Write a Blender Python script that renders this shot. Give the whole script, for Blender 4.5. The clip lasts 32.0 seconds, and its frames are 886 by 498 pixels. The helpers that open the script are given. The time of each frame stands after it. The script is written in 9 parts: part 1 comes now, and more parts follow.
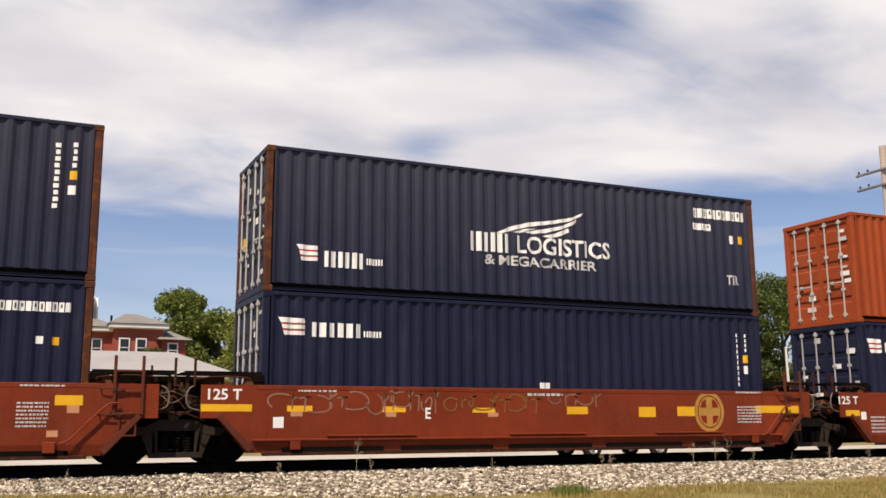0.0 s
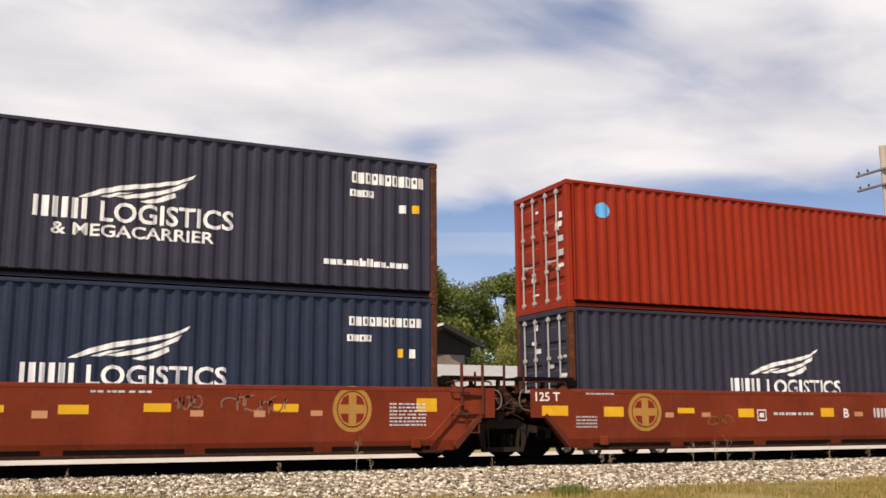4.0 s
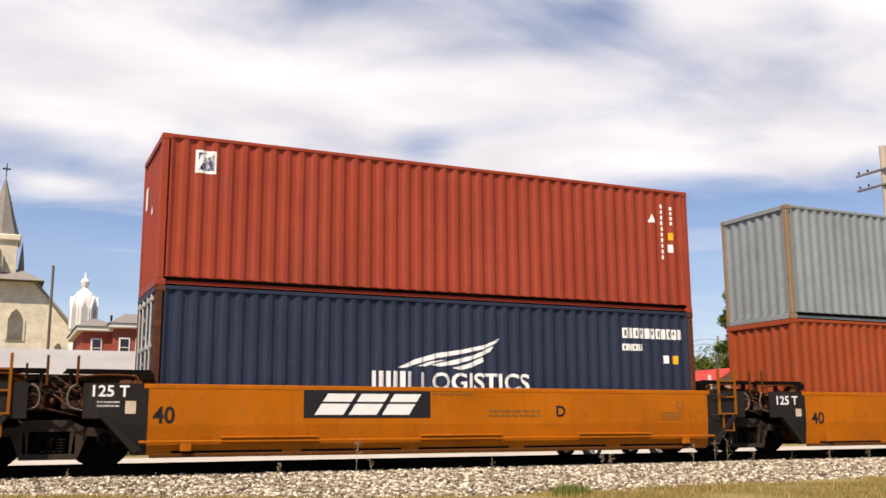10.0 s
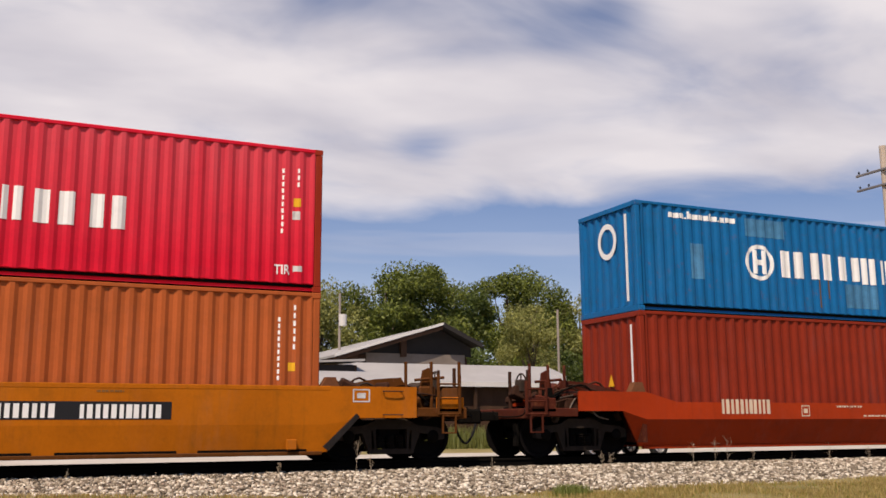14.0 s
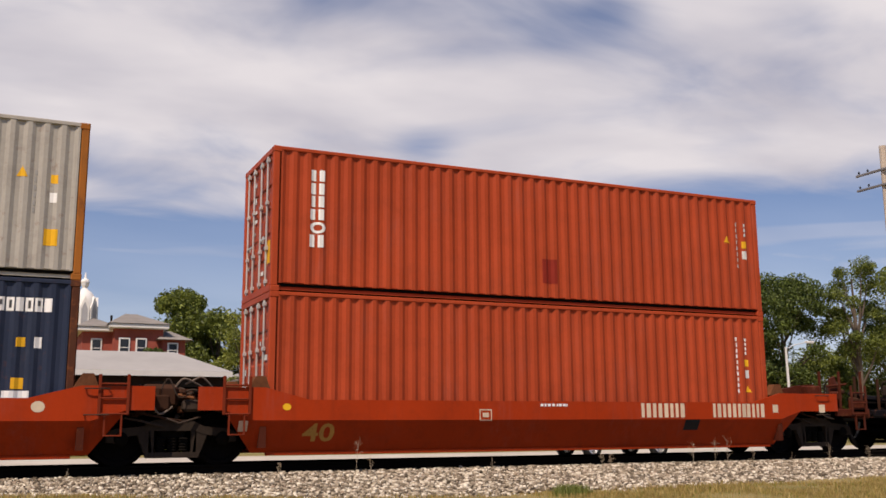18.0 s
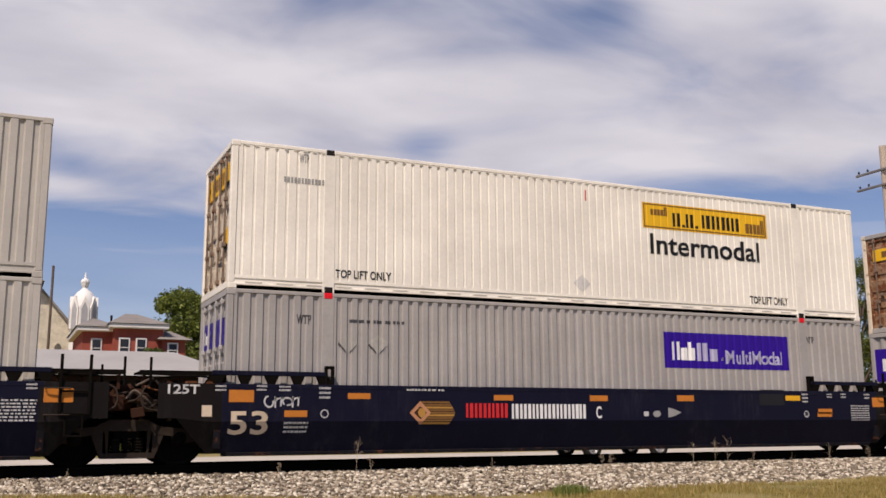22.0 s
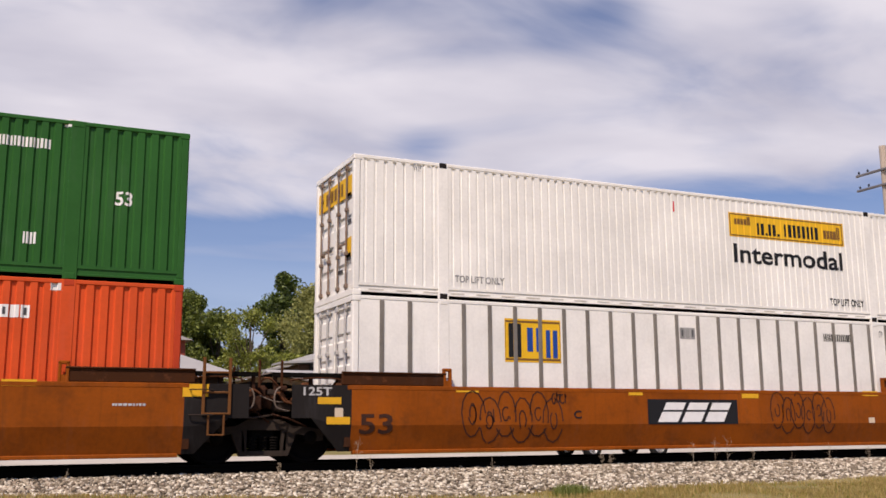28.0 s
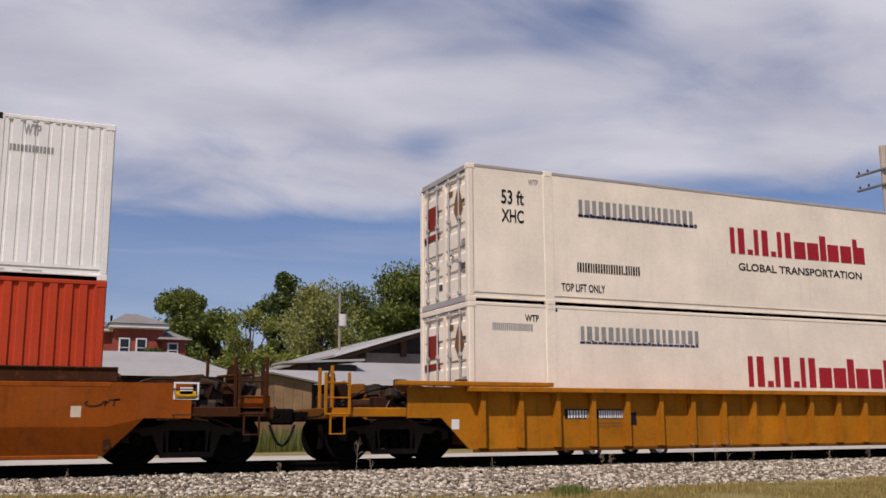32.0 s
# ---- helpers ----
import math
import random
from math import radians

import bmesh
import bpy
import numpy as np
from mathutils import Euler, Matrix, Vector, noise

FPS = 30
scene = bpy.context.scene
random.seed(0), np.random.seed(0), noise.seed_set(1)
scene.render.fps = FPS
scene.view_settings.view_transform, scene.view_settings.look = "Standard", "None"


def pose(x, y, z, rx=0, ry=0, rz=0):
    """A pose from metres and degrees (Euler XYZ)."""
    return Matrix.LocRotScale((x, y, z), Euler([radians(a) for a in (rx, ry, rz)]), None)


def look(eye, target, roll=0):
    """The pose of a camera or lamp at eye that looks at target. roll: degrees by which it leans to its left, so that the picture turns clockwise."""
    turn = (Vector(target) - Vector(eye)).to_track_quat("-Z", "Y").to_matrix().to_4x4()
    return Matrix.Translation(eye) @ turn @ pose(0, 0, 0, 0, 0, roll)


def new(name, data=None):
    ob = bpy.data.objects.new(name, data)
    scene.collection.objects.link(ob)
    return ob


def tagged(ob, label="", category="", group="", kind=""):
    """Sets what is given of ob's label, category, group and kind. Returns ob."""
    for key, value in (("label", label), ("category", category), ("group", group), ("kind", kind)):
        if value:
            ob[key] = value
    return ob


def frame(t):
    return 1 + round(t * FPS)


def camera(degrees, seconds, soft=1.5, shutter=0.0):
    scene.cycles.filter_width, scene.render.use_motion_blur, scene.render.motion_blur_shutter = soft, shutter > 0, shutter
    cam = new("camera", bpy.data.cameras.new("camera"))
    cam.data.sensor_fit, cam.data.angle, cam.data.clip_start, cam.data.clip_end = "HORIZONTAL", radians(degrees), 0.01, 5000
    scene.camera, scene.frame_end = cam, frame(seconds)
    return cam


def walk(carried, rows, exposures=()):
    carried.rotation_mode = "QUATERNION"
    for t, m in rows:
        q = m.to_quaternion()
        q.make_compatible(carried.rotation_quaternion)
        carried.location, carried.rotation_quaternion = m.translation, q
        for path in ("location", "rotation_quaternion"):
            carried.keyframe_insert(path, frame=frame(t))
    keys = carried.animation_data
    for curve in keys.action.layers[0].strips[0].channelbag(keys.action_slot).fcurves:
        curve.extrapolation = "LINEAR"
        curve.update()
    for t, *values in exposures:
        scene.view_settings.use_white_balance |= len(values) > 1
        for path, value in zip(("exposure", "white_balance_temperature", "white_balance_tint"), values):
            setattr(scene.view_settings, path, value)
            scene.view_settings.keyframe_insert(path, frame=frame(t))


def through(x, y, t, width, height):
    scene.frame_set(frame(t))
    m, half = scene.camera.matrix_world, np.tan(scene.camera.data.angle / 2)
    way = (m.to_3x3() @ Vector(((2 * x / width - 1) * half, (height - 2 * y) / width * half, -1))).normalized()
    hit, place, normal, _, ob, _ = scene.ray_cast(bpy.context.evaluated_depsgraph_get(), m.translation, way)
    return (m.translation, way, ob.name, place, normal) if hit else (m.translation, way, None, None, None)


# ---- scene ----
from mathutils.geometry import tessellate_polygon

# ---- camera: stands still beside the line, looking along the train ----
EYE = (0.0, -19.36, 0.67)
cam = camera(49.1, 32.0, soft=1.6)
STAND = pose(*EYE, 100.37, 0.32, -24.46)
walk(cam, [(0.0, STAND), (32.0, STAND)],
     [(0.0, 0.22, 6850, 16), (2.0, 0.25, 6850, 16), (7.0, 0.28, 6800, 16), (9.0, 0.36, 6800, 16), (10.0, 0.42, 6800, 16), (11.0, 0.40, 6800, 17), (12.0, 0.24, 6750, 18), (13.0, 0.01, 6700, 20), (16.0, 0.05, 6800, 20), (18.0, -0.05, 6750, 20), (19.3, 0.07, 6750, 21), (21.0, -0.15, 6500, 21), (22.0, -0.12, 6500, 21),
      (23.0, -0.26, 6400, 21), (25.0, -0.36, 6300, 20), (27.5, 0.02, 6400, 22), (28.0, -0.02, 6400, 23), (29.0, -0.19, 6300, 22), (30.0, -0.23, 6250, 22), (31.0, -0.24, 6250, 22), (32.0, -0.34, 6150, 21)])

# ---- daylight: high sun behind the camera, broken white cloud ----
SUN_TO = Vector((-0.40, -0.40, 0.83)).normalized()
sun = new("sun", bpy.data.lights.new("sun", "SUN"))
sun.data.energy, sun.data.angle, sun.data.color = 5.0, radians(0.6), (1.0, 0.90, 0.735)
sun.matrix_world = look((0, 0, 60), Vector((0, 0, 60)) - SUN_TO)


class Nodes:
    """A small writer of node trees."""

    def __init__(self, tree):
        self.tree = tree
        tree.nodes.clear()

    def add(self, kind, inputs=(), **attrs):
        n = self.tree.nodes.new(kind)
        for k, v in attrs.items():
            setattr(n, k, v)
        for k, v in dict(inputs).items():
            if isinstance(v, bpy.types.NodeSocket):
                self.tree.links.new(v, n.inputs[k])
            else:
                n.inputs[k].default_value = v
        return n

    def math(self, op, a, b=0.0, clamp=False):
        return self.add("ShaderNodeMath", {0: a, 1: b}, operation=op, use_clamp=clamp).outputs[0]

    def noise(self, vec, scale, detail=4.0, rough=0.55, dist=0.0):
        return self.add("ShaderNodeTexNoise", {"Vector": vec, "Scale": scale, "Detail": detail, "Roughness": rough, "Distortion": dist}).outputs["Fac"]

    def ramp(self, fac, *stops):
        r = self.add("ShaderNodeValToRGB", {0: fac})
        e = r.color_ramp.elements
        while len(e) < len(stops):
            e.new(0.5)
        for k, (p, c) in zip(e, stops):
            k.position, k.color = p, (*c, 1) if len(c) == 3 else c
        return r.outputs[0]

    def span(self, fac, a, b, lo=0.0, hi=1.0):
        return self.add("ShaderNodeMapRange", {0: fac, 1: a, 2: b, 3: lo, 4: hi}).outputs[0]

    def mix(self, fac, a, b, blend="MIX"):
        m = self.add("ShaderNodeMix", {0: fac, 6: a, 7: b}, data_type="RGBA", blend_type=blend)
        return m.outputs[2]

    def mapped(self, vec, scale=(1, 1, 1), loc=(0, 0, 0), rot=(0, 0, 0)):
        return self.add("ShaderNodeMapping", {"Vector": vec, "Scale": scale, "Location": loc, "Rotation": rot}).outputs[0]


def build_world():
    w = bpy.data.worlds.new("sky")
    scene.world = w
    w.use_nodes = True
    k = Nodes(w.node_tree)
    elev = math.asin(SUN_TO.z)
    turn = math.atan2(SUN_TO.x, SUN_TO.y)
    sky = k.add("ShaderNodeTexSky", sky_type="NISHITA", sun_disc=False, sun_elevation=elev, sun_rotation=turn, altitude=100.0, air_density=1.0, dust_density=0.6, ozone_density=2.0).outputs[0]
    way = k.add("ShaderNodeTexCoord").outputs["Generated"]
    sep = k.add("ShaderNodeSeparateXYZ", {0: way})
    up = k.math("MAXIMUM", sep.outputs[2], 0.0)
    # a flat cloud layer seen in perspective
    down = k.math("ADD", up, 0.12)
    flat = k.add("ShaderNodeCombineXYZ", {0: k.math("DIVIDE", sep.outputs[0], down), 1: k.math("DIVIDE", sep.outputs[1], down), 2: 0.0}).outputs[0]
    flow = k.mapped(flat, (1, 1, 1), CLOUD_AT, (0, 0, radians(CLOUD_TURN)))
    big = k.noise(flow, 0.55, 3.0, 0.5, 0.3)
    fine = k.noise(k.mapped(flat, (1.0, 1.25, 1), (3, 1, 0), (0, 0, radians(-30))), 1.5, 5.0, 0.52, 0.5)
    cover = k.math("ADD", k.math("MULTIPLY", big, 0.5), k.math("MULTIPLY", fine, 0.5))
    # a bank of cloud low in the north
    cover = k.math("ADD", cover, k.span(up, 0.20, 0.262, -0.17, 0.10))
    # out of view, overhead and southward, cloud is taken away to weaken the fill
    cover = k.math("ADD", cover, k.span(up, 0.44, 0.62, 0.0, -0.32))
    north = k.math("ADD", k.math("MULTIPLY", sep.outputs[0], 0.41), k.math("MULTIPLY", sep.outputs[1], 0.91))
    cover = k.math("ADD", cover, k.span(north, -0.2, 0.6, -0.30, 0.0))
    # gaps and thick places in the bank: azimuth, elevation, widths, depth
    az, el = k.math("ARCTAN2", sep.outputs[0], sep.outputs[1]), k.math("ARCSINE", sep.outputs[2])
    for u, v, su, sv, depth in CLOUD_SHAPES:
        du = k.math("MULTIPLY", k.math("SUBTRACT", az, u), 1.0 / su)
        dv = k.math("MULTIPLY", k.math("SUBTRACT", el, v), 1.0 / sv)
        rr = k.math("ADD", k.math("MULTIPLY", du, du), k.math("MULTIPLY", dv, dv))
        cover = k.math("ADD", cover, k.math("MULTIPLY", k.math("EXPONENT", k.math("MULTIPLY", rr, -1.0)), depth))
    thick = k.add("ShaderNodeMapRange", {0: cover, 1: 0.36, 2: 0.62, 3: 0.0, 4: 1.0}, interpolation_type="SMOOTHSTEP").outputs[0]
    # thin low streaks of haze above the horizon
    streak = k.noise(k.mapped(way, (1.5, 1.5, 22.0), (0.4, 0, 0)), 1.6, 3.0, 0.5, 0.3)
    low = k.math("MULTIPLY", k.span(streak, 0.5, 0.66), k.span(up, 0.24, 0.14, 0.0, 0.5))
    veil = k.span(up, 0.0, 0.24, 0.40, 0.03)
    fac = k.math("MAXIMUM", k.math("MAXIMUM", thick, low), veil)
    grey = k.ramp(k.noise(k.mapped(flat, (1, 1.6, 1), (1.7, 4.0, 0)), 1.3, 4.0, 0.5, 0.2), (0.3, CLOUD_DARK), (0.62, CLOUD_LIGHT))
    col = k.mix(fac, k.mix(1.0, sky, (*SKY_TINT, 1), "MULTIPLY"), grey)
    bg = k.add("ShaderNodeBackground", {0: col, 1: SKY_STRENGTH})
    k.tree.links.new(bg.outputs[0], k.add("ShaderNodeOutputWorld").inputs[0])


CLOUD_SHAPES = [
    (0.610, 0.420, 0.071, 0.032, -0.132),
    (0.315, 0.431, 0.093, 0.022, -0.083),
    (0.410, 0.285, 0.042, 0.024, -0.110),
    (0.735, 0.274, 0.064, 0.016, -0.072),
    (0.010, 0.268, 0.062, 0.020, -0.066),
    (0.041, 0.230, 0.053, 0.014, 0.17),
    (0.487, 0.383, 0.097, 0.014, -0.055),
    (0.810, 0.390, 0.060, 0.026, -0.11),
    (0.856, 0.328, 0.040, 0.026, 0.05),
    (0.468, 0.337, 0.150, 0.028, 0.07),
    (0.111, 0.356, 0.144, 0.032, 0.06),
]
CLOUD_AT, CLOUD_TURN = (0.6, 2.3, 0.0), 20.0
CLOUD_DARK, CLOUD_LIGHT = (6.1, 6.3, 6.9), (8.8, 8.9, 8.95)
SKY_TINT, SKY_STRENGTH = (0.86, 0.96, 1.12), 0.0862
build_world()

# ---- materials ----
MATS = {}


def rich(colour, k):
    """A colour drawn away from its own grey."""
    lum = 0.3 * colour[0] + 0.6 * colour[1] + 0.1 * colour[2]
    return tuple(max(0.3 * v, lum + (v - lum) * k) for v in colour)


def material(name, colour, rough=0.6, metal=0.0, vary=0.12, grain=8.0, bump=0.0, dirt=0.0, dirt_colour=(0.09, 0.06, 0.04), streak=0.0, each=0.0, rust=0.0, spec=0.12, scuff=0.0, pale_top=0.0):
    """A painted or raw surface: base colour with broad fading, fine grain, run-down streaks, rust spots and dirt."""
    if name in MATS:
        return MATS[name]
    m = bpy.data.materials.new(name)
    m.use_nodes = True
    k = Nodes(m.node_tree)
    co = k.add("ShaderNodeTexCoord").outputs["Object"]
    rnd = k.add("ShaderNodeObjectInfo").outputs["Random"]
    co = k.add("ShaderNodeVectorMath", {0: co, 1: k.add("ShaderNodeCombineXYZ", {0: k.math("MULTIPLY", rnd, 37.0), 1: 0.0, 2: 0.0}).outputs[0]}, operation="ADD").outputs[0]
    base = (*colour, 1)
    broad = k.noise(co, 0.6, 3.0, 0.6)
    fine = k.noise(co, grain, 5.0, 0.65)
    tone = k.math("ADD", k.span(broad, 0.3, 0.7, 1 - vary, 1 + vary), k.span(fine, 0.3, 0.7, -vary * 0.5, vary * 0.5))
    if each:
        tone = k.math("ADD", tone, k.span(rnd, 0.0, 1.0, -each, each))
    col = k.mix(1.0, base, k.add("ShaderNodeCombineColor", {0: tone, 1: tone, 2: tone}).outputs[0], "MULTIPLY")
    if streak:
        s = k.noise(k.mapped(co, (5.5, 5.5, 0.35)), 1.0, 4.0, 0.7)
        col = k.mix(k.span(s, 0.55, 0.78, 0.0, streak), col, (*dirt_colour, 1))
    if scuff:
        worn = k.math("MULTIPLY", k.span(k.noise(k.mapped(co, (1.2, 1.2, 0.5)), 0.9, 5.0, 0.7), 0.48, 0.72), k.span(k.noise(k.mapped(co, (9.0, 9.0, 1.2)), 1.0, 5.0, 0.75), 0.42, 0.66, 0.0, scuff))
        col = k.mix(worn, col, (*[0.8 * v + 0.035 for v in colour], 1))
    # colour turns paler towards the top, in upright runs
    if pale_top:
        high = k.span(k.add("ShaderNodeSeparateXYZ", {0: co}).outputs[2], 0.5, 2.8)
        runs = k.span(k.noise(k.mapped(co, (3.0, 3.0, 0.25)), 1.0, 4.0, 0.6), 0.35, 0.7, 0.45, 1.0)
        pale_tint = tuple(0.78 * v + 0.05 + 0.09 * max(colour) for v in colour)
        col = k.mix(k.math("MULTIPLY", k.math("MULTIPLY", high, runs), pale_top), col, (*pale_tint, 1))
    if dirt:
        d = k.noise(co, 1.9, 6.0, 0.7)
        col = k.mix(k.span(d, 0.52, 0.75, 0.0, dirt), col, (*dirt_colour, 1))
    if rust:
        r = k.noise(co, 5.0, 7.0, 0.75)
        edge = k.span(r, 0.60 - 0.1 * rust, 0.68 - 0.1 * rust)
        col = k.mix(k.math("MULTIPLY", edge, min(1.0, rust)), col, (0.16, 0.055, 0.022, 1))
    shader = k.add("ShaderNodeBsdfPrincipled", {"Base Color": col, "Roughness": k.span(fine, 0.2, 0.8, max(0.02, rough - 0.12), min(1, rough + 0.12)), "Metallic": metal, "Specular IOR Level": spec})
    if bump:
        b = k.add("ShaderNodeBump", {"Strength": 0.6, "Distance": bump, "Height": fine})
        k.tree.links.new(b.outputs[0], shader.inputs["Normal"])
    k.tree.links.new(shader.outputs[0], k.add("ShaderNodeOutputMaterial").inputs[0])
    MATS[name] = m
    return m


def coat(name, colour, rough=0.5, dirt=0.25, streak=0.25, rust=0.0, vary=0.10, pale_top=0.0):
    colour = rich(tuple(0.88 * v for v in colour), 1.12)
    grime = tuple(min(d, 0.4 * v + 0.006) for d, v in zip((0.10, 0.075, 0.055), colour))
    return material(name, colour, rough, 0.0, vary, 14.0, 0.002, dirt, grime, streak, 0.03, rust, 0.10, 0.6, pale_top)


# ---- mesh writing ----
class Mesh:
    """Collects points and faces of one mesh."""

    def __init__(self):
        self.v, self.f = [], []

    def poly(self, pts):
        n = len(self.v)
        self.v += [tuple(p) for p in pts]
        self.f.append(tuple(range(n, n + len(pts))))

    def poly_of(self, pts, thick):
        """A flat slab under an outline."""
        low = [(a, b, c - thick) for a, b, c in pts]
        self.poly(pts)
        self.poly(low)
        for i in range(len(pts)):
            self.poly([pts[i - 1], pts[i], low[i], low[i - 1]])
        return self

    def box(self, x0, x1, y0, y1, z0, z1, c=0.0):
        """A box, its edges cut by c."""
        if c <= 0:
            n = len(self.v)
            self.v += [(x, y, z) for x in (x0, x1) for y in (y0, y1) for z in (z0, z1)]
            self.f += [tuple(n + i for i in q) for q in ((0, 1, 3, 2), (4, 6, 7, 5), (0, 4, 5, 1), (2, 3, 7, 6), (0, 2, 6, 4), (1, 5, 7, 3))]
            return self
        lo, hi = (x0, y0, z0), (x1, y1, z1)
        at = {}

        def p(s, a):
            if (s, a) not in at:
                q = []
                for i in range(3):
                    e = lo[i] if s[i] < 0 else hi[i]
                    q.append(e if i == a else e - s[i] * c)
                at[(s, a)] = len(self.v)
                self.v.append(tuple(q))
            return at[(s, a)]

        for a in range(3):
            b, d = (a + 1) % 3, (a + 2) % 3
            for sa in (-1, 1):
                ring = []
                for sb, sd in ((-1, -1), (1, -1), (1, 1), (-1, 1)):
                    s = [0, 0, 0]
                    s[a], s[b], s[d] = sa, sb, sd
                    ring.append(p(tuple(s), a))
                self.f.append(tuple(ring if sa > 0 else ring[::-1]))
            for sb in (-1, 1):
                for sd in (-1, 1):
                    s0, s1 = [0, 0, 0], [0, 0, 0]
                    s0[a], s0[b], s0[d] = -1, sb, sd
                    s1[a], s1[b], s1[d] = 1, sb, sd
                    ring = (p(tuple(s0), b), p(tuple(s1), b), p(tuple(s1), d), p(tuple(s0), d))
                    self.f.append(ring if sb * sd > 0 else ring[::-1])
        for s in [(i, j, l) for i in (-1, 1) for j in (-1, 1) for l in (-1, 1)]:
            ring = (p(s, 0), p(s, 1), p(s, 2))
            self.f.append(ring if s[0] * s[1] * s[2] > 0 else ring[::-1])
        return self

    def prism(self, outline, axis, a, b):
        """An outline (pairs in the other two axes, in order) drawn out from a to b."""
        n, c = len(self.v), len(outline)
        for d in (a, b):
            for u, w in outline:
                self.v.append({"x": (d, u, w), "y": (u, d, w), "z": (u, w, d)}[axis])
        self.f.append(tuple(range(n, n + c)))
        self.f.append(tuple(range(n + 2 * c - 1, n + c - 1, -1)))
        for i in range(c):
            j = (i + 1) % c
            self.f.append((n + i, n + c + i, n + c + j, n + j))
        return self

    def rod(self, p0, p1, r, sides=8, r1=None):
        p0, p1 = Vector(p0), Vector(p1)
        ax = (p1 - p0).normalized()
        u = ax.orthogonal().normalized()
        w = ax.cross(u)
        n = len(self.v)
        for p, q in ((p0, r), (p1, r if r1 is None else r1)):
            for i in range(sides):
                a = 2 * math.pi * i / sides
                self.v.append(tuple(p + u * (q * math.cos(a)) + w * (q * math.sin(a))))
        self.f.append(tuple(range(n + sides - 1, n - 1, -1)))
        self.f.append(tuple(range(n + sides, n + 2 * sides)))
        for i in range(sides):
            j = (i + 1) % sides
            self.f.append((n + i, n + j, n + sides + j, n + sides + i))
        return self

    def pipe(self, pts, r, sides=6):
        """One bent tube through some points."""
        pts = [Vector(p) for p in pts]
        if len(pts) > 3:
            own, pts = [pts[0]] + pts + [pts[-1]], [pts[0]]
            for a, b, c, d in zip(own, own[1:], own[2:], own[3:]):
                for t in (0.25, 0.5, 0.75, 1.0):
                    pts.append(0.5 * (2 * b + (c - a) * t + (2 * a - 5 * b + 4 * c - d) * t * t + (3 * b - a - 3 * c + d) * t ** 3))
        rings = []
        for i, p in enumerate(pts):
            d = (pts[min(i + 1, len(pts) - 1)] - pts[max(i - 1, 0)]).normalized()
            u = d.cross(Vector((0.31, 0.83, 0.46))).normalized()
            w = d.cross(u)
            rings.append(len(self.v))
            for q in range(sides):
                a = 2 * math.pi * q / sides
                self.v.append(tuple(p + u * (r * math.cos(a)) + w * (r * math.sin(a))))
        for a, b in zip(rings, rings[1:]):
            for q in range(sides):
                n = (q + 1) % sides
                self.f.append((a + q, a + n, b + n, b + q))
        self.f.append(tuple(range(rings[0] + sides - 1, rings[0] - 1, -1)))
        self.f.append(tuple(range(rings[-1], rings[-1] + sides)))
        return self

    def lathe(self, profile, centre, axis="y", sides=28):
        """A ring of (distance along the axis, radius) turned about an axis."""
        n, c = len(self.v), len(profile)
        for i in range(sides):
            a = 2 * math.pi * i / sides
            for d, r in profile:
                o = {"y": (r * math.cos(a), d, r * math.sin(a)), "z": (r * math.cos(a), r * math.sin(a), d), "x": (d, r * math.cos(a), r * math.sin(a))}[axis]
                self.v.append(tuple(centre[q] + o[q] for q in range(3)))
        for i in range(sides):
            j = (i + 1) % sides
            for q in range(c - 1):
                self.f.append((n + i * c + q, n + j * c + q, n + j * c + q + 1, n + i * c + q + 1))
        return self

    def data(self, name, smooth=False):
        me = bpy.data.meshes.new(name)
        me.from_pydata(self.v, [], self.f)
        bm = bmesh.new()
        bm.from_mesh(me)
        bmesh.ops.recalc_face_normals(bm, faces=bm.faces)
        bm.to_mesh(me)
        bm.free()
        if smooth:
            me.polygons.foreach_set("use_smooth", [True] * len(me.polygons))
        return me


SHARED = {}


def shared(key, make, smooth=False):
    """One mesh for all alike parts."""
    if key not in SHARED:
        SHARED[key] = make().data(key[0] if isinstance(key, tuple) else key, smooth)
    return SHARED[key]


def part(name, mesh, mat, parent, label="", at=None):
    """Links one mesh as a part of a thing or of a part. The material sits on the object, so that alike parts share meshes."""
    me = mesh.data(name) if isinstance(mesh, Mesh) else mesh
    if not me.materials:
        me.materials.append(None)
    ob = new(name, me)
    ob.material_slots[0].link = "OBJECT"
    ob.material_slots[0].material = mat
    ob.parent = parent
    if at is not None:
        ob.matrix_basis = at if isinstance(at, Matrix) else Matrix.Translation(at)
    return tagged(ob, label)


def thing(name, label, category, group="", kind="", at=(0, 0, 0)):
    ob = new(name)
    ob.empty_display_size = 0.3
    ob.matrix_basis = at if isinstance(at, Matrix) else Matrix.Translation(at)
    return tagged(ob, label, category, group, kind)


def solo(name, mesh, mat, label, category="", group="", kind="", at=(0, 0, 0), smooth=False):
    """A thing that is one mesh."""
    me = mesh.data(name, smooth) if isinstance(mesh, Mesh) else mesh
    me.materials.append(mat)
    ob = new(name, me)
    ob.matrix_basis = at if isinstance(at, Matrix) else Matrix.Translation(at)
    return tagged(ob, label, category, group, kind)

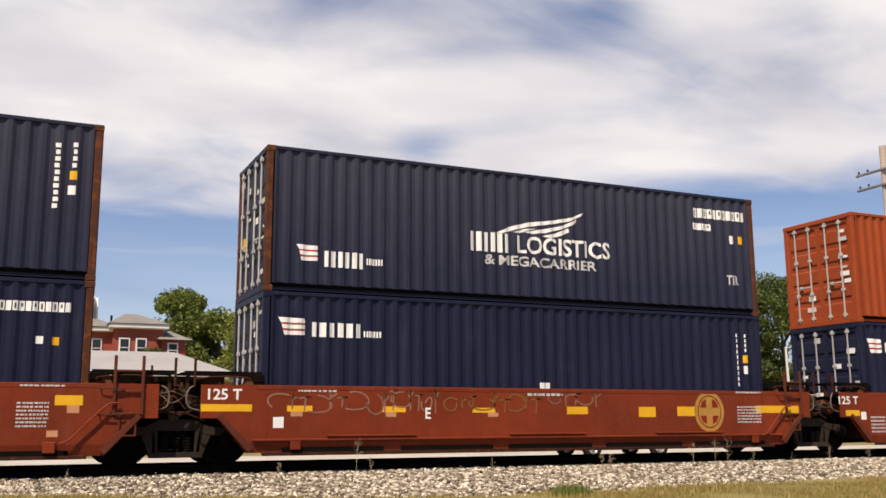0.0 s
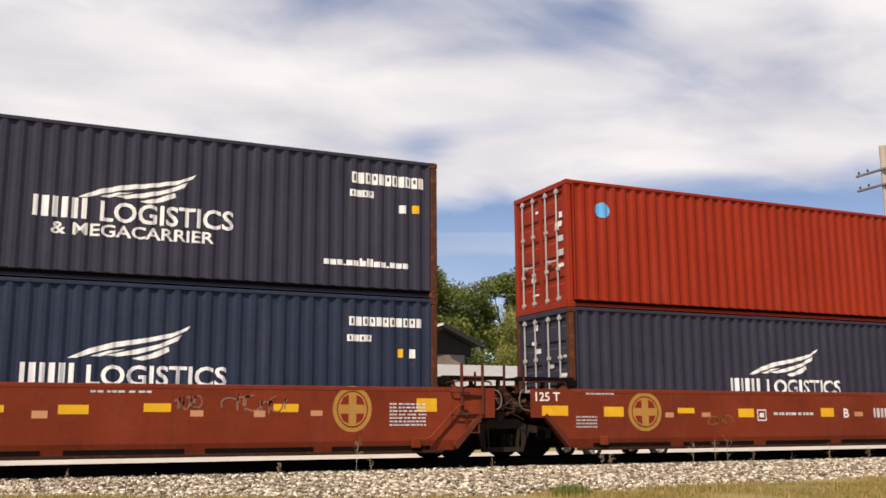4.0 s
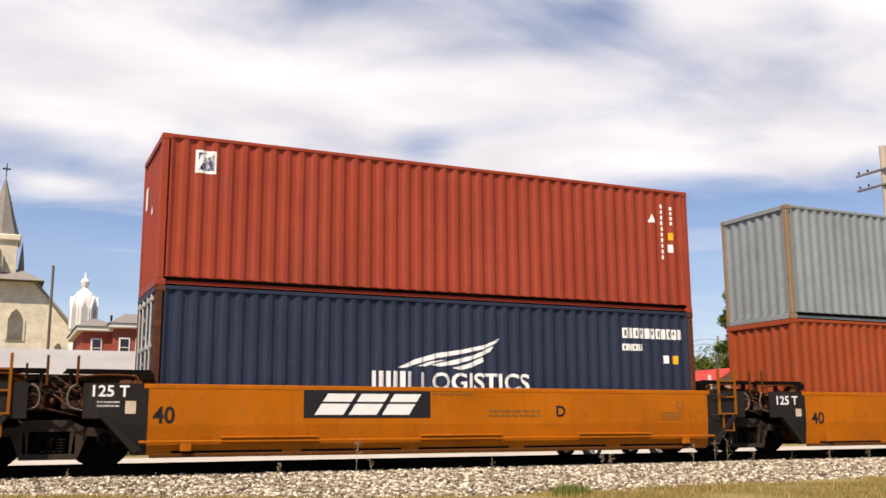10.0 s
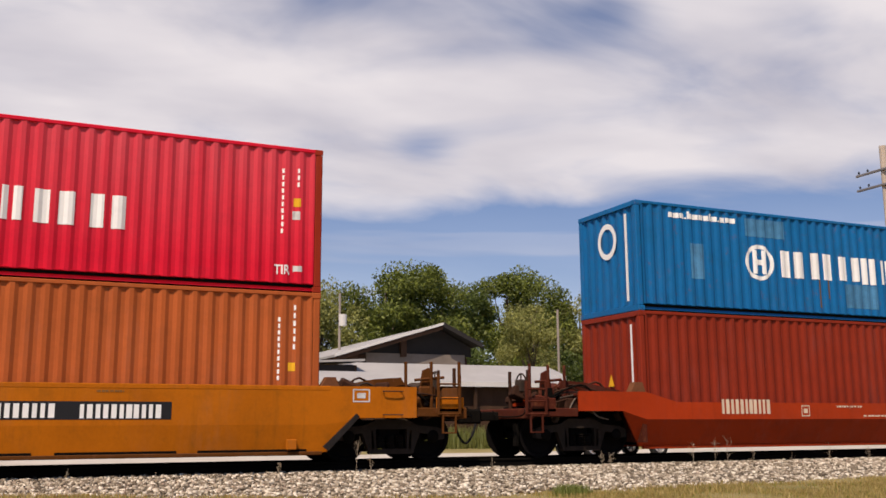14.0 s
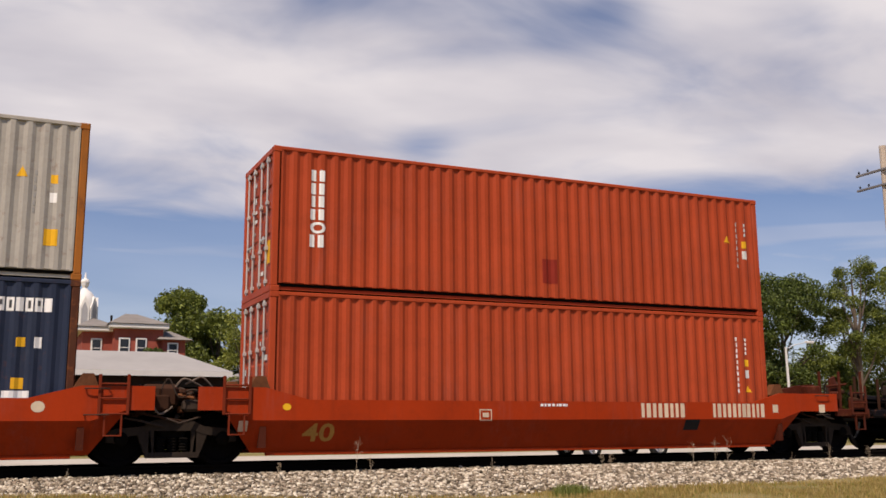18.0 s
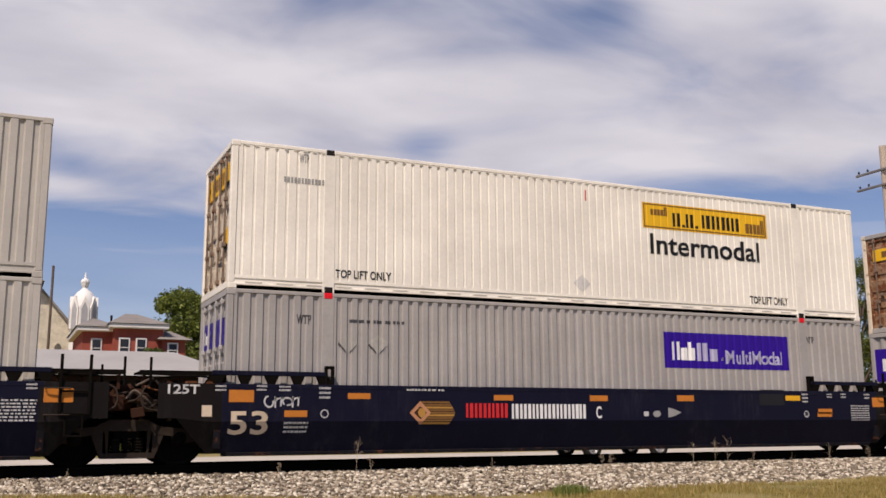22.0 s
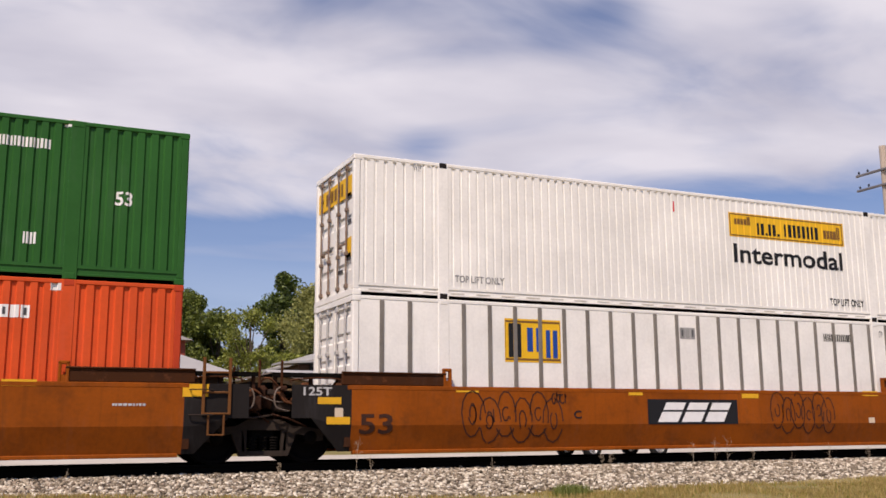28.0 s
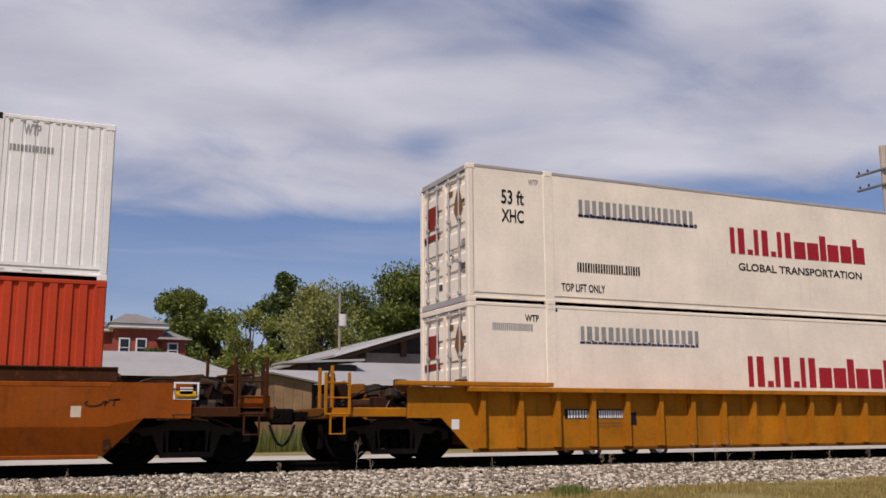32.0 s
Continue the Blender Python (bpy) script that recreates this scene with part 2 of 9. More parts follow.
# ---- paints ----
WHITE = coat("white_paint", (0.97, 0.945, 0.88), 0.45, 0.07, 0.10)
MARK = {
    "white": material("white_marking", (0.80, 0.79, 0.76), 0.6, vary=0.06, dirt=0.12),
    "worn": material("worn_white_marking", (0.55, 0.54, 0.52), 0.7, vary=0.2, dirt=0.5, dirt_colour=(0.05, 0.06, 0.10)),
    "yellow": material("yellow_marking", (0.75, 0.40, 0.02), 0.6, vary=0.1, dirt=0.15),
    "gold": material("gold_panel", (0.80, 0.46, 0.02), 0.5, vary=0.06, dirt=0.1),
    "red": material("red_marking", (0.62, 0.03, 0.03), 0.5, vary=0.1),
    "maroon": material("maroon_patch", (0.22, 0.022, 0.012), 0.6, vary=0.1),
    "crimson": material("dark_red_marking", (0.36, 0.02, 0.03), 0.5, vary=0.1),
    "sky": material("sky_blue_marking", (0.12, 0.42, 0.75), 0.5),
    "blue": material("blue_marking", (0.02, 0.07, 0.30), 0.5),
    "navy": material("navy_marking", (0.03, 0.035, 0.10), 0.5),
    "navyblue": material("deep_blue_marking", (0.022, 0.03, 0.20), 0.5),
}
MARK.update({
    "purple": material("purple_panel", (0.032, 0.008, 0.26), 0.45, vary=0.06, dirt=0.05),
    "lilac": material("pale_lilac_marking", (0.40, 0.38, 0.52), 0.6, vary=0.2),
    "green": material("green_marking", (0.03, 0.16, 0.11), 0.5),
    "black": material("black_marking", (0.018, 0.018, 0.02), 0.55),
    "dark": material("dark_marking", (0.07, 0.07, 0.075), 0.6, vary=0.2),
    "smudge": material("faint_grey_mark", (0.58, 0.56, 0.52), 0.6, vary=0.2),
    "grey": material("grey_marking", (0.30, 0.295, 0.28), 0.6, vary=0.2),
    "orange": material("orange_marking", (0.55, 0.19, 0.03), 0.6, vary=0.12, dirt=0.2),
    "pale": material("pale_cream_marking", (0.62, 0.50, 0.36), 0.6, vary=0.15, dirt=0.3),
    "brass": material("brass_yellow_emblem", (0.42, 0.22, 0.05), 0.6, vary=0.15, dirt=0.3),
    "soot": material("dark_brown_scrawl", (0.055, 0.024, 0.015), 0.8, vary=0.3),
    "pale_tint": material("faded_chalk_scrawl", (0.25, 0.13, 0.085), 0.8, vary=0.3, dirt=0.4),
    "salmon": material("faded_salmon_marking", (0.50, 0.24, 0.12), 0.7, vary=0.15, dirt=0.3),
    "patch": material("faded_pale_blue_patch", (0.055, 0.19, 0.34), 0.65, vary=0.3, dirt=0.25),
    "ghost": material("peeled_label_ghost", (0.41, 0.39, 0.35), 0.6, vary=0.2),
    "umber": material("umber_marking", (0.20, 0.10, 0.03), 0.6),
})
# black, grimy steel, taken darker still to paint in the shade under decks
STEEL = material("shade_dark_sooty_steel", (0.007, 0.006, 0.005), 0.8, 0.0, 0.3, 9.0, 0.004, 0.4, (0.018, 0.011, 0.008), spec=0.02)
TREAD = material("shade_dark_grimy_wheel_steel", (0.007, 0.006, 0.006), 0.75, 0.0, 0.3, 20.0, spec=0.02)
CAST = material("grimy_cast_steel", (0.050, 0.036, 0.028), 0.8, 0.0, 0.3, 12.0, 0.004, 0.5, (0.010, 0.007, 0.006), spec=0.04)
RUSTY = material("rusty_brown_gear", (0.045, 0.021, 0.013), 0.85, 0.0, 0.3, 12.0, 0.004, 0.5, (0.016, 0.010, 0.008), spec=0.04)
ROD = material("galvanised_rod", (0.52, 0.50, 0.47), 0.5, 0.4, 0.12, 10.0, rust=0.25)
GRIMYROD = material("rust_stained_rod", (0.22, 0.16, 0.12), 0.7, 0.2, 0.2, 10.0, rust=0.6)
HOSE = material("dusty_rubber_hose", (0.15, 0.115, 0.09), 0.8, vary=0.2)
RUSTLIT = material("rust_orange_gear", (0.15, 0.060, 0.028), 0.9, 0.0, 0.3, 12.0, 0.004, 0.5, (0.03, 0.018, 0.012), spec=0.03)
TRUCKCAST = material("dusty_truck_casting", (0.036, 0.027, 0.021), 0.85, 0.0, 0.3, 9.0, 0.004, 0.55, (0.03, 0.021, 0.016), spec=0.04)
RUBBER = material("black_rubber", (0.015, 0.015, 0.015), 0.8)
BLACKEND = coat("black_car_paint", (0.022, 0.0185, 0.017), 0.6, 0.4, 0.2)

# ---- the way of the train: metres run at each time ----
RUN = [(0.0, 0.0), (1.0, 9.8), (2.0, 19.61), (3.0, 29.48), (4.0, 39.33), (4.5, 44.27), (6.5, 63.97), (8.0, 78.74), (9.0, 88.63),
       (10.0, 98.54), (11.0, 108.45), (12.0, 118.3), (13.0, 128.2), (15.5, 153.07), (17.0, 168.0), (18.0, 177.97), (20.0, 197.95), (21.0, 207.92),
       (22.0, 217.86), (23.0, 227.48), (24.0, 237.47), (25.5, 252.54), (28.0, 277.7), (29.0, 287.72), (30.0, 297.8), (31.0, 307.84), (32.0, 317.87)]
MOVERS, WHEELS = [], []
WHEEL_R = 0.483


def run_at(t):
    return float(np.interp(t, [a for a, b in RUN], [b for a, b in RUN]))


def rides(ob):
    MOVERS.append((ob, ob.matrix_basis.copy()))
    return ob


# ---- shipping containers ----
KINDS = {  # pitch, outer flat, slope, inner flat, depth
    "iso": (0.278, 0.072, 0.068, 0.070, 0.036),
    "box53": (0.216, 0.104, 0.024, 0.064, 0.034),
    "plate53": (0.193, 0.140, 0.011, 0.031, 0.014),
    "batten": (0.605, 0.605, 0.0, 0.0, 0.0),
    "smooth": (1.22, 1.22, 0.0, 0.0, 0.0),
    "flush": (1.22, 1.22, 0.0, 0.0, 0.0),
}


def wave(kind, a, b):
    """Stations along a wall and how far it lies back at each."""
    pitch, out, slope, inn, deep = KINDS[kind]
    if deep == 0:
        return [a, b], [0.0, 0.0]
    n = max(1, int((b - a) / pitch))
    k = (b - a) / (n * pitch)
    xs, ds, x = [a], [0.0], a
    for i in range(n):
        for w, d in ((out / 2, 0), (slope, deep), (inn, deep), (slope, 0), (out / 2, 0)):
            x += w * k
            xs.append(x)
            ds.append(d)
    xs[-1] = b
    return xs, ds


def bays(kind, L):
    """Where the walls' panels start and end between posts."""
    if kind in ("iso",):
        return [(0.16, L - 0.16)]
    return [(0.14, 1.86), (2.10, L - 2.10), (L - 1.86, L - 0.14)]


def lie(kind, L, x):
    for a, b in bays(kind, L):
        if a <= x <= b:
            xs, ds = wave(kind, a, b)
            return float(np.interp(x, xs, ds))
    return 0.0


def cuts(kind, L):
    out = []
    for a, b in bays(kind, L):
        out += wave(kind, a, b)[0]
    return sorted(out)


def wall_mesh(kind, a, b, z0, z1):
    xs, ds = wave(kind, a, b)
    m = Mesh()
    for x, d in zip(xs, ds):
        m.v += [(x, d, z0), (x, d, z1)]
    for i in range(len(xs) - 1):
        if xs[i + 1] - xs[i] > 1e-5:
            m.f.append((2 * i, 2 * i + 2, 2 * i + 3, 2 * i + 1))
    n = len(m.v)
    m.v += [(a, 0.055, z0), (a, 0.055, z1), (b, 0.055, z0), (b, 0.055, z1)]
    m.f.append((n, n + 1, n + 3, n + 2))
    return m


def sill_h(kind):
    return 0.185 if kind == "iso" else 0.26


def door_mesh(w, h):
    """One leaf, its panel pressed into level ribs; lies in the y-z plane and faces -x."""
    m = Mesh()
    m.box(0.0, 0.05, 0, w, 0, 0.09, 0.008).box(0.0, 0.05, 0, w, h - 0.09, h, 0.008)
    m.box(0.0, 0.05, 0, 0.07, 0.09, h - 0.09).box(0.0, 0.05, w - 0.07, w, 0.09, h - 0.09)
    n = 5
    pitch = (h - 0.18) / n
    rows = []
    for i in range(n):
        z = 0.09 + i * pitch
        rows += [(z, 0.012), (z + pitch * 0.62, 0.012), (z + pitch * 0.70, 0.038), (z + pitch * 0.92, 0.038)]
    rows.append((h - 0.09, 0.012))
    for (za, da), (zb, db) in zip(rows, rows[1:]):
        m.poly([(da, 0.07, za), (da, w - 0.07, za), (db, w - 0.07, zb), (db, 0.07, zb)])
    return m


def rod_mesh(h):
    m = Mesh().rod((-0.035, 0, 0.0), (-0.035, 0, h), 0.021, 8)
    for z in (0.04, h * 0.27, h * 0.62, h - 0.12):
        m.box(-0.062, 0.0, -0.055, 0.055, z, z + 0.08, 0.008)
    return m


def handle_mesh():
    m = Mesh().box(-0.075, -0.055, -0.02, 0.40, -0.02, 0.02, 0.006)
    m.box(-0.06, 0.0, 0.33, 0.42, -0.05, 0.05, 0.006)
    return m


def casting_mesh():
    m = Mesh().box(-0.089, 0.089, -0.081, 0.081, -0.059, 0.059, 0.012)
    m.lathe([(-0.083, 0.0), (-0.083, 0.032)], (0, 0, 0), "y", 10)
    m.lathe([(-0.091, 0.0), (-0.091, 0.032)], (0, 0, 0), "x", 10)
    return m


def container(name, label, x0, level, L=12.192, W=2.438, H=2.896, kind="iso", left="door", paint=None, post=None, rods=None, rail=None, door=None, lift=None, sill=None, group="stacked shipping containers"):
    """A shipping container with its corner at x0 along the train, low in the well or high upon another."""
    z = 0.358 if level == "L" else 3.254
    c = thing(name, label, "container", group, at=(x0, 0, z))
    post, rail, rods, door = post or paint, rail or paint, rods or ROD, door or paint
    y, zb = W / 2, sill_h(kind)
    for a, b in bays(kind, L):
        me = shared(("side_wall", kind, a, b, H), lambda: wall_mesh(kind, a, b, zb - 0.02, H - 0.07))
        part("side_wall", me, paint, c, at=pose(0, -y + 0.010, 0))
        part("side_wall", me, paint, c, at=pose(a + b, y - 0.010, 0, 0, 0, 180))
    if kind != "iso":
        for x in (1.98, L - 1.98):
            for sgn in (-1, 1):
                part("lifting_post", shared(("lifting_post", H), lambda: Mesh().box(-0.12, 0.12, -0.03, 0.03, 0.0, H, 0.008)), paint, c, at=(x, sgn * (y - 0.028), 0))
            for zc in (0.06, H - 0.06):
                part("corner_casting", shared("corner_casting", casting_mesh), lift or post, c, at=(x, -y + 0.072, zc))
    for sgn in (-1, 1):
        part("top_rail", shared(("top_rail", L, kind == "smooth"), lambda: Mesh().box(0.1, L - 0.1, -0.034 if kind == "smooth" else -0.03, 0.03, -0.16 if kind == "smooth" else -0.075, 0.0, 0.01)), rail, c, at=(0, sgn * (y - 0.032), H - 0.004))
        flat = [(0.05, 0.075), (-0.026, 0.075), (-0.026, 0.105), (-0.010, 0.11), (-0.010, zb - 0.065), (-0.026, zb - 0.058), (-0.026, zb), (0.05, zb)]
        low = lambda: Mesh().prism(flat if kind != "iso" else [(0.06, 0.030), (-0.028, 0.030), (-0.028, 0.040), (0.046, 0.046), (0.046, zb - 0.012), (-0.016, zb - 0.006), (-0.016, zb), (0.06, zb)], "x", 0.1, L - 0.1)
        part("bottom_rail", shared(("bottom_rail", L, kind), low), sill or paint, c, at=pose(0, sgn * (y - 0.034), 0) @ Matrix.Diagonal((1, -sgn, 1, 1)))
    for x in (0.075, L - 0.075):
        for sgn in (-1, 1):
            part("corner_post", shared(("corner_post", H), lambda: Mesh().box(-0.07, 0.07, -0.07, 0.07, 0.11, H - 0.11, 0.02)), post, c, at=(x, sgn * (y - 0.075), 0))
            for zc in (0.059, H - 0.059):
                part("corner_casting", shared("corner_casting", casting_mesh), post, c, at=pose(x + (0.014 if x < 1 else -0.014), sgn * (y - 0.081), zc, 0, 0, 0 if x < 1 else 180))
    roof = lambda: Mesh().prism([(0.1, 0.0)] + [(0.1 + (L - 0.2) * i / 80, 0.02 * (i % 2)) for i in range(1, 80)] + [(L - 0.1, 0.0), (L - 0.1, -0.03), (0.1, -0.03)], "y", -y + 0.05, y - 0.05)
    part("roof", shared(("roof", L, W), roof), paint, c, at=(0, 0, H - 0.026))
    part("floor", shared(("floor", L, W), lambda: Mesh().box(0.05, L - 0.05, -y + 0.06, y - 0.06, 0.10, 0.16)), STEEL, c)
    if kind == "batten":
        for i in range(int((L - 0.4) / 0.605)):
            x = 0.62 + i * 0.605
            if all(abs(x - q) > 0.2 for q in (1.98, L - 1.98)):
                part("batten", shared(("batten", H), lambda: Mesh().box(-0.045, 0.045, -0.022, 0.01, zb, H - 0.08, 0.006)), BATTEN, c, at=(x, -y + 0.008, 0))
    if kind == "smooth":
        for a, b in bays(kind, L):
            for i in range(1, int((b - a) / 1.2) + 1):
                x = a + (b - a) * i / (int((b - a) / 1.2) + 1)
                part("panel_seam", shared(("panel_seam", H), lambda: Mesh().box(-0.012, 0.012, -0.0005, 0.004, zb, H - 0.08)), SEAM, c, at=(x, -y + 0.008, 0))
    if kind == "plate53":
        for i in range(int((L - 0.4) / 0.193)):
            part("rail_slot", shared("rail_slot", lambda: Mesh().box(-0.036, 0.036, -0.003, 0.01, -0.010, 0.010)), SEAM, c, at=(0.3 + i * 0.193, -y + 0.001, H - 0.095))
        for i in range(int((L - 0.6) / 0.6)):
            part("rail_slot", shared("rail_slot_long", lambda: Mesh().box(-0.16, 0.16, -0.003, 0.01, -0.012, 0.012)), SEAM, c, at=(0.5 + i * 0.6, -y + 0.008, 0.125))
    ends = [(L, "wall")] + [(0.0, left)]
    for x, what in ends:
        turn = 0 if x == 0 else 180
        for zc, hh in ((0.0, 0.14), (H - 0.13, 0.12)):
            part("end_header", shared(("end_header", W, hh), lambda: Mesh().box(0.0, 0.11, -y + 0.14, y - 0.14, 0, hh, 0.01)), rail, c, at=pose(x, 0, zc + 0.005, 0, 0, turn))
        if what == "wall":
            me = shared(("end_wall", W, H), lambda: wall_mesh("iso", -y + 0.14, y - 0.14, 0.13, H - 0.12))
            part("end_wall", me, paint, c, at=pose(x + (0.03 if x == 0 else -0.03), 0, 0, 0, 0, -90 if x == 0 else 90))
        else:
            w, h = y - 0.145, H - 0.28
            for i, yy in enumerate((-y + 0.14, 0.003)):
                leaf = part("door", shared(("door", w, h), lambda: door_mesh(w, h)), door, c, at=(0.035, yy, 0.145))
                for q in (0.27, 0.73):
                    part("lock_rod", shared(("lock_rod", h), lambda: rod_mesh(h)), rods, leaf, at=(0, w * q, 0))
                part("door_handle", shared("door_handle", handle_mesh), rods, leaf, at=(0, w * 0.27, h * 0.36))
    c["shut"] = left == "wall"
    c["kindof"], c["long"], c["wide"], c["high"] = kind, L, W, H
    return rides(c)


BATTEN = material("grey_batten_steel", (0.20, 0.18, 0.155), 0.6, vary=0.2, rust=0.1)
SEAM = material("grimy_seam", (0.60, 0.56, 0.49), 0.7, vary=0.2)

# ---- painted marks, which follow the pressed walls ----
FONT = {}


def text_shape(words):
    """The outline of some words in a unit box."""
    if words not in FONT:
        cu = bpy.data.curves.new("words", "FONT")
        cu.body, cu.resolution_u = words, 3
        cu.offset = 0.020
        ob = bpy.data.objects.new("words", cu)
        me = bpy.data.meshes.new_from_object(ob)
        co = np.array([v.co[:2] for v in me.vertices])
        lo, hi = co.min(0), co.max(0)
        co = (co - lo) / (hi - lo)
        own = list(range(len(co)))

        def root(i):
            while own[i] != i:
                i = own[i]
            return i

        for p in me.polygons:
            for i in p.vertices[1:]:
                own[root(i)] = root(p.vertices[0])
        groups = {}
        for p in me.polygons:
            groups.setdefault(root(p.vertices[0]), []).append([tuple(co[i]) for i in p.vertices])
        FONT[words] = list(groups.values())
        bpy.data.objects.remove(ob)
        bpy.data.meshes.remove(me)
        bpy.data.curves.remove(cu)
    return FONT[words]


def block(a, b, lo=0.0, hi=1.0):
    return [(a, lo), (b, lo), (b, hi), (a, hi)]


def ring_shape(inner=0.62, n=28):
    out = []
    for i in range(n):
        a, b = 2 * math.pi * i / n, 2 * math.pi * (i + 1) / n
        out.append([(0.5 + r * 0.5 * math.cos(t), 0.5 + r * 0.5 * math.sin(t)) for r, t in ((1, a), (1, b), (inner, b), (inner, a))])
    return out


def bar_shape(pattern):
    """Plain bars of a word's size: I narrow, X tall and wide, x low, h low with a rise, o round, . a dot, # a pair of strokes."""
    if pattern == "o":
        return ring_shape(0.55)
    if pattern == "#":
        return [block(0, 0.34), block(0.54, 0.90)]
    wide = {"I": 0.45, ".": 0.35, " ": 0.5, "l": 0.4, "x": 0.8, "h": 0.85}
    total = sum(wide.get(p, 1.0) for p in pattern)
    x, out = 0.0, []
    for p in pattern:
        w = wide.get(p, 1.0) / total
        a, b = x + w * 0.07, x + w * 0.93
        if p == ".":
            out.append(block(a, b, 0.0, 0.2))
        elif p == "x":
            out.append(block(a, b, 0.0, 0.68))
        elif p == "h":
            out += [block(a, a + (b - a) * 0.4), block(a + (b - a) * 0.4, b, 0.0, 0.68)]
        elif p == "I":
            out.append(block(a, b))
        elif p != " ":
            cut = (0.30, 0.40, 0.34)[len(out) % 3]
            out += [block(a, a + (b - a) * cut), block(a + (b - a) * (cut + 0.22), b - (b - a) * 0.06)]
        x += w
    return out


WING = [[(0, 0), (0.16, 0.26), (0.36, 0.46), (0.62, 0.60), (0.86, 0.78), (1.0, 1.0), (0.97, 0.86), (0.84, 0.64), (0.62, 0.47), (0.38, 0.32), (0.20, 0.15), (0.07, 0.0)],
        [(0.30, 0.10), (0.50, 0.24), (0.74, 0.44), (0.93, 0.74), (0.90, 0.56), (0.76, 0.34), (0.56, 0.14), (0.40, 0.06)],
        [(0.52, 0.02), (0.66, 0.14), (0.82, 0.38), (0.83, 0.24), (0.72, 0.06), (0.60, -0.04)],
        [(0.18, 0.06), (0.32, 0.22), (0.46, 0.27), (0.34, 0.16), (0.26, 0.05)]]
SHAPES = {}
SHAPES["rect"] = [block(0, 1)]
SHAPES["disc"] = [[(0.5 + 0.5 * math.cos(i * math.pi / 12), 0.5 + 0.5 * math.sin(i * math.pi / 12)) for i in range(24)]]
SHAPES["ring"] = ring_shape(0.78)
SHAPES["tri"] = [[(0, 0), (1, 0), (0.5, 1)]]
SHAPES["diamond"] = [[(0.5, 0), (1, 0.5), (0.5, 1), (0, 0.5)]]
SHAPES["wing"] = WING
SHAPES["flag"] = [[(0.10, 0.70), (1.0, 0.70), (0.98, 0.95), (0.0, 1.0)], [(0.16, 0.36), (1.0, 0.36), (1.0, 0.58), (0.12, 0.60)], [(0.22, 0.0), (1.0, 0.02), (1.0, 0.24), (0.18, 0.24)]]
SHAPES["pennant"] = [[(0.08, 0.0), (0.5, 0.06), (1.0, 0.0), (0.92, 0.9), (0.5, 0.94), (0.0, 1.0)]]
SHAPES["leafmark"] = [[(0, 0), (1, 0), (1, 1), (0.75, 0.8), (0.4, 0.72), (0.3, 0.4)], [(0.0, 0.5), (0.2, 0.9), (0.6, 1.0), (0.0, 1.0)]]
SHAPES["beast"] = [[(0, 0.9), (0.4, 1.0), (0.95, 0.9), (0.9, 0.6), (0.62, 0.52), (0.7, 0.3), (0.95, 0.08), (0.3, 0.0), (0.42, 0.3), (0.25, 0.55), (0.05, 0.62)]]
SHAPES["emblem"] = [block(0.1, 0.32), block(0.68, 0.9), block(0.32, 0.68, 0.38, 0.60)]
SHAPES["ship"] = [[(0.0, 0.0), (1.0, 0.0), (0.9, 0.12), (0.1, 0.12)], [(0.45, 0.2), (0.62, 0.2), (0.52, 1.0)], [(0.2, 0.2), (0.4, 0.2), (0.42, 0.8)], [(0.68, 0.2), (0.8, 0.2), (0.66, 0.75)]]
SHAPES["hexmark"] = [[(0.5, 0.0), (1.0, 0.22), (1.0, 0.78), (0.5, 1.0), (0.0, 0.78), (0.0, 0.22)]]
SHAPES["housemark"] = [[(0.0, 0.0), (1.0, 0.0), (1.0, 0.72), (0.5, 1.0), (0.0, 0.72)]]
SHAPES["slant"] = [[(q + 0.12 * lo, lo), (q + 0.26 + 0.12 * lo, lo), (q + 0.26 + 0.12 * hi, hi), (q + 0.12 * hi, hi)] for q in (0.0, 0.31, 0.62) for lo, hi in ((0.0, 0.52), (0.62, 1.0))]
SHAPES["frame"] = [block(0, 1, 0.9, 1.0), block(0, 1, 0, 0.1), block(0, 0.08, 0.1, 0.9), block(0.92, 1, 0.1, 0.9), block(0.25, 0.75, 0.3, 0.7)]
SHAPES["emblem_ring"] = SHAPES["disc"]


def clip(poly, x0, x1):
    """The piece of an outline between two upright lines."""
    for lim, keep in ((x0, 1), (x1, -1)):
        out = []
        for i, p in enumerate(poly):
            q = poly[i - 1]
            a, b = (q[0] - lim) * keep, (p[0] - lim) * keep
            if (a < 0) != (b < 0):
                k = a / (a - b)
                out.append((lim, q[1] + (p[1] - q[1]) * k))
            if b >= 0:
                out.append(p)
        poly = out
        if len(poly) < 3:
            return []
    return poly


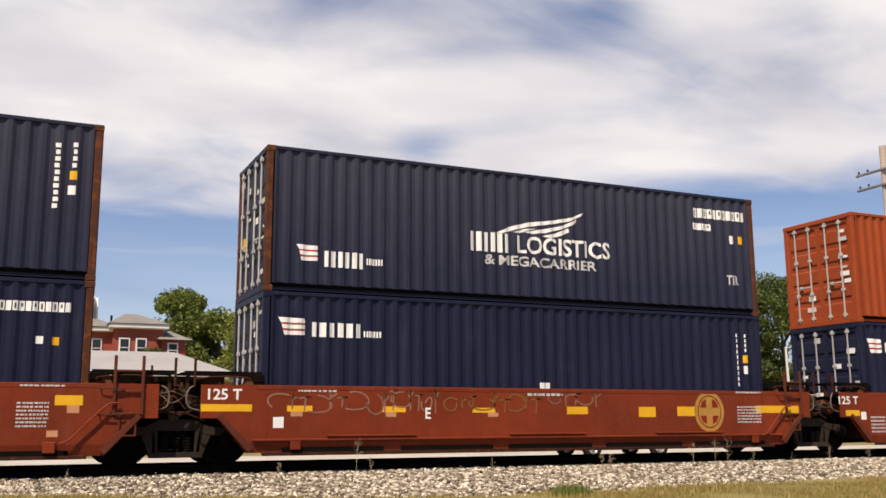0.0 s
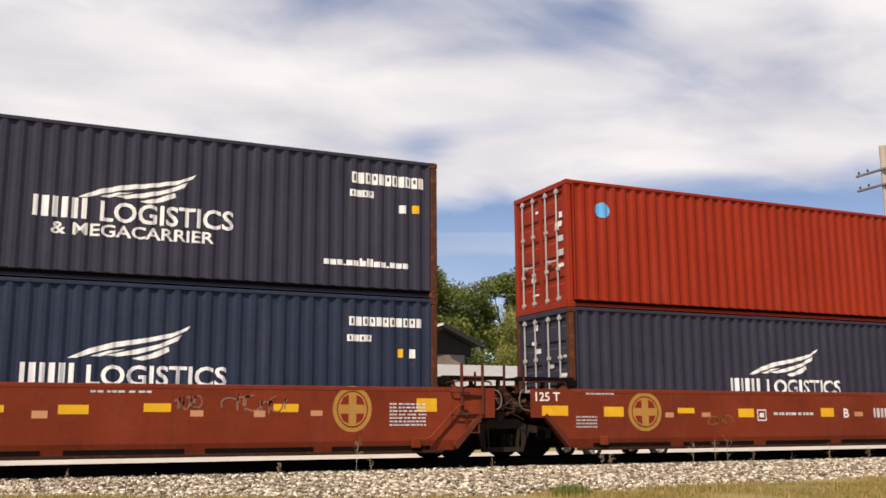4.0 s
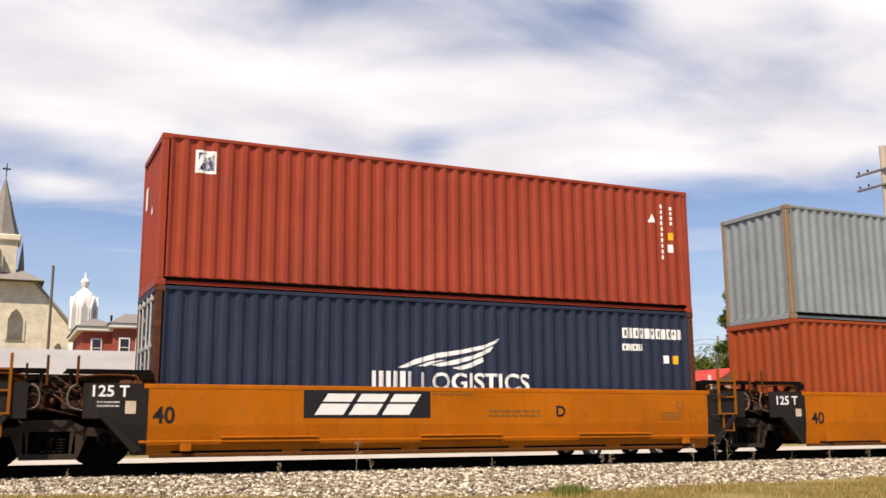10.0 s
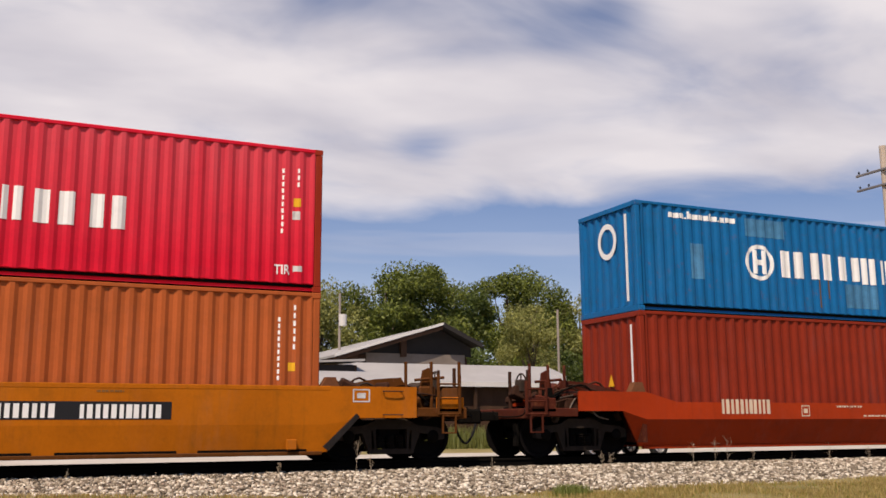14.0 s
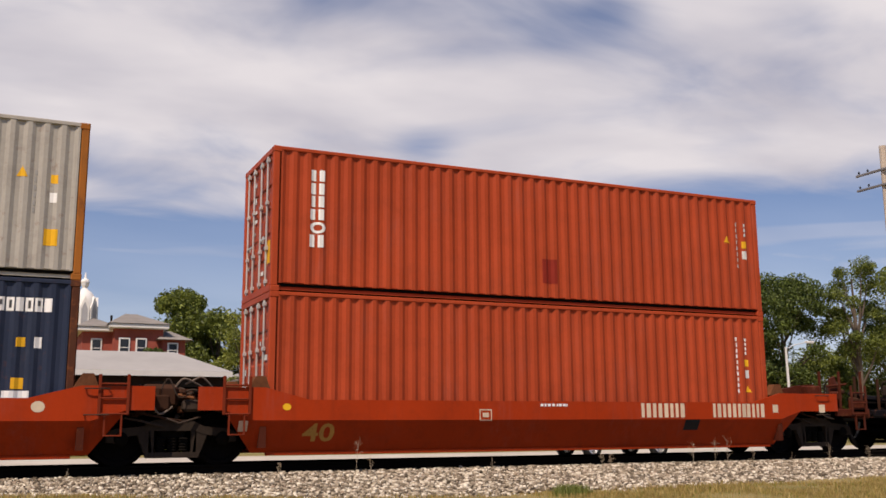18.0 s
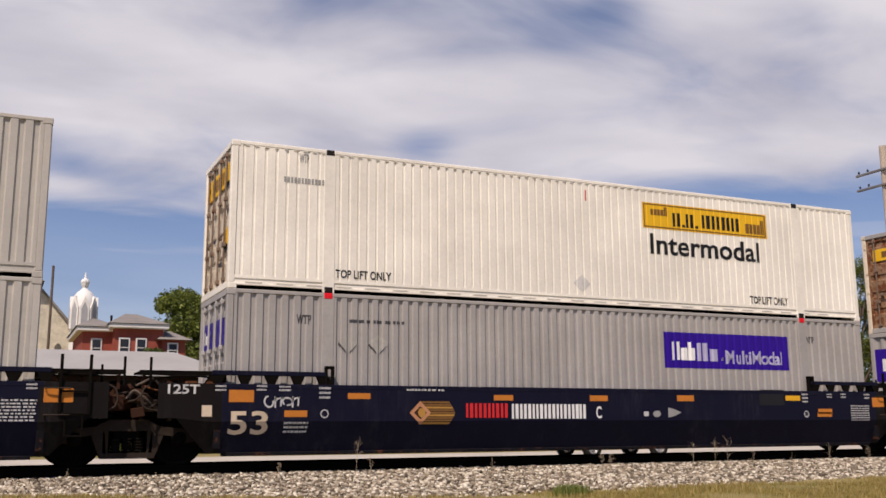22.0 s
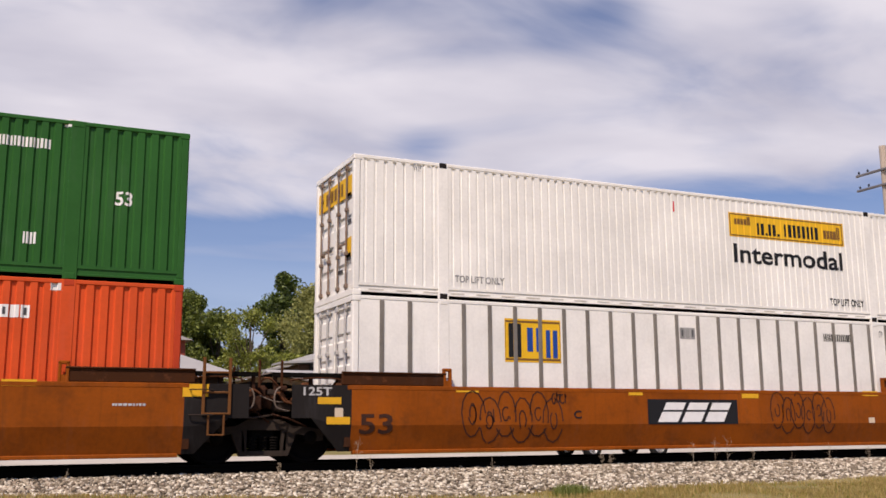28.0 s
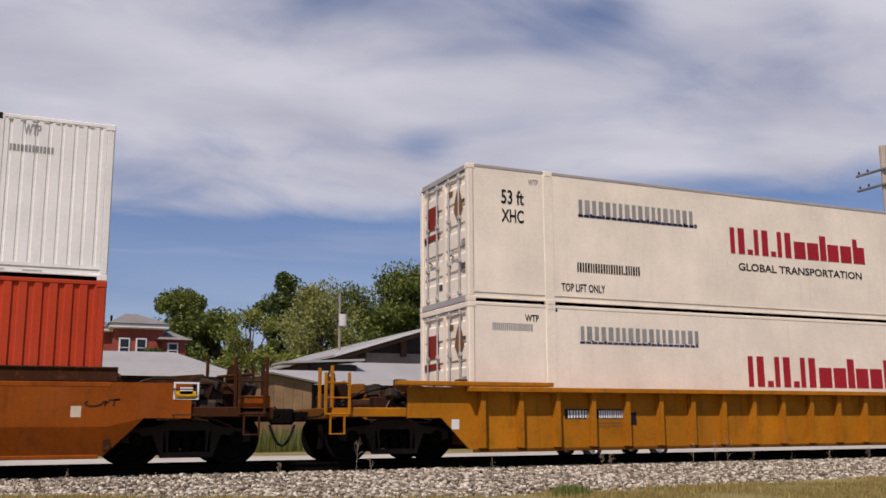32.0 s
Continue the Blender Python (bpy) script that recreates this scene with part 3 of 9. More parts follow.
def mark(owner, name, shapes, colour, x0, z0, x1, z1, proud=0.004, label="", kind=""):
    """Paint on the near wall of a container or car, in the box x0..x1, z0..z1 of its own space."""
    from_mathutils = []
    for s in shapes:
        pts = [(x0 + u * (x1 - x0), z0 + w * (z1 - z0)) for u, w in s]
        if len(pts) > 4:
            flat = [Vector((p[0], p[1], 0)) for p in pts]
            for t in tessellate_polygon([flat]):
                from_mathutils.append([pts[i] for i in t])
        else:
            from_mathutils.append(pts)
    m = Mesh()
    if "kindof" in owner.keys():
        kind, L, W = owner["kindof"], owner["long"], owner["wide"]
        lines = [x for x in cuts(kind, L) if x0 - 0.3 < x < x1 + 0.3]
        lines = [x0 - 1.0] + lines + [x1 + 1.0]
        for p in from_mathutils:
            a, b = min(q[0] for q in p), max(q[0] for q in p)
            for u, w in zip(lines, lines[1:]):
                if w <= a or u >= b or w - u < 1e-5:
                    continue
                bit = clip(p, u, w)
                if bit:
                    mid = 1e-6
                    m.poly([(q[0], -W / 2 + 0.010 - proud + lie(kind, L, min(max(q[0], u + mid), w - mid)), q[1]) for q in bit])
    else:
        ridge = owner["ridge_z"]
        for p in from_mathutils:
            # paint that runs over the ridge folds with it
            turned = [(q[1], q[0]) for q in p]
            for low, high in ((-9.0, ridge), (ridge, 9.0)):
                bit = clip(turned, low, high)
                if bit:
                    m.poly([(q[1], owner["face_y"] - proud + max(0.0, ridge - q[0]) * owner["lean"], q[0]) for q in reversed(bit)])
    me = bpy.data.meshes.new(name)
    slot, points = {}, []
    for p in m.v:
        key = tuple(round(u, 4) for u in p)
        if key not in slot:
            slot[key] = len(points)
            points.append(p)
    loops = [list(dict.fromkeys(slot[tuple(round(u, 4) for u in m.v[i])] for i in f)) for f in m.f]
    me.from_pydata(points, [], [f for f in loops if len(f) > 2])
    return tagged(part(name, me, MARK[colour], owner, label), kind=kind)


def end_mark(c, colour, a, b, z0, z1, shapes=None, proud=0.0):
    """Paint or a label on the end that leads the container: a, b from the near edge (0) to the far one (1), z as a share of the height."""
    W, H = c["wide"], c["high"]
    m = Mesh()
    for s in shapes or [block(0, 1)]:
        m.poly([((0.026 if c["shut"] else 0.033) - proud, -W / 2 + W * (a + u * (b - a)), H * (z0 + w * (z1 - z0))) for u, w in s])
    me = bpy.data.meshes.new("end_label")
    me.from_pydata(m.v, [], m.f)
    part("end_label", me, MARK[colour], c)


def door_labels(c, seed, n=9, colours=("white", "white", "worn")):
    """Small plates and print on a pair of doors."""
    r = random.Random(seed)
    for i in range(n):
        a = r.choice((0.08, 0.10, 0.30, 0.55, 0.60, 0.80)) + r.uniform(-0.02, 0.02)
        z = 0.12 + 0.76 * (i + r.uniform(0, 0.7)) / n
        end_mark(c, r.choice(colours), a, a + r.uniform(0.04, 0.13), z, z + r.uniform(0.015, 0.05))


def bars(c, pattern, colour, x0, z0, x1, z1):
    for s in bar_shape(pattern) if pattern != "o" else [None]:
        mark(c, "letter_block", [s] if s else bar_shape(pattern), colour, x0, z0, x1, z1, 0.007)


def arrow_emblem(c, x0, z0, x1, z1):
    """A diamond with a dark heart at the head of a striped blunt arrow."""
    w = x1 - x0
    rows = 9
    for i in range(rows):
        lo, hi = (i + 0.12) / rows, (i + 0.88) / rows
        reach = [0.86 + 0.14 * (1 - abs(2 * v - 1)) for v in (lo, hi)]
        stripe = [(0.20, lo), (reach[0], lo), (reach[1], hi), (0.20, hi)]
        mark(c, "emblem_stripe", [stripe], "umber" if i % 3 else "brass", x0, z0, x1, z1, 0.004)
    mark(c, "emblem_diamond", SHAPES["diamond"], "salmon", x0, z0, x0 + 0.46 * w, z1, 0.008)
    mark(c, "emblem_heart", SHAPES["diamond"], "soot", x0 + 0.09 * w, z0 + 0.22 * (z1 - z0), x0 + 0.37 * w, z1 - 0.22 * (z1 - z0), 0.011)
    mark(c, "emblem_disc", SHAPES["disc"], "brass", x0 + 0.18 * w, z0 + 0.30 * (z1 - z0), x0 + 0.34 * w, z1 - 0.30 * (z1 - z0), 0.014)


def words(c, text, colour, x0, z0, x1, z1):
    for glyph in text_shape(text):
        mark(c, "letter", glyph, colour, x0, z0, x1, z1, 0.007)


def shape(c, kind, colour, x0, z0, x1, z1):
    name = {"rect": "marking", "tri": "warning_mark", "diamond": "placard"}.get(kind, "emblem")
    whole = [SHAPES[kind]] if kind not in ("slant", "flag", "wing", "ship", "leafmark", "emblem") else [[q] for q in SHAPES[kind]]
    for piece in whole:
        ob = mark(c, name, piece, colour, x0, z0, x1, z1, 0.008 if kind in ("slant", "emblem") else 0.004)
    if kind == "rect" and colour == "gold":
        for piece in (block(0.01, 0.99, 0.04, 0.09), block(0.01, 0.99, 0.91, 0.96), block(0.01, 0.018, 0.09, 0.91), block(0.982, 0.99, 0.09, 0.91)):
            mark(c, "panel_border", [piece], "umber", x0, z0, x1, z1, 0.006)
    if kind == "flag":
        for piece in (block(0.1, 0.97, 0.62, 0.68), block(0.16, 0.98, 0.27, 0.33)):
            mark(c, "emblem_stripe", [piece], "red", x0, z0, x1, z1)
    if kind == "emblem_ring":
        inner = [[(0.5 + (u - 0.5) * 0.80, 0.5 + (w - 0.5) * 0.80) for u, w in q] for q in ring_shape(0.93)]
        quarters = [[(0.5 + sx * 0.10, 0.5 + sz * 0.10), (0.5 + sx * 0.31, 0.5 + sz * 0.10), (0.5 + sx * 0.24, 0.5 + sz * 0.24), (0.5 + sx * 0.10, 0.5 + sz * 0.31)] for sx in (-1, 1) for sz in (-1, 1)]
        mark(c, "emblem_detail", inner + quarters, "maroon", x0, z0, x1, z1, 0.008)
    if kind == "hexmark" or kind == "housemark":
        mark(c, "emblem", [block(0.28, 0.40, 0.22, 0.74), block(0.60, 0.72, 0.22, 0.74), block(0.40, 0.60, 0.42, 0.54)], "crimson" if kind == "hexmark" else "red", x0, z0, x1, z1, 0.008)
    return ob


def strip(c, n, colour, x0, z0, x1, z1):
    """A row of white number squares with dark figures, too small to read."""
    for i in range(n):
        mark(c, "number_panel", [block(i / n + 0.004, (i + 1) / n - 0.012)], colour, x0, z0, x1, z1)
    dark = [block((i + 0.34) / n, (i + 0.62) / n, 0.22 + 0.2 * (i % 2), 0.8) for i in range(n) if i % 3 != 1]
    if dark:
        mark(c, "fine_print", dark, "dark", x0, z0, x1, z1, 0.008, kind="stuff")


def upright(c, n, colour, x0, z0, x1, z1):
    """Figures one below another, too small to read."""
    mark(c, "fine_print", [block(0.1 + 0.05 * (i % 3), 0.75 + 0.06 * (i % 2), i / n + 0.10 / n, (i + 0.76) / n) for i in range(n)], colour, x0, z0, max(x1, x0 + 0.06), z1, 0.007, kind="stuff")


def small_print(c, n, colour, x0, z0, x1, z1):
    """Rows of stencilled print too small to read."""
    r = random.Random(int(x0 * 100) + n)
    out = []
    for i in range(n):
        u = 0.0
        while u < 0.97:
            w = min(r.uniform(0.05, 0.17), 1 - u)
            out.append(block(u, u + w * r.uniform(0.6, 0.82), (i + 0.28) / n, (i + 0.74) / n))
            u += w
    mark(c, "fine_print", out, colour, x0, z0, x1, z1, 0.006, kind="stuff")


def scrawl(c, n, colour, x0, z0, x1, z1):
    """Sprayed loops and strokes without readable words."""
    r = random.Random(int(x0 * 31) + n)
    W, H = x1 - x0, z1 - z0
    for i in range(n):
        cx, cz = x0 + W * (i + 0.5) / n, z0 + H * r.uniform(0.35, 0.65)
        a, b = W / n * r.uniform(0.7, 1.5), H * r.uniform(0.25, 0.5)
        ph, full, lift = r.uniform(0, 6.28), r.uniform(3.0, 6.2), r.choice((1.0, 1.0, 1.15))
        if n >= 12:
            # a large bubble tag: fat overlapping outlines with small loops inside
            k = i % 6
            cx, cz = x0 + W * (k + 0.6) / 6.2, z0 + H * (0.5 + 0.06 * (-1) ** k)
            big = i < 6
            a, b = (W * 0.125, H * 0.44) if big else (W * 0.04, H * r.uniform(0.08, 0.2))
            full, lift = (6.1, 1.0) if big else (5.0, 1.0)
        if n < 12 and i % 3:
            # angular strokes, drawn like an upright with a bar or a zigzag
            lean, wide, tall = r.uniform(-0.12, 0.12), W / n * r.uniform(0.3, 0.6), H * r.uniform(0.3, 0.5)
            knots = [(0.0, -1.0), (lean, 1.0), (0.2, 0.2), (1.0, 0.7)] if i % 3 == 1 else [(-1.0, 0.6), (1.0, 0.8), (0.1, 0.75), (-0.1, -1.0)]
            full = 0.0
        pts = [(cx + a * math.cos(ph + full * k / 12) * (1 - 0.03 * k), cz + b * math.sin(ph + full * k / 12 * lift)) for k in range(13)]
        if full == 0.0:
            pts = []
            for k in range(13):
                f = 3 * k / 12
                j = min(2, int(f))
                (u0, w0), (u1, w1) = knots[j], knots[j + 1]
                pts.append((cx + wide * (u0 + (u1 - u0) * (f - j)), cz + tall * (w0 + (w1 - w0) * (f - j))))
        m = Mesh()
        for k, p in enumerate(pts):
            q, o = pts[min(k + 1, 12)], pts[max(k - 1, 0)]
            d = Vector((q[0] - o[0], q[1] - o[1], 0)).normalized() * STROKE
            for sg in (1, -1):
                z = p[1] + sg * d.x
                m.v.append((p[0] - sg * d.y, c["face_y"] - 0.005 + max(0.0, c["ridge_z"] - z) * c["lean"], z))
        m.f = [(2 * k, 2 * k + 2, 2 * k + 3, 2 * k + 1) for k in range(12)]
        me = bpy.data.meshes.new("graffiti_stroke")
        me.from_pydata(m.v, [], m.f)
        part("graffiti_stroke", me, MARK[colour], c)


STROKE = 0.015

# ---- well cars ----
def side_mesh(stations, ridge, lean):
    """A car's side sheet: stations of (x, bottom z, top z), leaning inwards below the ridge."""
    m = Mesh()
    def y(z):
        return max(0.0, ridge - z) * lean
    rows = []
    for x, zb, zt in stations:
        zm = max(zb, min(ridge, zt))
        base = len(m.v)
        for dy in (0.0, 0.045):
            m.v += [(x, y(zb) + dy, zb), (x, y(zm) + dy, zm), (x, y(zt) + dy, zt)]
        rows.append(base)
    for a, b in zip(rows, rows[1:]):
        m.f += [(a, b, b + 1, a + 1), (a + 1, b + 1, b + 2, a + 2), (a + 3, a + 4, b + 4, b + 3), (a + 4, a + 5, b + 5, b + 4), (a + 2, b + 2, b + 5, a + 5), (a, a + 3, b + 3, b)]
    for a in (rows[0], rows[-1]):
        m.f += [(a, a + 1, a + 4, a + 3), (a + 1, a + 2, a + 5, a + 4)]
    return m


def side_frame_mesh():
    """Cast truck side frame about its middle, seen from outside."""
    m = Mesh()
    m.prism([(-1.15, 0.42), (-1.15, 0.60), (-0.98, 0.66), (-0.55, 0.70), (-0.32, 0.82), (0.32, 0.82), (0.55, 0.70), (0.98, 0.66), (1.15, 0.60), (1.15, 0.42), (0.96, 0.40), (0.80, 0.52), (0.52, 0.56), (0.40, 0.62), (-0.40, 0.62), (-0.52, 0.56), (-0.80, 0.52), (-0.96, 0.40)], "y", -0.07, 0.07)
    m.prism([(-0.62, 0.56), (-0.40, 0.60), (-0.36, 0.24), (0.36, 0.24), (0.40, 0.60), (0.62, 0.56), (0.46, 0.14), (-0.46, 0.14)], "y", -0.06, 0.06)
    m.box(-0.42, -0.33, -0.06, 0.06, 0.24, 0.64).box(0.33, 0.42, -0.06, 0.06, 0.24, 0.64)
    return m


def spring_mesh():
    m = Mesh()
    prof = []
    for i in range(5):
        prof += [(i * 0.05, 0.070), (i * 0.05 + 0.025, 0.09)]
    return m.lathe(prof + [(0.25, 0.07)], (0, 0, 0.25), "z", 10)


def wheelset_mesh():
    m = Mesh().rod((0, -0.95, 0), (0, 0.95, 0), 0.085, 14)
    for s in (-1, 1):
        prof = [(0.68, 0.10), (0.66, 0.14), (0.695, 0.38), (0.665, 0.42), (0.665, 0.513), (0.70, 0.513), (0.715, WHEEL_R), (0.80, WHEEL_R - 0.006), (0.80, 0.42), (0.745, 0.38), (0.715, 0.14), (0.74, 0.10)]
        m.lathe([(s * d, r) for d, r in prof], (0, 0, 0), "y", 36)
        for i in range(3):
            a = 2 * math.pi * i / 3
            m.rod((0.05 * math.cos(a), s * 0.95, 0.05 * math.sin(a)), (0.05 * math.cos(a), s * 1.0, 0.05 * math.sin(a)), 0.018, 6)
    return m


def box_cap_mesh():
    return Mesh().lathe([(0.0, 0.0), (0.0, 0.12), (0.10, 0.13), (0.14, 0.10), (0.15, 0.0)], (0, 0, 0), "y", 14)


def truck(car, x):
    """Two axles, cast side frames, bolster and springs under a car."""
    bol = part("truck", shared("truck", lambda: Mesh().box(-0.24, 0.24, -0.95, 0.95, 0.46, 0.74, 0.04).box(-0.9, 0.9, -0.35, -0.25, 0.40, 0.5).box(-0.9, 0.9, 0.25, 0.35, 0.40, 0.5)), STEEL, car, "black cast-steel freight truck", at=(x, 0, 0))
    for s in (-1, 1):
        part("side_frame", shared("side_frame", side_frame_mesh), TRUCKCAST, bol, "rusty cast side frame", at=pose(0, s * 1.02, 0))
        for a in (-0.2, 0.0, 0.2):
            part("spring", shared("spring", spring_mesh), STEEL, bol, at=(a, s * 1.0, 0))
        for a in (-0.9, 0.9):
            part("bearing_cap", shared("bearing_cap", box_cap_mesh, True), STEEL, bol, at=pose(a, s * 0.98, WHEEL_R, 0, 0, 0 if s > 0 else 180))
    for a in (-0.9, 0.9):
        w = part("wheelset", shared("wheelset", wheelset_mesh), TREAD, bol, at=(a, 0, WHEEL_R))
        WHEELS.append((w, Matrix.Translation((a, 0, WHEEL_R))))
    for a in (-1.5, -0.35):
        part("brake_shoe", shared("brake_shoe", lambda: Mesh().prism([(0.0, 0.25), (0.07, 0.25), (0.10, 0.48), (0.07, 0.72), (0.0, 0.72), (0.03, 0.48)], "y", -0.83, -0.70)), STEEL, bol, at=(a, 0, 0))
    return bol


def ladder(car, mat, x, z, h):
    """Two flat stiles, three rungs and a hanging step."""
    st = part("ladder", shared(("ladder", h), lambda: Mesh().box(-0.262, -0.210, -0.025, 0.025, 0.0, h, 0.006)), mat, car, at=(x, -1.50, z))
    part("stile", shared(("ladder", h), None), mat, st, at=(0.472, 0, 0))
    for q in (0.02, 0.40, 0.76):
        part("rung", shared("rung", lambda: Mesh().rod((-0.235, -0.01, 0), (0.235, -0.01, 0), 0.018, 6)), mat, st, at=(0, 0, q * min(1.0, h)))
    part("hanging_step", shared("hanging_step", lambda: Mesh().box(-0.155, -0.125, -0.02, 0.02, -0.35, 0.02).box(0.125, 0.155, -0.02, 0.02, -0.35, 0.02).box(-0.155, 0.155, -0.035, 0.035, -0.37, -0.345, 0.006)), mat, st)


def crossover(car, x_end, sg, gap, mat, hose):
    """The walkway over a shared truck: a thin deck on brackets, a grab rail with posts, and drooping hoses."""
    far = 1.44 if sg > 0 else gap - 1.66
    u, w = sorted((x_end + sg * 0.02, x_end + sg * far))
    run = w - u
    part("walkway", shared(("walkway", round(run, 2)), lambda: Mesh().box(0, run, -1.34, -0.50, 0.0, 0.035, 0.008).box(0, run, -1.36, -1.33, -0.03, 0.05)), STEEL, car, at=(u, 0, 1.64))
    for q in (0.06, 0.5, 0.94):
        part("walkway_bracket", shared("walkway_bracket", lambda: Mesh().box(-0.03, 0.03, -0.05, 0.05, 0, 0.30, 0.008)), RUSTY, car, at=(u + run * q, -1.24, 1.345))
    part("anchor_box", shared("anchor_box", lambda: Mesh().box(-0.10, 0.10, -0.12, 0.12, 0, 0.15, 0.015)), STEEL, car, at=(x_end + sg * 0.08, -1.30, 1.49))
    part("rail_post", shared("rail_post", lambda: Mesh().box(-0.022, 0.022, -0.022, 0.022, 0, 0.52, 0.006)), mat, car, at=(x_end + sg * (1.44 if sg > 0 else gap - 1.85), -1.36, 1.40))
    if sg > 0:
        part("rail_post", shared("rail_post_low", lambda: Mesh().box(-0.02, 0.02, -0.02, 0.02, 0, 0.40, 0.006)), mat, car, at=(x_end + 1.13, -0.62, 1.42))
    bend = [(0, 0, 0.45), (0.10, -0.05, 0.38), (0.14, -0.06, 0.22), (0.08, -0.05, 0.06), (-0.16, 0.0, 0.0)]
    part("brake_hose", shared("brake_hose_loop", lambda: Mesh().pipe(bend, 0.016)), hose, car, at=pose(x_end + 1.20 if sg > 0 else x_end - gap + 1.84, -1.36, 0.97) @ Matrix.Diagonal((sg, 1, 1, 1)))
    part("grab_rail", shared("walkway_grab_rail", lambda: Mesh().pipe([(0, 0, 0), (0.04, 0, 0.05), (0.5, 0, 0.09), (0.95, 0, 0.07), (1.0, 0, 0.0)], 0.018)), mat, car, at=pose(x_end - 1.25 if sg < 0 else x_end + 0.1, -1.42, 1.50))


def guide_mesh():
    return Mesh().prism([(-0.22, 0.0), (0.22, 0.0), (0.12, 0.26), (-0.06, 0.26)], "y", -0.10, 0.10)


def brake_gear(car, x, dy, seed, paint):
    """Brake cylinder, reservoirs, valves, levers and pipes crowded over a truck."""
    r = random.Random(seed)
    key = str(seed)
    part("brake_cylinder", shared("brake_cylinder", lambda: Mesh().rod((-0.4, 0, 0), (0.4, 0, 0), 0.14, 12).rod((0.4, 0, 0), (0.85, 0, -0.02), 0.03, 8)), RUSTY, car, at=(x - 0.35, dy - 0.55, 1.08))
    part("valve_box", shared("valve_box", lambda: Mesh().box(-0.2, 0.2, -0.18, 0.18, -0.14, 0.14, 0.03).rod((0, -0.1, 0.14), (0, -0.1, 0.24), 0.06, 8)), RUSTY, car, at=(x - 0.3, dy - 1.08, 1.12))
    part("reservoir", shared("reservoir", lambda: Mesh().box(-0.18, 0.18, -0.18, 0.18, -0.11, 0.11, 0.05)), CAST, car, at=(x + 0.33, dy - 1.02, 1.07))
    for i in range(7):
        sx, sz = r.uniform(0.03, 0.12), r.uniform(0.03, 0.1)
        part("lever", shared(("lever", key, i), lambda: Mesh().box(-sx, sx, -0.08, 0.08, -sz, sz, 0.012)), r.choice((RUSTY, CAST, STEEL)), car, at=pose(x + r.uniform(-0.95, 0.95), dy + r.uniform(-1.28, -0.6), r.uniform(0.82, 1.4), 0, r.uniform(-40, 40), 0))
    for i in range(4):
        px, pz = r.uniform(-0.9, 0.3), r.uniform(0.85, 1.35)
        q = [(0, 0, 0), (0.3, -0.05, r.uniform(-0.15, 0.15)), (0.7, 0.1, r.uniform(-0.3, 0.1))]
        part("air_pipe", shared(("air_pipe", key, i), lambda: Mesh().pipe(q, 0.022)), r.choice((RUSTY, CAST)), car, at=(x + px, dy - 1.2, pz))


def hose_mesh(w, drop):
    pts = [(w * (i / 10 - 0.5), 0, -drop * (1 - (2 * i / 10 - 1) ** 2)) for i in range(11)]
    return Mesh().pipe(pts, 0.028, 6)


SOOTEND = coat("sooty_brown_car_end", (0.0112, 0.0087, 0.0081), 0.7, 0.6, 0.4)
STYLE = {
    "brown": dict(paint=coat("oxide_red_car_paint", (0.200, 0.042, 0.021), 0.6, 0.55, 0.4, 0.0, 0.18), top=1.44, ridge=0.40, lean=0.22, gap=3.10),
    "amber": dict(paint=coat("amber_car_paint", (0.45, 0.140, 0.010), 0.55, 0.4, 0.35, 0.0, 0.14), top=1.44, ridge=0.72, lean=0.10, gap=3.10, ends=BLACKEND, ledge=0.76),
    "vermilion": dict(paint=coat("vermilion_car_paint", (0.37, 0.050, 0.018), 0.55, 0.35, 0.3), top=1.18, ridge=0.80, lean=0.55, gap=3.45, ladder=coat("worn_vermilion_ladder_paint", (0.17, 0.032, 0.016), 0.65, 0.5, 0.4)),
    "navy": dict(paint=coat("dark_navy_car_paint", (0.0080, 0.0080, 0.0205), 0.5, 0.25, 0.15), top=1.46, ridge=0.78, lean=0.40, gap=3.17, ends=SOOTEND, ladder=STEEL),
    "russet": dict(paint=coat("weathered_amber_car_paint", (0.29, 0.080, 0.014), 0.62, 0.6, 0.5, 0.15, 0.22), top=1.46, ridge=0.70, lean=0.27, gap=3.26, ends=BLACKEND),
    "ribbed": dict(paint=coat("yellow_ochre_car_paint", (0.46, 0.185, 0.022), 0.6, 0.6, 0.6, 0.35, 0.2), top=1.45, ridge=0.30, lean=0.0, gap=3.2),
}

for nm, c in (("brown", (0.085, 0.030, 0.020)), ("amber", (0.17, 0.062, 0.018)), ("vermilion", (0.13, 0.032, 0.018)), ("navy", (0.012, 0.011, 0.015)), ("russet", (0.10, 0.038, 0.016)), ("ribbed", (0.26, 0.105, 0.020))):
    if nm in ("brown", "amber", "russet"):
        STYLE[nm]["ladder"] = coat("worn_" + nm + "_ladder_paint", {"brown": (0.12, 0.036, 0.022), "amber": (0.27, 0.10, 0.02), "russet": (0.17, 0.075, 0.03)}[nm], 0.65, 0.5, 0.4)
    STYLE[nm]["grimy"] = coat("grimy_" + nm + "_paint", tuple(0.6 * v for v in c), 0.75, 0.6, 0.4, 0.5)


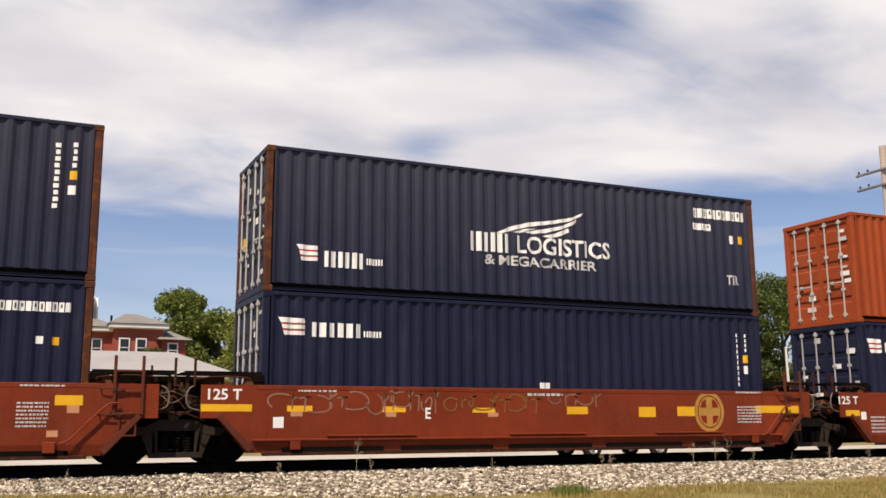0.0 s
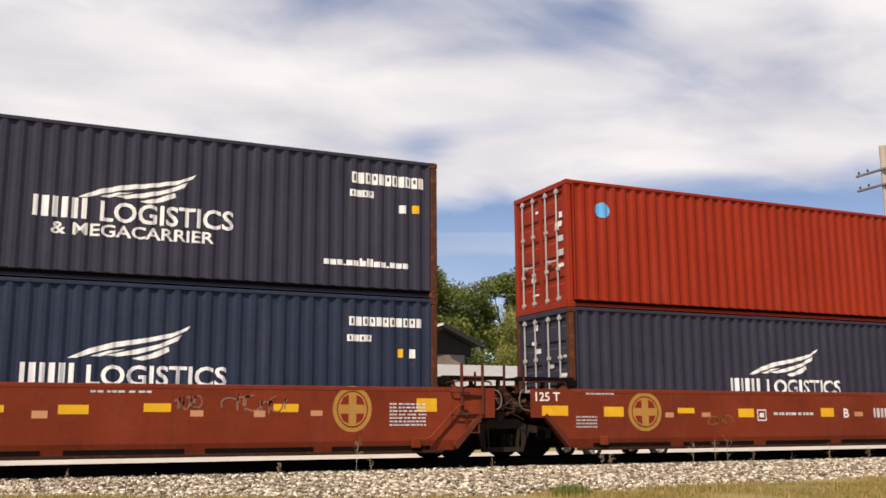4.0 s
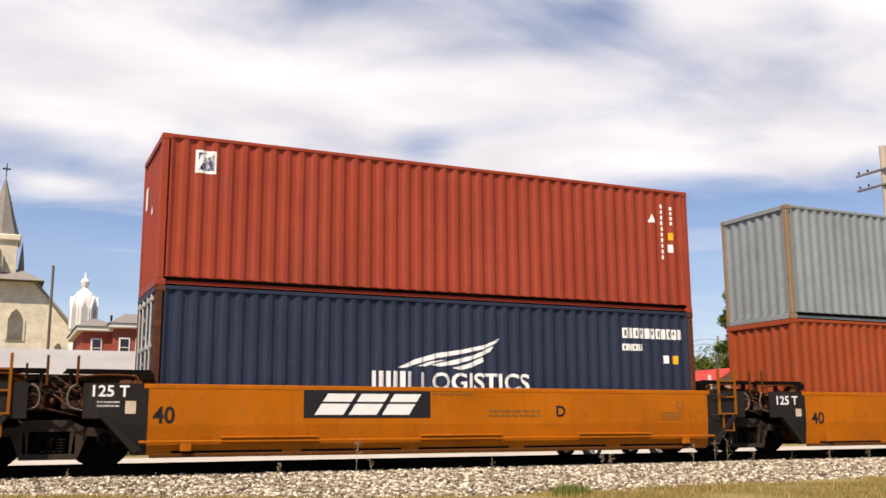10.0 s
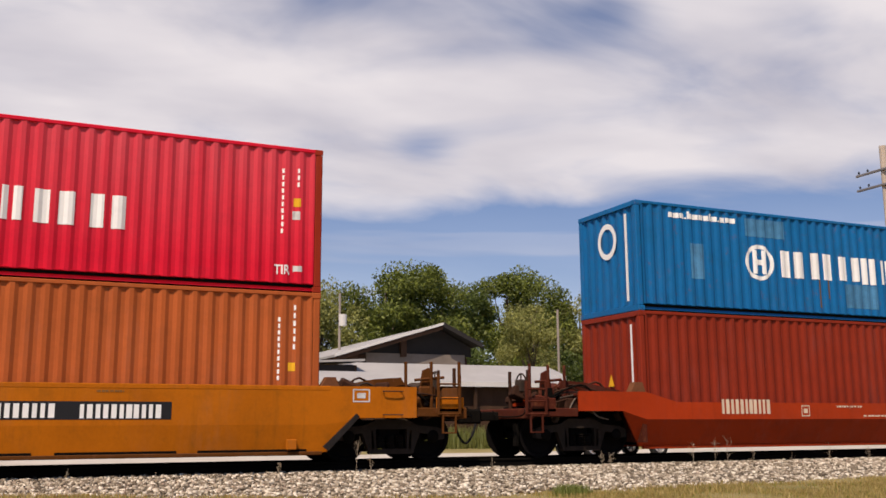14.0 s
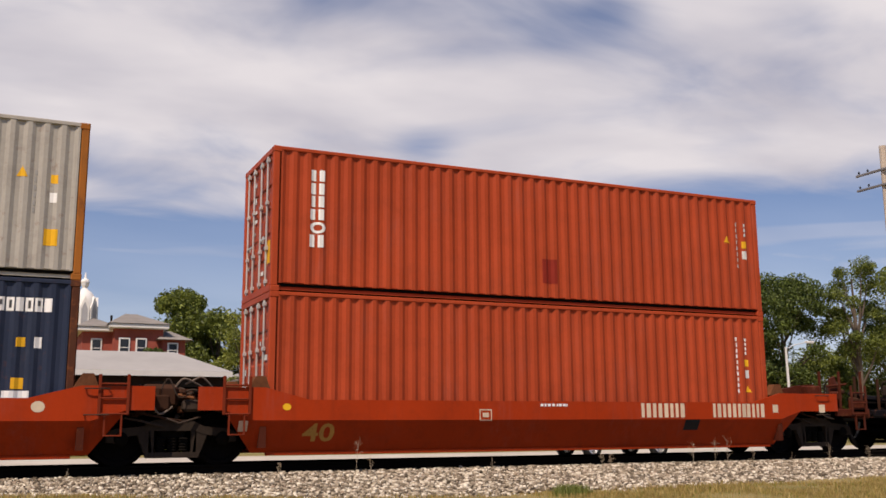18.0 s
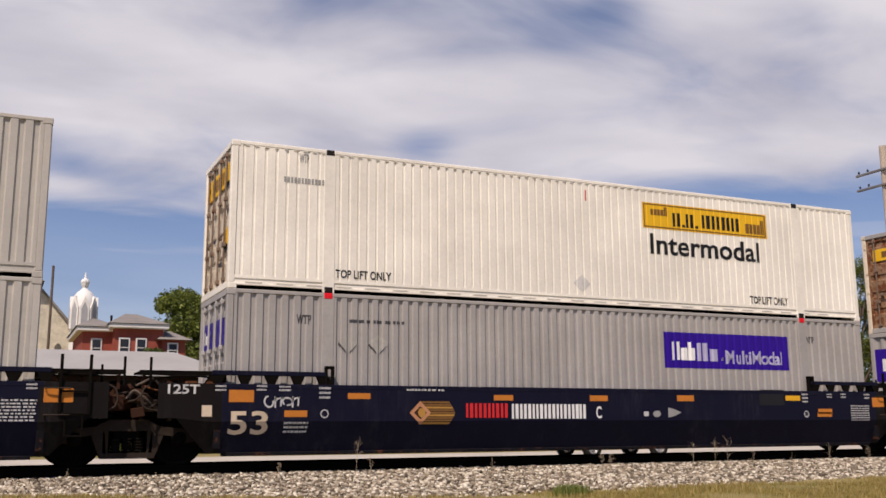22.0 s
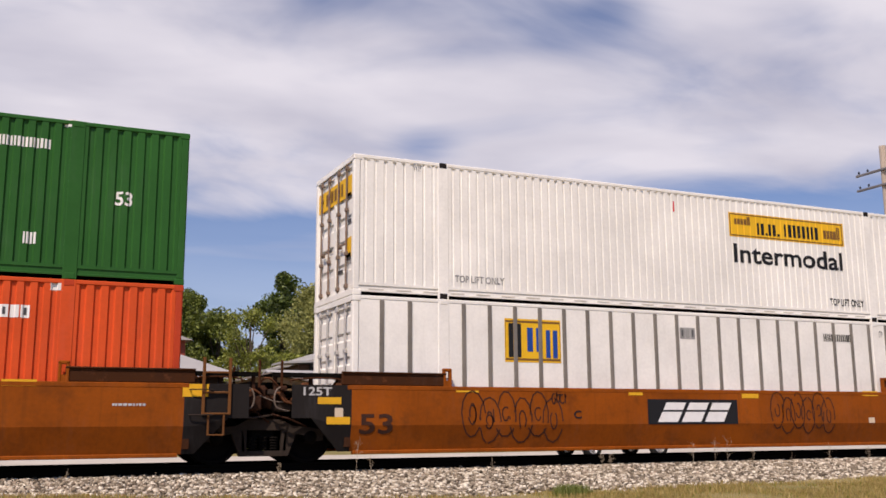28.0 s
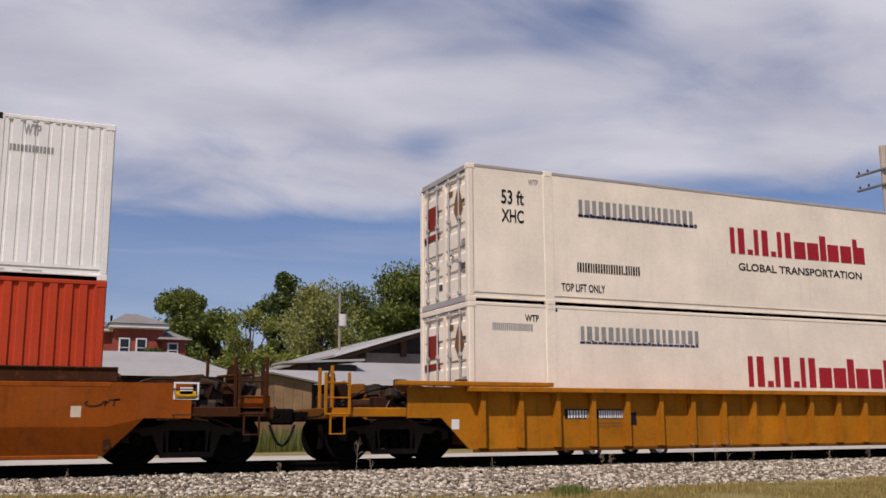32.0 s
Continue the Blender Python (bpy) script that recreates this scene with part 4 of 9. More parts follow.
def well_car(name, label, style, x0, L, left, right, with_truck=True, rib=0.0, notch=0.0):
    """One unit of a double-stack well car. left, right: 'joint' where it shares a truck with the next unit, 'end' at a coupler."""
    st = STYLE[style]
    paint, top, ridge, lean, gap = st["paint"], st["top"], st["ridge"], st["lean"], st["gap"]
    ends = st.get("ends", paint)
    grimy = st["grimy"]
    car = thing(name, label, "well car", "double-stack train cars", at=(x0, 0, 0))
    car["face_y"], car["ridge_z"], car["lean"] = -1.48, ridge, lean
    a = -(gap / 2 - 0.40) if left == "joint" else -(1.45 if style in ("amber", "ribbed") else 1.84)
    b = L + (gap / 2 - 0.40) if right == "joint" else L + (1.53 if style == "russet" else 1.92)
    low = 0.21
    tip_z = 0.98 if style == "vermilion" else 0.84
    sl = [(a, tip_z), (-0.86 if left == "joint" else -0.72, tip_z), (-0.28 if left == "joint" else -0.10, low)]
    sr = [(L + 0.28 if right == "joint" else L + 0.10, low), (L + 0.86 if right == "joint" else L + 0.72, tip_z), (b, tip_z)]
    def z_top(x):
        if style == "vermilion":
            return float(np.interp(x, [-0.1, 0.75, L - 0.75, L + 0.1], [1.40, top, top, 1.40]))
        return top
    xs = sorted({x for x, z in sl + sr} | {-0.1, 0.75, L - 0.75, L + 0.1, 0.06, L - 0.06})
    lowz = lambda x: float(np.interp(x, [p for p, q in sl + sr], [q for p, q in sl + sr]))
    pieces = [(a, b, paint, "side_panel")]
    if ends is not paint:
        pieces = [(a, -0.06, ends, "end_panel"), (-0.06, L + 0.06, paint, "side_panel"), (L + 0.06, b, ends, "end_panel")]
        if left == "end" and style != "navy":
            pieces = [(a, L + 0.06, paint, "side_panel"), (L + 0.06, b, ends, "end_panel")]
        if right == "end" and style != "navy":
            pieces = [(a, -0.06, ends, "end_panel"), (-0.06, b, paint, "side_panel")]
    for u, w, mt, nm in pieces:
        cut = [u] + [x for x in xs if u < x < w] + [w]
        me = lambda: side_mesh([(x, lowz(x), z_top(x)) for x in cut], ridge, lean)
        key = ("car_side", style, round(u, 3), round(w, 3), left, right, L)
        part(nm, shared(key, me), mt, car, at=(0, -1.48, 0))
        part(nm, shared(key, me), mt, car, at=pose(0, 1.48, 0) @ Matrix.Diagonal((1, -1, 1, 1)))
    for s in (-1, 1):
        if style != "vermilion":
            part("top_chord", shared(("top_chord", L), lambda: Mesh().box(-0.15, L + 0.15, -0.055, 0.03, -0.09, 0.0, 0.012)), paint, car, at=(0, s * 1.43, top + 0.003))
        part("bottom_sill", shared(("bottom_sill", L), lambda: Mesh().box(0.0, L, -0.05, 0.05, -0.05, 0.02, 0.012)), paint if style in ("vermilion", "russet") else grimy, car, at=(0, s * (1.46 - lean * (ridge - 0.21)), 0.205))
    if style in ("brown", "amber"):
        if rib:
            for u in (0.10, 0.42, 0.72):
                part("step_ledge", shared(("step_ledge", L), lambda: Mesh().box(0, L * 0.15, -0.075, 0.0, -0.035, 0.0, 0.008).box(0, L * 0.15, -0.03, 0.0, -0.08, -0.035)), paint, car, at=(L * u, -1.478, rib + 0.06))
            spans = [(-0.2, L + 0.2)] if not notch else [(-0.2, L * notch - 0.75), (L * notch + 0.75, L + 0.2)]
            for u, w in spans:
                part("lower_flange", Mesh().box(u, w, -0.055, 0.0, 0, 0.045, 0.01), paint, car, at=(0, -1.478, rib - 0.05))
            if notch:
                for sg in (-1, 1):
                    x = L * notch
                    part("notch_flange", Mesh().prism([(x + sg * 0.75, rib - 0.005), (x + sg * 0.75, rib - 0.05), (x + sg * 0.48, rib - 0.05), (x + sg * 0.10, 0.24), (x, 0.24), (x, 0.29), (x + sg * 0.13, 0.30), (x + sg * 0.45, rib - 0.005)], "y", -0.055, 0.0), grimy, car, at=(0, -1.478, 0))
        # black strips laid on the side stand in for shade inside the bottom slots
        for i in range(5):
            part("drain_slot", shared(("drain_slot", style), lambda: Mesh().box(0, L * 0.165, -0.008, 0.05, 0, 0.10 if style == "brown" else 0.065)), STEEL, car, at=(L * (0.03 + 0.195 * i), -1.478 + lean * max(0.0, ridge - 0.31), 0.205))
        for u in (0.05, 0.95):
            part("jacking_pad", shared("jacking_pad", lambda: Mesh().box(-0.10, 0.10, -0.05, 0.0, 0, 0.19, 0.012)), paint, car, at=(L * u, -1.478, 0.26))
    if style in ("navy", "russet"):
        for u, w in ((-0.25, 1.95), (L - 1.95, L + 0.25)):
            if style == "russet":
                m = lambda: Mesh().box(0, w - u, -0.06, 0.0, 0.0, 0.25, 0.015).box(0, w - u, -0.09, 0.02, 0.23, 0.26, 0.008)
            else:
                m = lambda: Mesh().box(0, w - u, -0.06, 0.02, 0.15, 0.24, 0.012)
            part("guide_plate", shared(("guide_plate", style, round(w - u, 2)), m), grimy if style == "russet" else paint, car, at=(u, -1.40, top + 0.004))
            if style == "navy":
                for q in (0.1, 0.6, 1.1, 1.6, 2.1):
                    part("guide_bracket", shared("guide_bracket", lambda: Mesh().prism([(-0.14, 0.15), (0.14, 0.15), (0.07, 0.0), (-0.07, 0.0)], "y", -0.05, 0.0)), STEEL, car, at=(u + q, -1.42, top + 0.004))
            px = w + 0.03 if u < 1 else u - 0.03
            part("guide_post", shared("guide_post", lambda: Mesh().box(-0.09, -0.04, -0.06, 0.04, -0.12, 0.34, 0.01).box(0.04, 0.09, -0.06, 0.04, -0.12, 0.34, 0.01).box(-0.09, 0.09, -0.06, 0.04, 0.30, 0.36, 0.01).box(-0.05, 0.05, -0.05, 0.03, 0.0, 0.12)), STEEL if style == "navy" else paint, car, at=(px, -1.42, top))
    if style == "ribbed":
        n = 19
        for i in range(n):
            x = 0.15 + (L - 0.3) * i / (n - 1)
            part("side_rib", shared("side_rib", lambda: Mesh().prism([(-0.07, 0.0), (0.07, 0.0), (0.05, -0.15), (-0.05, -0.15)], "z", 0.24, 1.37)), paint, car, at=(x, -1.478, 0))
        part("rub_rail", Mesh().box(-0.2, L + 0.2, -0.24, 0.0, 0, 0.10, 0.012), paint, car, at=(0, -1.478, 1.355))
        part("guide_plate", Mesh().box(0, 3.5, -0.25, 0.0, 0.0, 0.09, 0.012), paint, car, at=(-1.7, -1.40, 1.47))
    if style in ("brown", "amber"):
        for p, q in ((sl[1], sl[2]), (sr[1], sr[0])):
            ends_at = [(p[0], p[1] + 0.02), (q[0], q[1] + 0.02)]
            m = lambda: Mesh().prism([ends_at[0], ends_at[1], (ends_at[1][0] + (0.10 if p[0] < q[0] else -0.10), ends_at[1][1] + 0.08), (ends_at[0][0] + (0.06 if p[0] < q[0] else -0.06), ends_at[0][1] + 0.06)], "y", -0.05, 0.0)
            part("slope_flange", m(), st["ladder"] if style == "brown" else ends, car, at=(0, -1.482, 0))
        if style == "brown" and right == "joint":
            part("slope_rail", shared("slope_rail", lambda: Mesh().pipe([(-0.45, 0, 0.42), (-0.28, -0.02, 0.5), (0.10, -0.03, 0.90), (0.31, -0.02, 1.08), (0.48, 0, 1.10)], 0.018)), paint, car, at=(L, -1.54, 0))
    half_w = min(1.25, 1.36 - lean * (ridge - 0.21))
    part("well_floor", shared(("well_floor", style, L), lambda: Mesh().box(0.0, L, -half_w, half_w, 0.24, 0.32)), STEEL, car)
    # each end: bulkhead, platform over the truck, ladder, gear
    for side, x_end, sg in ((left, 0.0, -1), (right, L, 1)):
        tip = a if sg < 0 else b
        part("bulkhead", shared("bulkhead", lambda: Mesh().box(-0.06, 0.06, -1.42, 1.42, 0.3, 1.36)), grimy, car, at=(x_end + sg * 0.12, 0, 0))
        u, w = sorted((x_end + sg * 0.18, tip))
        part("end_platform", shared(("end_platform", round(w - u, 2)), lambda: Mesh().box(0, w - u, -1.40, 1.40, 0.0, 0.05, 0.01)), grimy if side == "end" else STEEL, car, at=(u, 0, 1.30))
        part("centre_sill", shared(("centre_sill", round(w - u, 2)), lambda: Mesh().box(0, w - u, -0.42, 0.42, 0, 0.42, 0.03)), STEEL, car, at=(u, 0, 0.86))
        if side == "joint" and sg > 0:
            mid = x_end + gap / 2
            part("joint_cover", shared("joint_cover", lambda: Mesh().prism([(-0.62, 0.0), (-0.35, 0.06), (0.30, 0.07), (0.60, 0.0), (0.60, -0.04), (-0.62, -0.04)], "y", -0.55, 0.9)), STEEL, car, at=(mid + 0.1, 0, 1.47))
            r = random.Random(hash_of(style) + 5)
            for q in range(10):
                hx, hy, hz = r.uniform(0.03, 0.16), r.uniform(0.04, 0.16), r.uniform(0.03, 0.13)
                part("gear_block", shared(("gear_block", style, "j", q), lambda: Mesh().box(-hx, hx, -hy, hy, -hz, hz, 0.02)), r.choice((RUSTLIT, RUSTY, CAST, grimy if style == "navy" else paint)), car, at=pose(mid + r.uniform(-0.8, 0.8), r.uniform(-1.3, -0.4), r.uniform(1.0, 1.52), r.uniform(-15, 15), r.uniform(-30, 30), r.uniform(-20, 20)))
            for q in range(5):
                u0, z0 = mid + r.uniform(-0.8, 0.2), r.uniform(1.1, 1.5)
                bend = [(0, -1.25, 0), (0.12, -1.3, r.uniform(-0.1, 0.2)), (0.3, -1.3, r.uniform(-0.25, 0.15)), (0.55, -1.2, r.uniform(-0.3, 0.1))]
                part("air_pipe", shared(("joint_pipe", style, q), lambda: Mesh().pipe(bend, r.choice((0.013, 0.02)))), r.choice((RUSTLIT, HOSE, CAST)), car, at=(u0, 0, z0))
            part("joint_casting", shared("joint_casting", lambda: Mesh().box(-0.55, 0.10, -1.0, 0.9, 1.02, 1.46, 0.08).box(0.0, 0.5, -0.85, 0.8, 1.10, 1.38, 0.06).box(-0.7, -0.5, -1.1, -0.7, 0.9, 1.3, 0.04)), RUSTY, car, "rusty articulation casting", at=(mid, 0, 0))
        if side == "joint":
            part("articulated_joint", shared("articulated_joint", lambda: Mesh().box(-0.45, 0.45, -0.30, 0.30, 0.80, 1.16, 0.05).box(-0.3, 0.3, -0.5, -0.3, 0.86, 1.02, 0.03)), CAST, car, at=(x_end + sg * gap / 2 * 0.98, 0, 0))
        for yy in (-1.30, 1.30):
            part("corner_guide", shared("corner_guide", guide_mesh), RUSTLIT, car, at=(x_end + sg * 0.18, yy * 0.93, 1.36))
        lx = x_end + (sg * 0.63 if side == "joint" else 2.62 if sg > 0 else -2.90)
        if sg > 0 or style == "vermilion" or side == "end":
            h = (1.03 if side == "joint" else 0.80) if style != "vermilion" else 0.70
            ladder(car, st.get("ladder", paint) if side == "joint" or style == "ribbed" else grimy, lx, 0.90, h)
        if sg > 0 or side == "end":
            brake_gear(car, x_end + sg * (gap / 2 if side == "joint" else 1.55), 0.0, hash_of(style) + sg, paint)
        else:
            brake_gear(car, x_end - gap / 2 + 0.75, 0.3, hash_of(style) + sg, paint)
        if side == "joint" and style != "vermilion":
            crossover(car, x_end, sg, gap, STEEL if style == "navy" else grimy, CAST if style == "navy" else HOSE)
        elif side != "joint":
            part("brake_hose", shared("brake_hose_arch", lambda: Mesh().pipe([(-0.5, 0, 0.9), (-0.35, 0, 1.15), (-0.1, 0, 1.2), (0.05, 0, 1.0), (0.2, 0, 0.8), (0.5, 0, 0.72)], 0.016)), HOSE, car, at=(x_end + sg * (gap / 2 - 0.25), -1.28, 0.08))
        for q in (0.35, 0.8) if sg > 0 else ():
            part("grab_iron", shared("grab_iron", lambda: Mesh().pipe([(-0.18, 0, 0), (-0.18, -0.06, 0), (0.18, -0.06, 0), (0.18, 0, 0)], 0.012)), CAST, car, at=(x_end + sg * (0.35 if side == "joint" else 1.4), -1.485, 0.55 + q))
        if side == "end":
            part("coupler", shared("coupler", lambda: Mesh().box(-0.75, 0.0, -0.09, 0.09, -0.10, 0.10, 0.02).box(0.0, 0.30, -0.17, 0.15, -0.16, 0.16, 0.04).box(-1.2, -0.75, -0.28, 0.28, -0.22, 0.22, 0.03)), STEEL, car, at=pose(x_end + sg * 3.50, 0, 0.88, 0, 0, 0 if sg > 0 else 180))
            e = x_end + sg * 2.98
            run = abs(e - tip)
            trim = paint if style == "ribbed" else grimy
            part("end_sill", shared("end_sill", lambda: Mesh().box(-0.08, 0.08, -1.42, 1.42, -0.16, 0.06, 0.02)), grimy, car, at=(e, 0, 0.98))
            for yy in (-1.40, 1.40):
                part("side_sill", shared(("side_sill", round(run, 3)), lambda: Mesh().box(-run / 2, run / 2, -0.04, 0.04, -0.09, 0.09, 0.015)), trim, car, at=((e + tip) / 2, yy, 0.95))
            part("low_deck", shared(("low_deck", round(run, 3)), lambda: Mesh().box(-run / 2, run / 2, -1.36, 1.36, -0.02, 0.02, 0.005)), STEEL, car, at=((e + tip) / 2, 0, 0.99))
            r = random.Random(hash_of(style) + sg)
            for q in range(9):
                hx, hy, hz = r.uniform(0.05, 0.22), r.uniform(0.05, 0.25), r.uniform(0.05, 0.22)
                part("gear_block", shared(("gear_block", style, sg, q), lambda: Mesh().box(-hx, hx, -hy, hy, -hz, hz, 0.03)), r.choice((RUSTY, CAST, RUSTY, grimy)), car, at=pose(x_end + sg * r.uniform(0.6, 2.9), r.uniform(-1.25, 0.6), r.uniform(1.15, 1.5), r.uniform(-15, 15), r.uniform(-25, 25), r.uniform(-20, 20)))
            for q in range(6):
                u0, v0 = sg * r.uniform(0.3, 1.6), r.uniform(-1.3, -0.4)
                bend = [(u0, v0, 1.35), (u0 + sg * 0.35, v0 - 0.04, r.uniform(1.35, 1.65)), (u0 + sg * 0.9, v0 + 0.1, r.uniform(1.1, 1.6)), (u0 + sg * 1.3, v0 + 0.1, 1.05)]
                part("air_pipe", shared(("end_pipe", style, sg, q), lambda: Mesh().pipe(bend, r.choice((0.016, 0.024)))), r.choice((RUSTY, CAST, STEEL)), car, at=(x_end, 0, 0))
            tip = e
            part("uncoupling_lever", shared("uncoupling_lever", lambda: Mesh().pipe([(0, -1.35, 0.05), (0.1, -1.35, -0.12), (0.12, -0.3, -0.12), (0.15, -0.15, 0.0)], 0.016)), STEEL, car, at=pose(tip + sg * 0.1, 0, 1.0, 0, 0, 0) @ Matrix.Diagonal((sg, 1, 1, 1)))
            if sg > 0:
                part("air_hose", shared("air_hose", lambda: hose_mesh(0.50, 0.40)), RUBBER, car, at=(x_end + sg * 3.48, -0.45, 0.72))
            for yy in (-1.15, -0.35):
                part("end_post", shared("end_post", lambda: Mesh().box(-0.03, 0.03, -0.03, 0.03, 0, 0.85, 0.008)), RUSTY if style != "ribbed" else paint, car, at=(tip - sg * 0.08, yy, 1.0))
            part("brake_wheel", shared("brake_wheel", lambda: Mesh().lathe([(-0.02, 0.24), (0.0, 0.27), (0.02, 0.24), (-0.02, 0.24)], (0, 0, 0), "x", 20).box(-0.01, 0.01, -0.24, 0.24, -0.015, 0.015).box(-0.01, 0.01, -0.015, 0.015, -0.24, 0.24).box(-0.1, 0.05, -0.12, 0.12, -0.15, 0.12, 0.02)), CAST, car, at=(tip - sg * 0.25, -0.55, 1.55))
            if style != "ribbed":
                slab = lambda: Mesh().prism([(0.20, 1.34), (1.75, 1.34), (1.95, 1.50), (1.85, 1.66), (1.30, 1.62), (0.30, 1.44)], "y", -0.05, 0.05)
                part("slope_sheet", shared("slope_sheet", slab), grimy, car, at=pose(x_end, -0.78, 0) @ Matrix.Diagonal((sg, 1, 1, 1)))
                part("brake_stand", shared("brake_stand", lambda: Mesh().prism([(-0.13, 0.0), (0.15, 0.0), (0.12, 0.62), (0.05, 0.86), (-0.08, 0.80), (-0.12, 0.55)], "y", -0.04, 0.04).box(-0.22, 0.16, -0.16, -0.04, 0.25, 0.48, 0.04).rod((-0.3, -0.1, 0.6), (0.35, -0.1, 0.66), 0.03, 8)), RUSTY if style == "navy" else grimy, car, "rust-brown hand-brake stand", at=(tip - sg * 0.62, -0.95, 1.0))
                part("end_panel_box", shared("end_panel_box", lambda: Mesh().box(-0.30, 0.30, -0.03, 0.03, 0.0, 0.30, 0.015)), paint if style in ("amber", "russet") else grimy, car, at=(tip - sg * 0.30, -1.41, 0.95))
                for q in (0.0, 0.55, 1.05):
                    part("tall_post", shared("tall_post", lambda: Mesh().box(-0.028, 0.028, -0.028, 0.028, 0, 0.95, 0.008)), grimy, car, at=(tip - sg * (0.04 + q), -1.30 + 0.3 * q, 1.02))
            if with_truck:
                truck(car, x_end + sg * 1.55)
        elif sg > 0 and with_truck:
            truck(car, L + gap / 2)
    return rides(car)


def hash_of(word):
    return sum(ord(ch) * (i + 3) for i, ch in enumerate(word)) % 97

# ---- the train, unit by unit: cars ----
c = well_car("well_car", "brown double-stack well car unit with yellow marks", "brown", -10.73, 12.192, "joint", "joint")
shape(c, "rect", "yellow", 11.63, 1.06, 12.08, 1.23)
shape(c, "rect", "salmon", 11.83, 0.93, 12.03, 1.06)
small_print(c, 7, "worn", 11.04, 0.68, 11.55, 1.13)
small_print(c, 1, "worn", 11.07, 1.36, 11.81, 1.42)
shape(c, "rect", "salmon", 11.53, 0.53, 11.71, 0.64)
c = well_car("well_car", "brown double-stack well car unit with pale graffiti", "brown", 4.5, 12.192, "joint", "joint", rib=0.47)
words(c, "125 T", "white", -1.03, 1.17, -0.41, 1.37)
shape(c, "rect", "yellow", -1.15, 0.96, -0.22, 1.09)
shape(c, "rect", "white", 0.18, 0.66, 0.38, 0.86)
small_print(c, 1, "worn", 0.65, 1.31, 1.45, 1.38)
shape(c, "rect", "yellow", 0.44, 0.96, 0.93, 1.07)
shape(c, "rect", "salmon", 0.51, 0.87, 0.74, 0.96)
shape(c, "rect", "yellow", 2.34, 0.95, 2.83, 1.06)
shape(c, "rect", "salmon", 2.41, 0.86, 2.63, 0.95)
words(c, "E", "white", 3.25, 0.82, 3.37, 1.04)
shape(c, "rect", "yellow", 4.29, 0.94, 4.81, 1.04)
shape(c, "rect", "salmon", 4.64, 0.86, 4.88, 0.94)
small_print(c, 1, "worn", 5.57, 1.26, 6.43, 1.37)
shape(c, "rect", "yellow", 6.52, 0.91, 7.04, 1.07)
shape(c, "rect", "yellow", 8.36, 0.85, 8.81, 1.07)
shape(c, "rect", "yellow", 9.4, 0.87, 9.9, 1.08)
shape(c, "emblem_ring", "brass", 9.88, 0.51, 10.72, 1.43)
small_print(c, 6, "worn", 11.11, 0.7, 11.83, 1.11)
shape(c, "rect", "yellow", 11.65, 0.94, 12.98, 1.11)
small_print(c, 1, "worn", 11.09, 1.37, 11.84, 1.45)
scrawl(c, 7, "pale_tint", 0.17, 0.97, 1.89, 1.32)
scrawl(c, 8, "pale_tint", 2.12, 0.89, 3.56, 1.38)
scrawl(c, 9, "umber", 3.69, 0.97, 5.9, 1.34)
scrawl(c, 5, "pale_tint", 6.12, 1.01, 7.38, 1.4)
c = well_car("well_car", "brown double-stack well car unit with a round emblem", "brown", 19.99, 12.192, "joint", "joint")
words(c, "125 T", "white", -1.2, 1.15, -0.55, 1.35)
shape(c, "rect", "yellow", -0.99, 0.87, -0.53, 1.01)
shape(c, "rect", "white", -0.49, 0.78, -0.31, 0.97)
small_print(c, 5, "worn", -0.17, 0.44, 0.33, 0.88)
small_print(c, 1, "worn", 0.61, 1.37, 1.33, 1.43)
shape(c, "rect", "yellow", 0.52, 1.03, 0.96, 1.12)
shape(c, "rect", "salmon", 0.58, 0.94, 0.78, 1.03)
shape(c, "rect", "yellow", 2.28, 1.0, 2.71, 1.1)
shape(c, "rect", "salmon", 2.34, 0.93, 2.54, 1.00)
words(c, "D", "white", 3.01, 0.86, 3.2, 1.1)
shape(c, "rect", "yellow", 4.0, 0.97, 4.5, 1.09)
shape(c, "rect", "salmon", 4.42, 0.86, 4.67, 0.97)
small_print(c, 1, "worn", 5.32, 1.27, 6.28, 1.37)
shape(c, "rect", "yellow", 6.26, 0.94, 6.71, 1.05)
shape(c, "rect", "salmon", 7.31, 0.85, 7.6, 0.95)
shape(c, "rect", "yellow", 7.86, 0.94, 8.33, 1.06)
shape(c, "rect", "salmon", 8.15, 0.84, 8.43, 0.94)
shape(c, "rect", "yellow", 9.23, 0.85, 9.67, 1.05)
shape(c, "emblem_ring", "brass", 9.72, 0.55, 10.56, 1.39)
small_print(c, 1, "worn", 10.97, 1.33, 11.72, 1.4)
small_print(c, 7, "worn", 10.96, 0.6, 11.52, 1.07)
shape(c, "rect", "yellow", 11.56, 0.89, 12.0, 1.18)
scrawl(c, 6, "pale_tint", 0.65, 0.52, 1.19, 0.8)
scrawl(c, 6, "pale_tint", 1.31, 0.48, 1.84, 0.78)
scrawl(c, 5, "pale_tint", 1.97, 0.46, 2.91, 0.75)
scrawl(c, 5, "pale_tint", 4.82, 1.03, 5.44, 1.37)
scrawl(c, 7, "umber", 6.47, 0.99, 7.56, 1.32)
scrawl(c, 3, "umber", 1.68, 1.09, 2.15, 1.41)
c = well_car("well_car", "brown double-stack well car unit with dark scrawls", "brown", 35.29, 12.192, "joint", "joint")
words(c, "125 T", "white", -1.08, 1.19, -0.48, 1.38)
shape(c, "rect", "yellow", -0.91, 0.9, -0.41, 1.09)
shape(c, "rect", "white", -0.41, 0.89, -0.27, 1.13)
small_print(c, 3, "worn", -0.09, 0.63, 0.44, 0.89)
small_print(c, 1, "worn", 0.65, 1.32, 1.41, 1.38)
